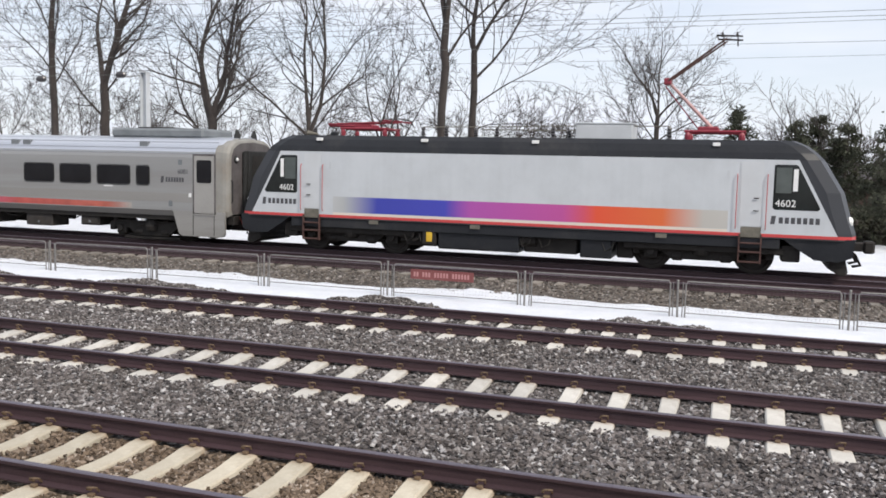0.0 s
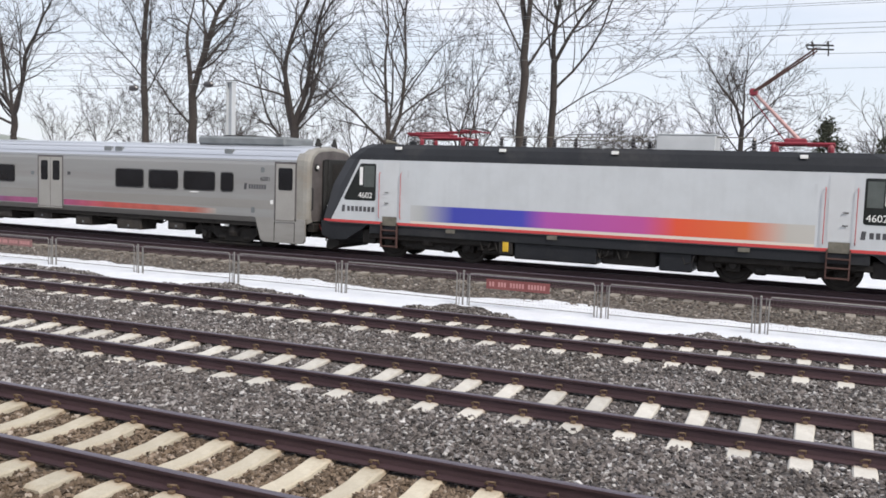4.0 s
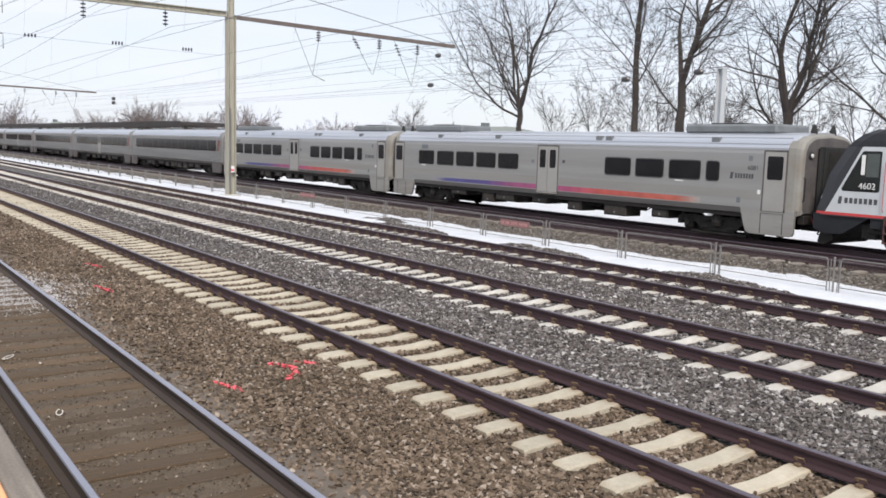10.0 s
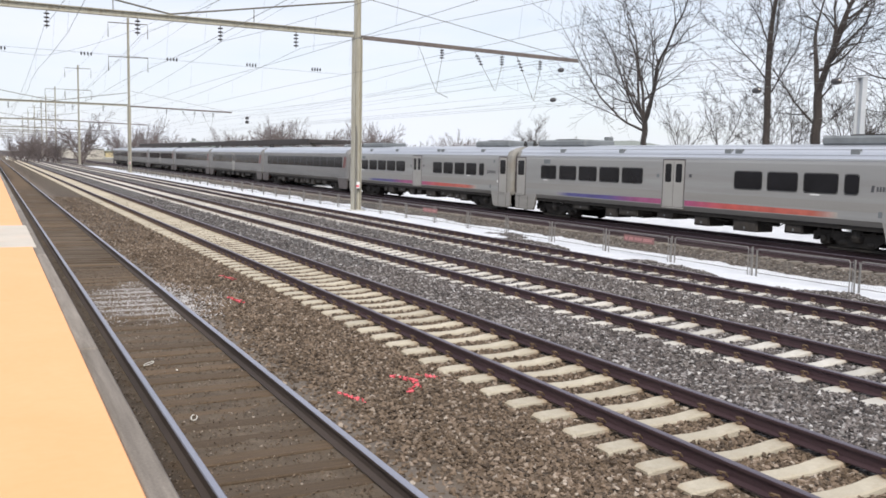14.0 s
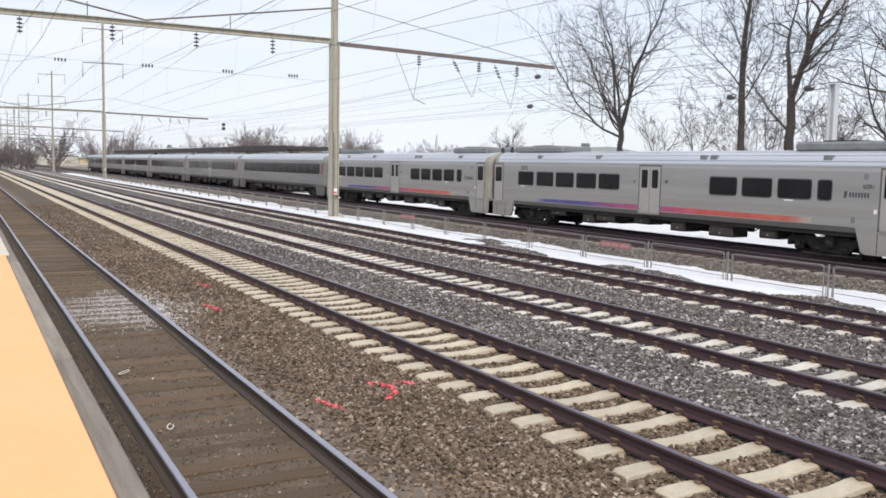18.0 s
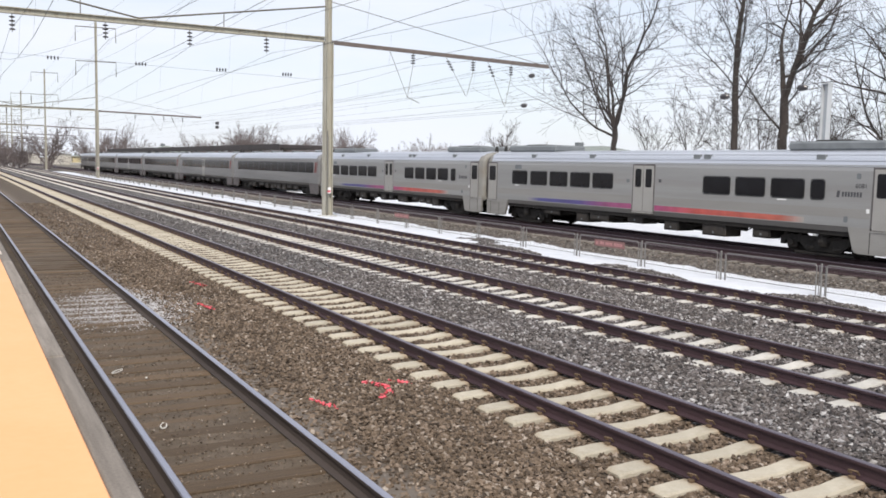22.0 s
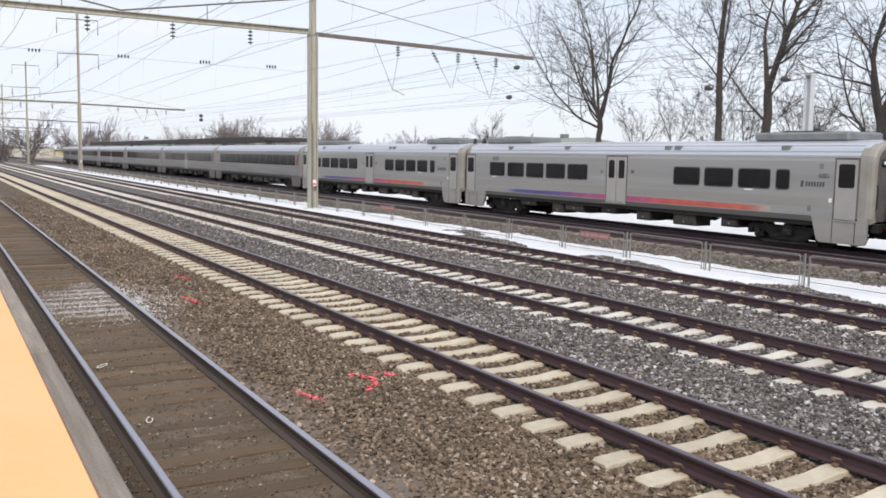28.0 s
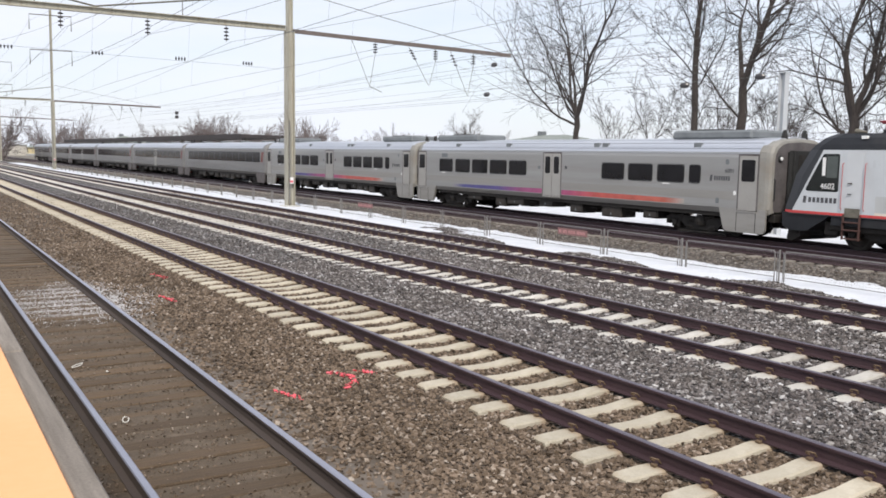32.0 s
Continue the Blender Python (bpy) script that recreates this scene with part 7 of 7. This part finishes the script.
stones("ballast_stones", 30000, (13.2, 17.6), (-5.0, 20.0), M_grey_stones, (0.022, 0.048), off_ties(TRACK_D, 1.02, 0.648), 4, "clean grey broken stone")

stones("ballast_stones", 20000, (7.8, 17.4), (20.0, 62.0), M_grey_stones, (0.03, 0.05), lambda x, y: keep_b(x, y) & keep_c(x, y) & off_ties(TRACK_D, 1.02, 0.648)(x, y), 7, "clean grey broken stone", 1.6)
stones("ballast_stones", 12000, (3.2, 7.8), (29.0, 62.0), M_brown_stones, (0.03, 0.05), keep_b, 8, "brown dust-covered broken stone", 1.5)
stones("ballast_stones", 18000, (21.0, 26.2), (-6.0, 40.0), M_mixed_stones, (0.03, 0.055), off_ties(TRACK_E, 0.2, 0.62), 9, "weathered grey-brown broken stone", 1.3)
# thin scatter between the polished rails and beside the platform
keep_a = lambda x, y: (np.abs(np.abs(x - TRACK_A) - GAUGE / 2) > 0.09) & (np.abs((y - 0.31 + 0.27) % 0.54 - 0.27) > np.where(np.abs(x - TRACK_A) < 0.7, 0.085 * (np.sin(97 * x + 53 * y) > -0.6), 0.0))
stones("ballast_stones", 20000, (0.75, 3.2), (3.0, 24.0), M_brown_stones, (0.007, 0.018), keep_a, 5, "brown grit between the rails", 1.5)
# patch of pale dusty stone, and grey heaps showing through the snow
patch = lambda x, y: (((x - 2.9 - 0.1 * (y - 18)) / 1.6) ** 2 + ((y - 18.3) / 2.5) ** 2 + 0.5 * np.sin(3 * x + y) * np.cos(2.1 * y) + 0.9 * (np.abs(np.sin(127.1 * x + 311.7 * y)) ** 2) < 1.15) & (np.abs(np.abs(x - TRACK_A) - GAUGE / 2) > 0.08)
stones("pale_stones", 22000, (1.6, 5.2), (15.4, 21.2), M_pale_stones, (0.006, 0.018), patch, 6, "patch of pale dusty stone on brown ballast")


def heap(x0, y0, rx, ry, h, seed, n):
    """A low mound of spilled ballast: an uneven bed with loose stones on it."""
    top = lambda x, y: h * np.clip(1 - ((x - x0) / rx) ** 2 - ((y - y0) / ry) ** 2, -0.5, 1) + 0.045 * np.sin(5 * x + seed) * np.sin(2.7 * y + seed) + 0.03 * np.sin(9 * y + 4 * x)
    nx, ny = 14, 40
    gx, gy = np.meshgrid(np.linspace(x0 - 1.25 * rx, x0 + 1.25 * rx, nx + 1), np.linspace(y0 - 1.25 * ry, y0 + 1.25 * ry, ny + 1))
    gz = np.vectorize(line_z)(gx) + top(gx, gy) + 0.01
    verts = np.stack([gx, gy, gz], -1).reshape(-1, 3)
    m = nx + 1
    faces = [(q * m + p, q * m + p + 1, (q + 1) * m + p + 1, (q + 1) * m + p) for q in range(ny) for p in range(nx)]
    tagged(new("stone_heap", mesh_arrays("stone_heap", verts, np.array(faces), M_grey_bed, True)), "low mound of spilled grey ballast in the snow", "ballast", kind="stuff")
    stones("heap_stones", n, (x0 - rx, x0 + rx), (y0 - ry, y0 + ry), M_grey_stones, (0.02, 0.045), lambda x, y: top(x, y) > 0.03, seed, "loose grey stones on a mound in the snow", lift=top)


heap(17.5, 13.4, 0.5, 2.1, 0.14, 31, 3400)
heap(17.6, 7.4, 0.45, 1.6, 0.17, 32, 3000)
heap(17.5, 1.6, 0.4, 1.3, 0.11, 36, 2000)
heap(17.6, 19.8, 0.5, 2.4, 0.13, 34, 3000)
heap(17.9, 27.5, 0.6, 2.7, 0.13, 35, 3000)
heap(19.2, 31.0, 0.7, 1.6, 0.07, 33, 1600)

motions()
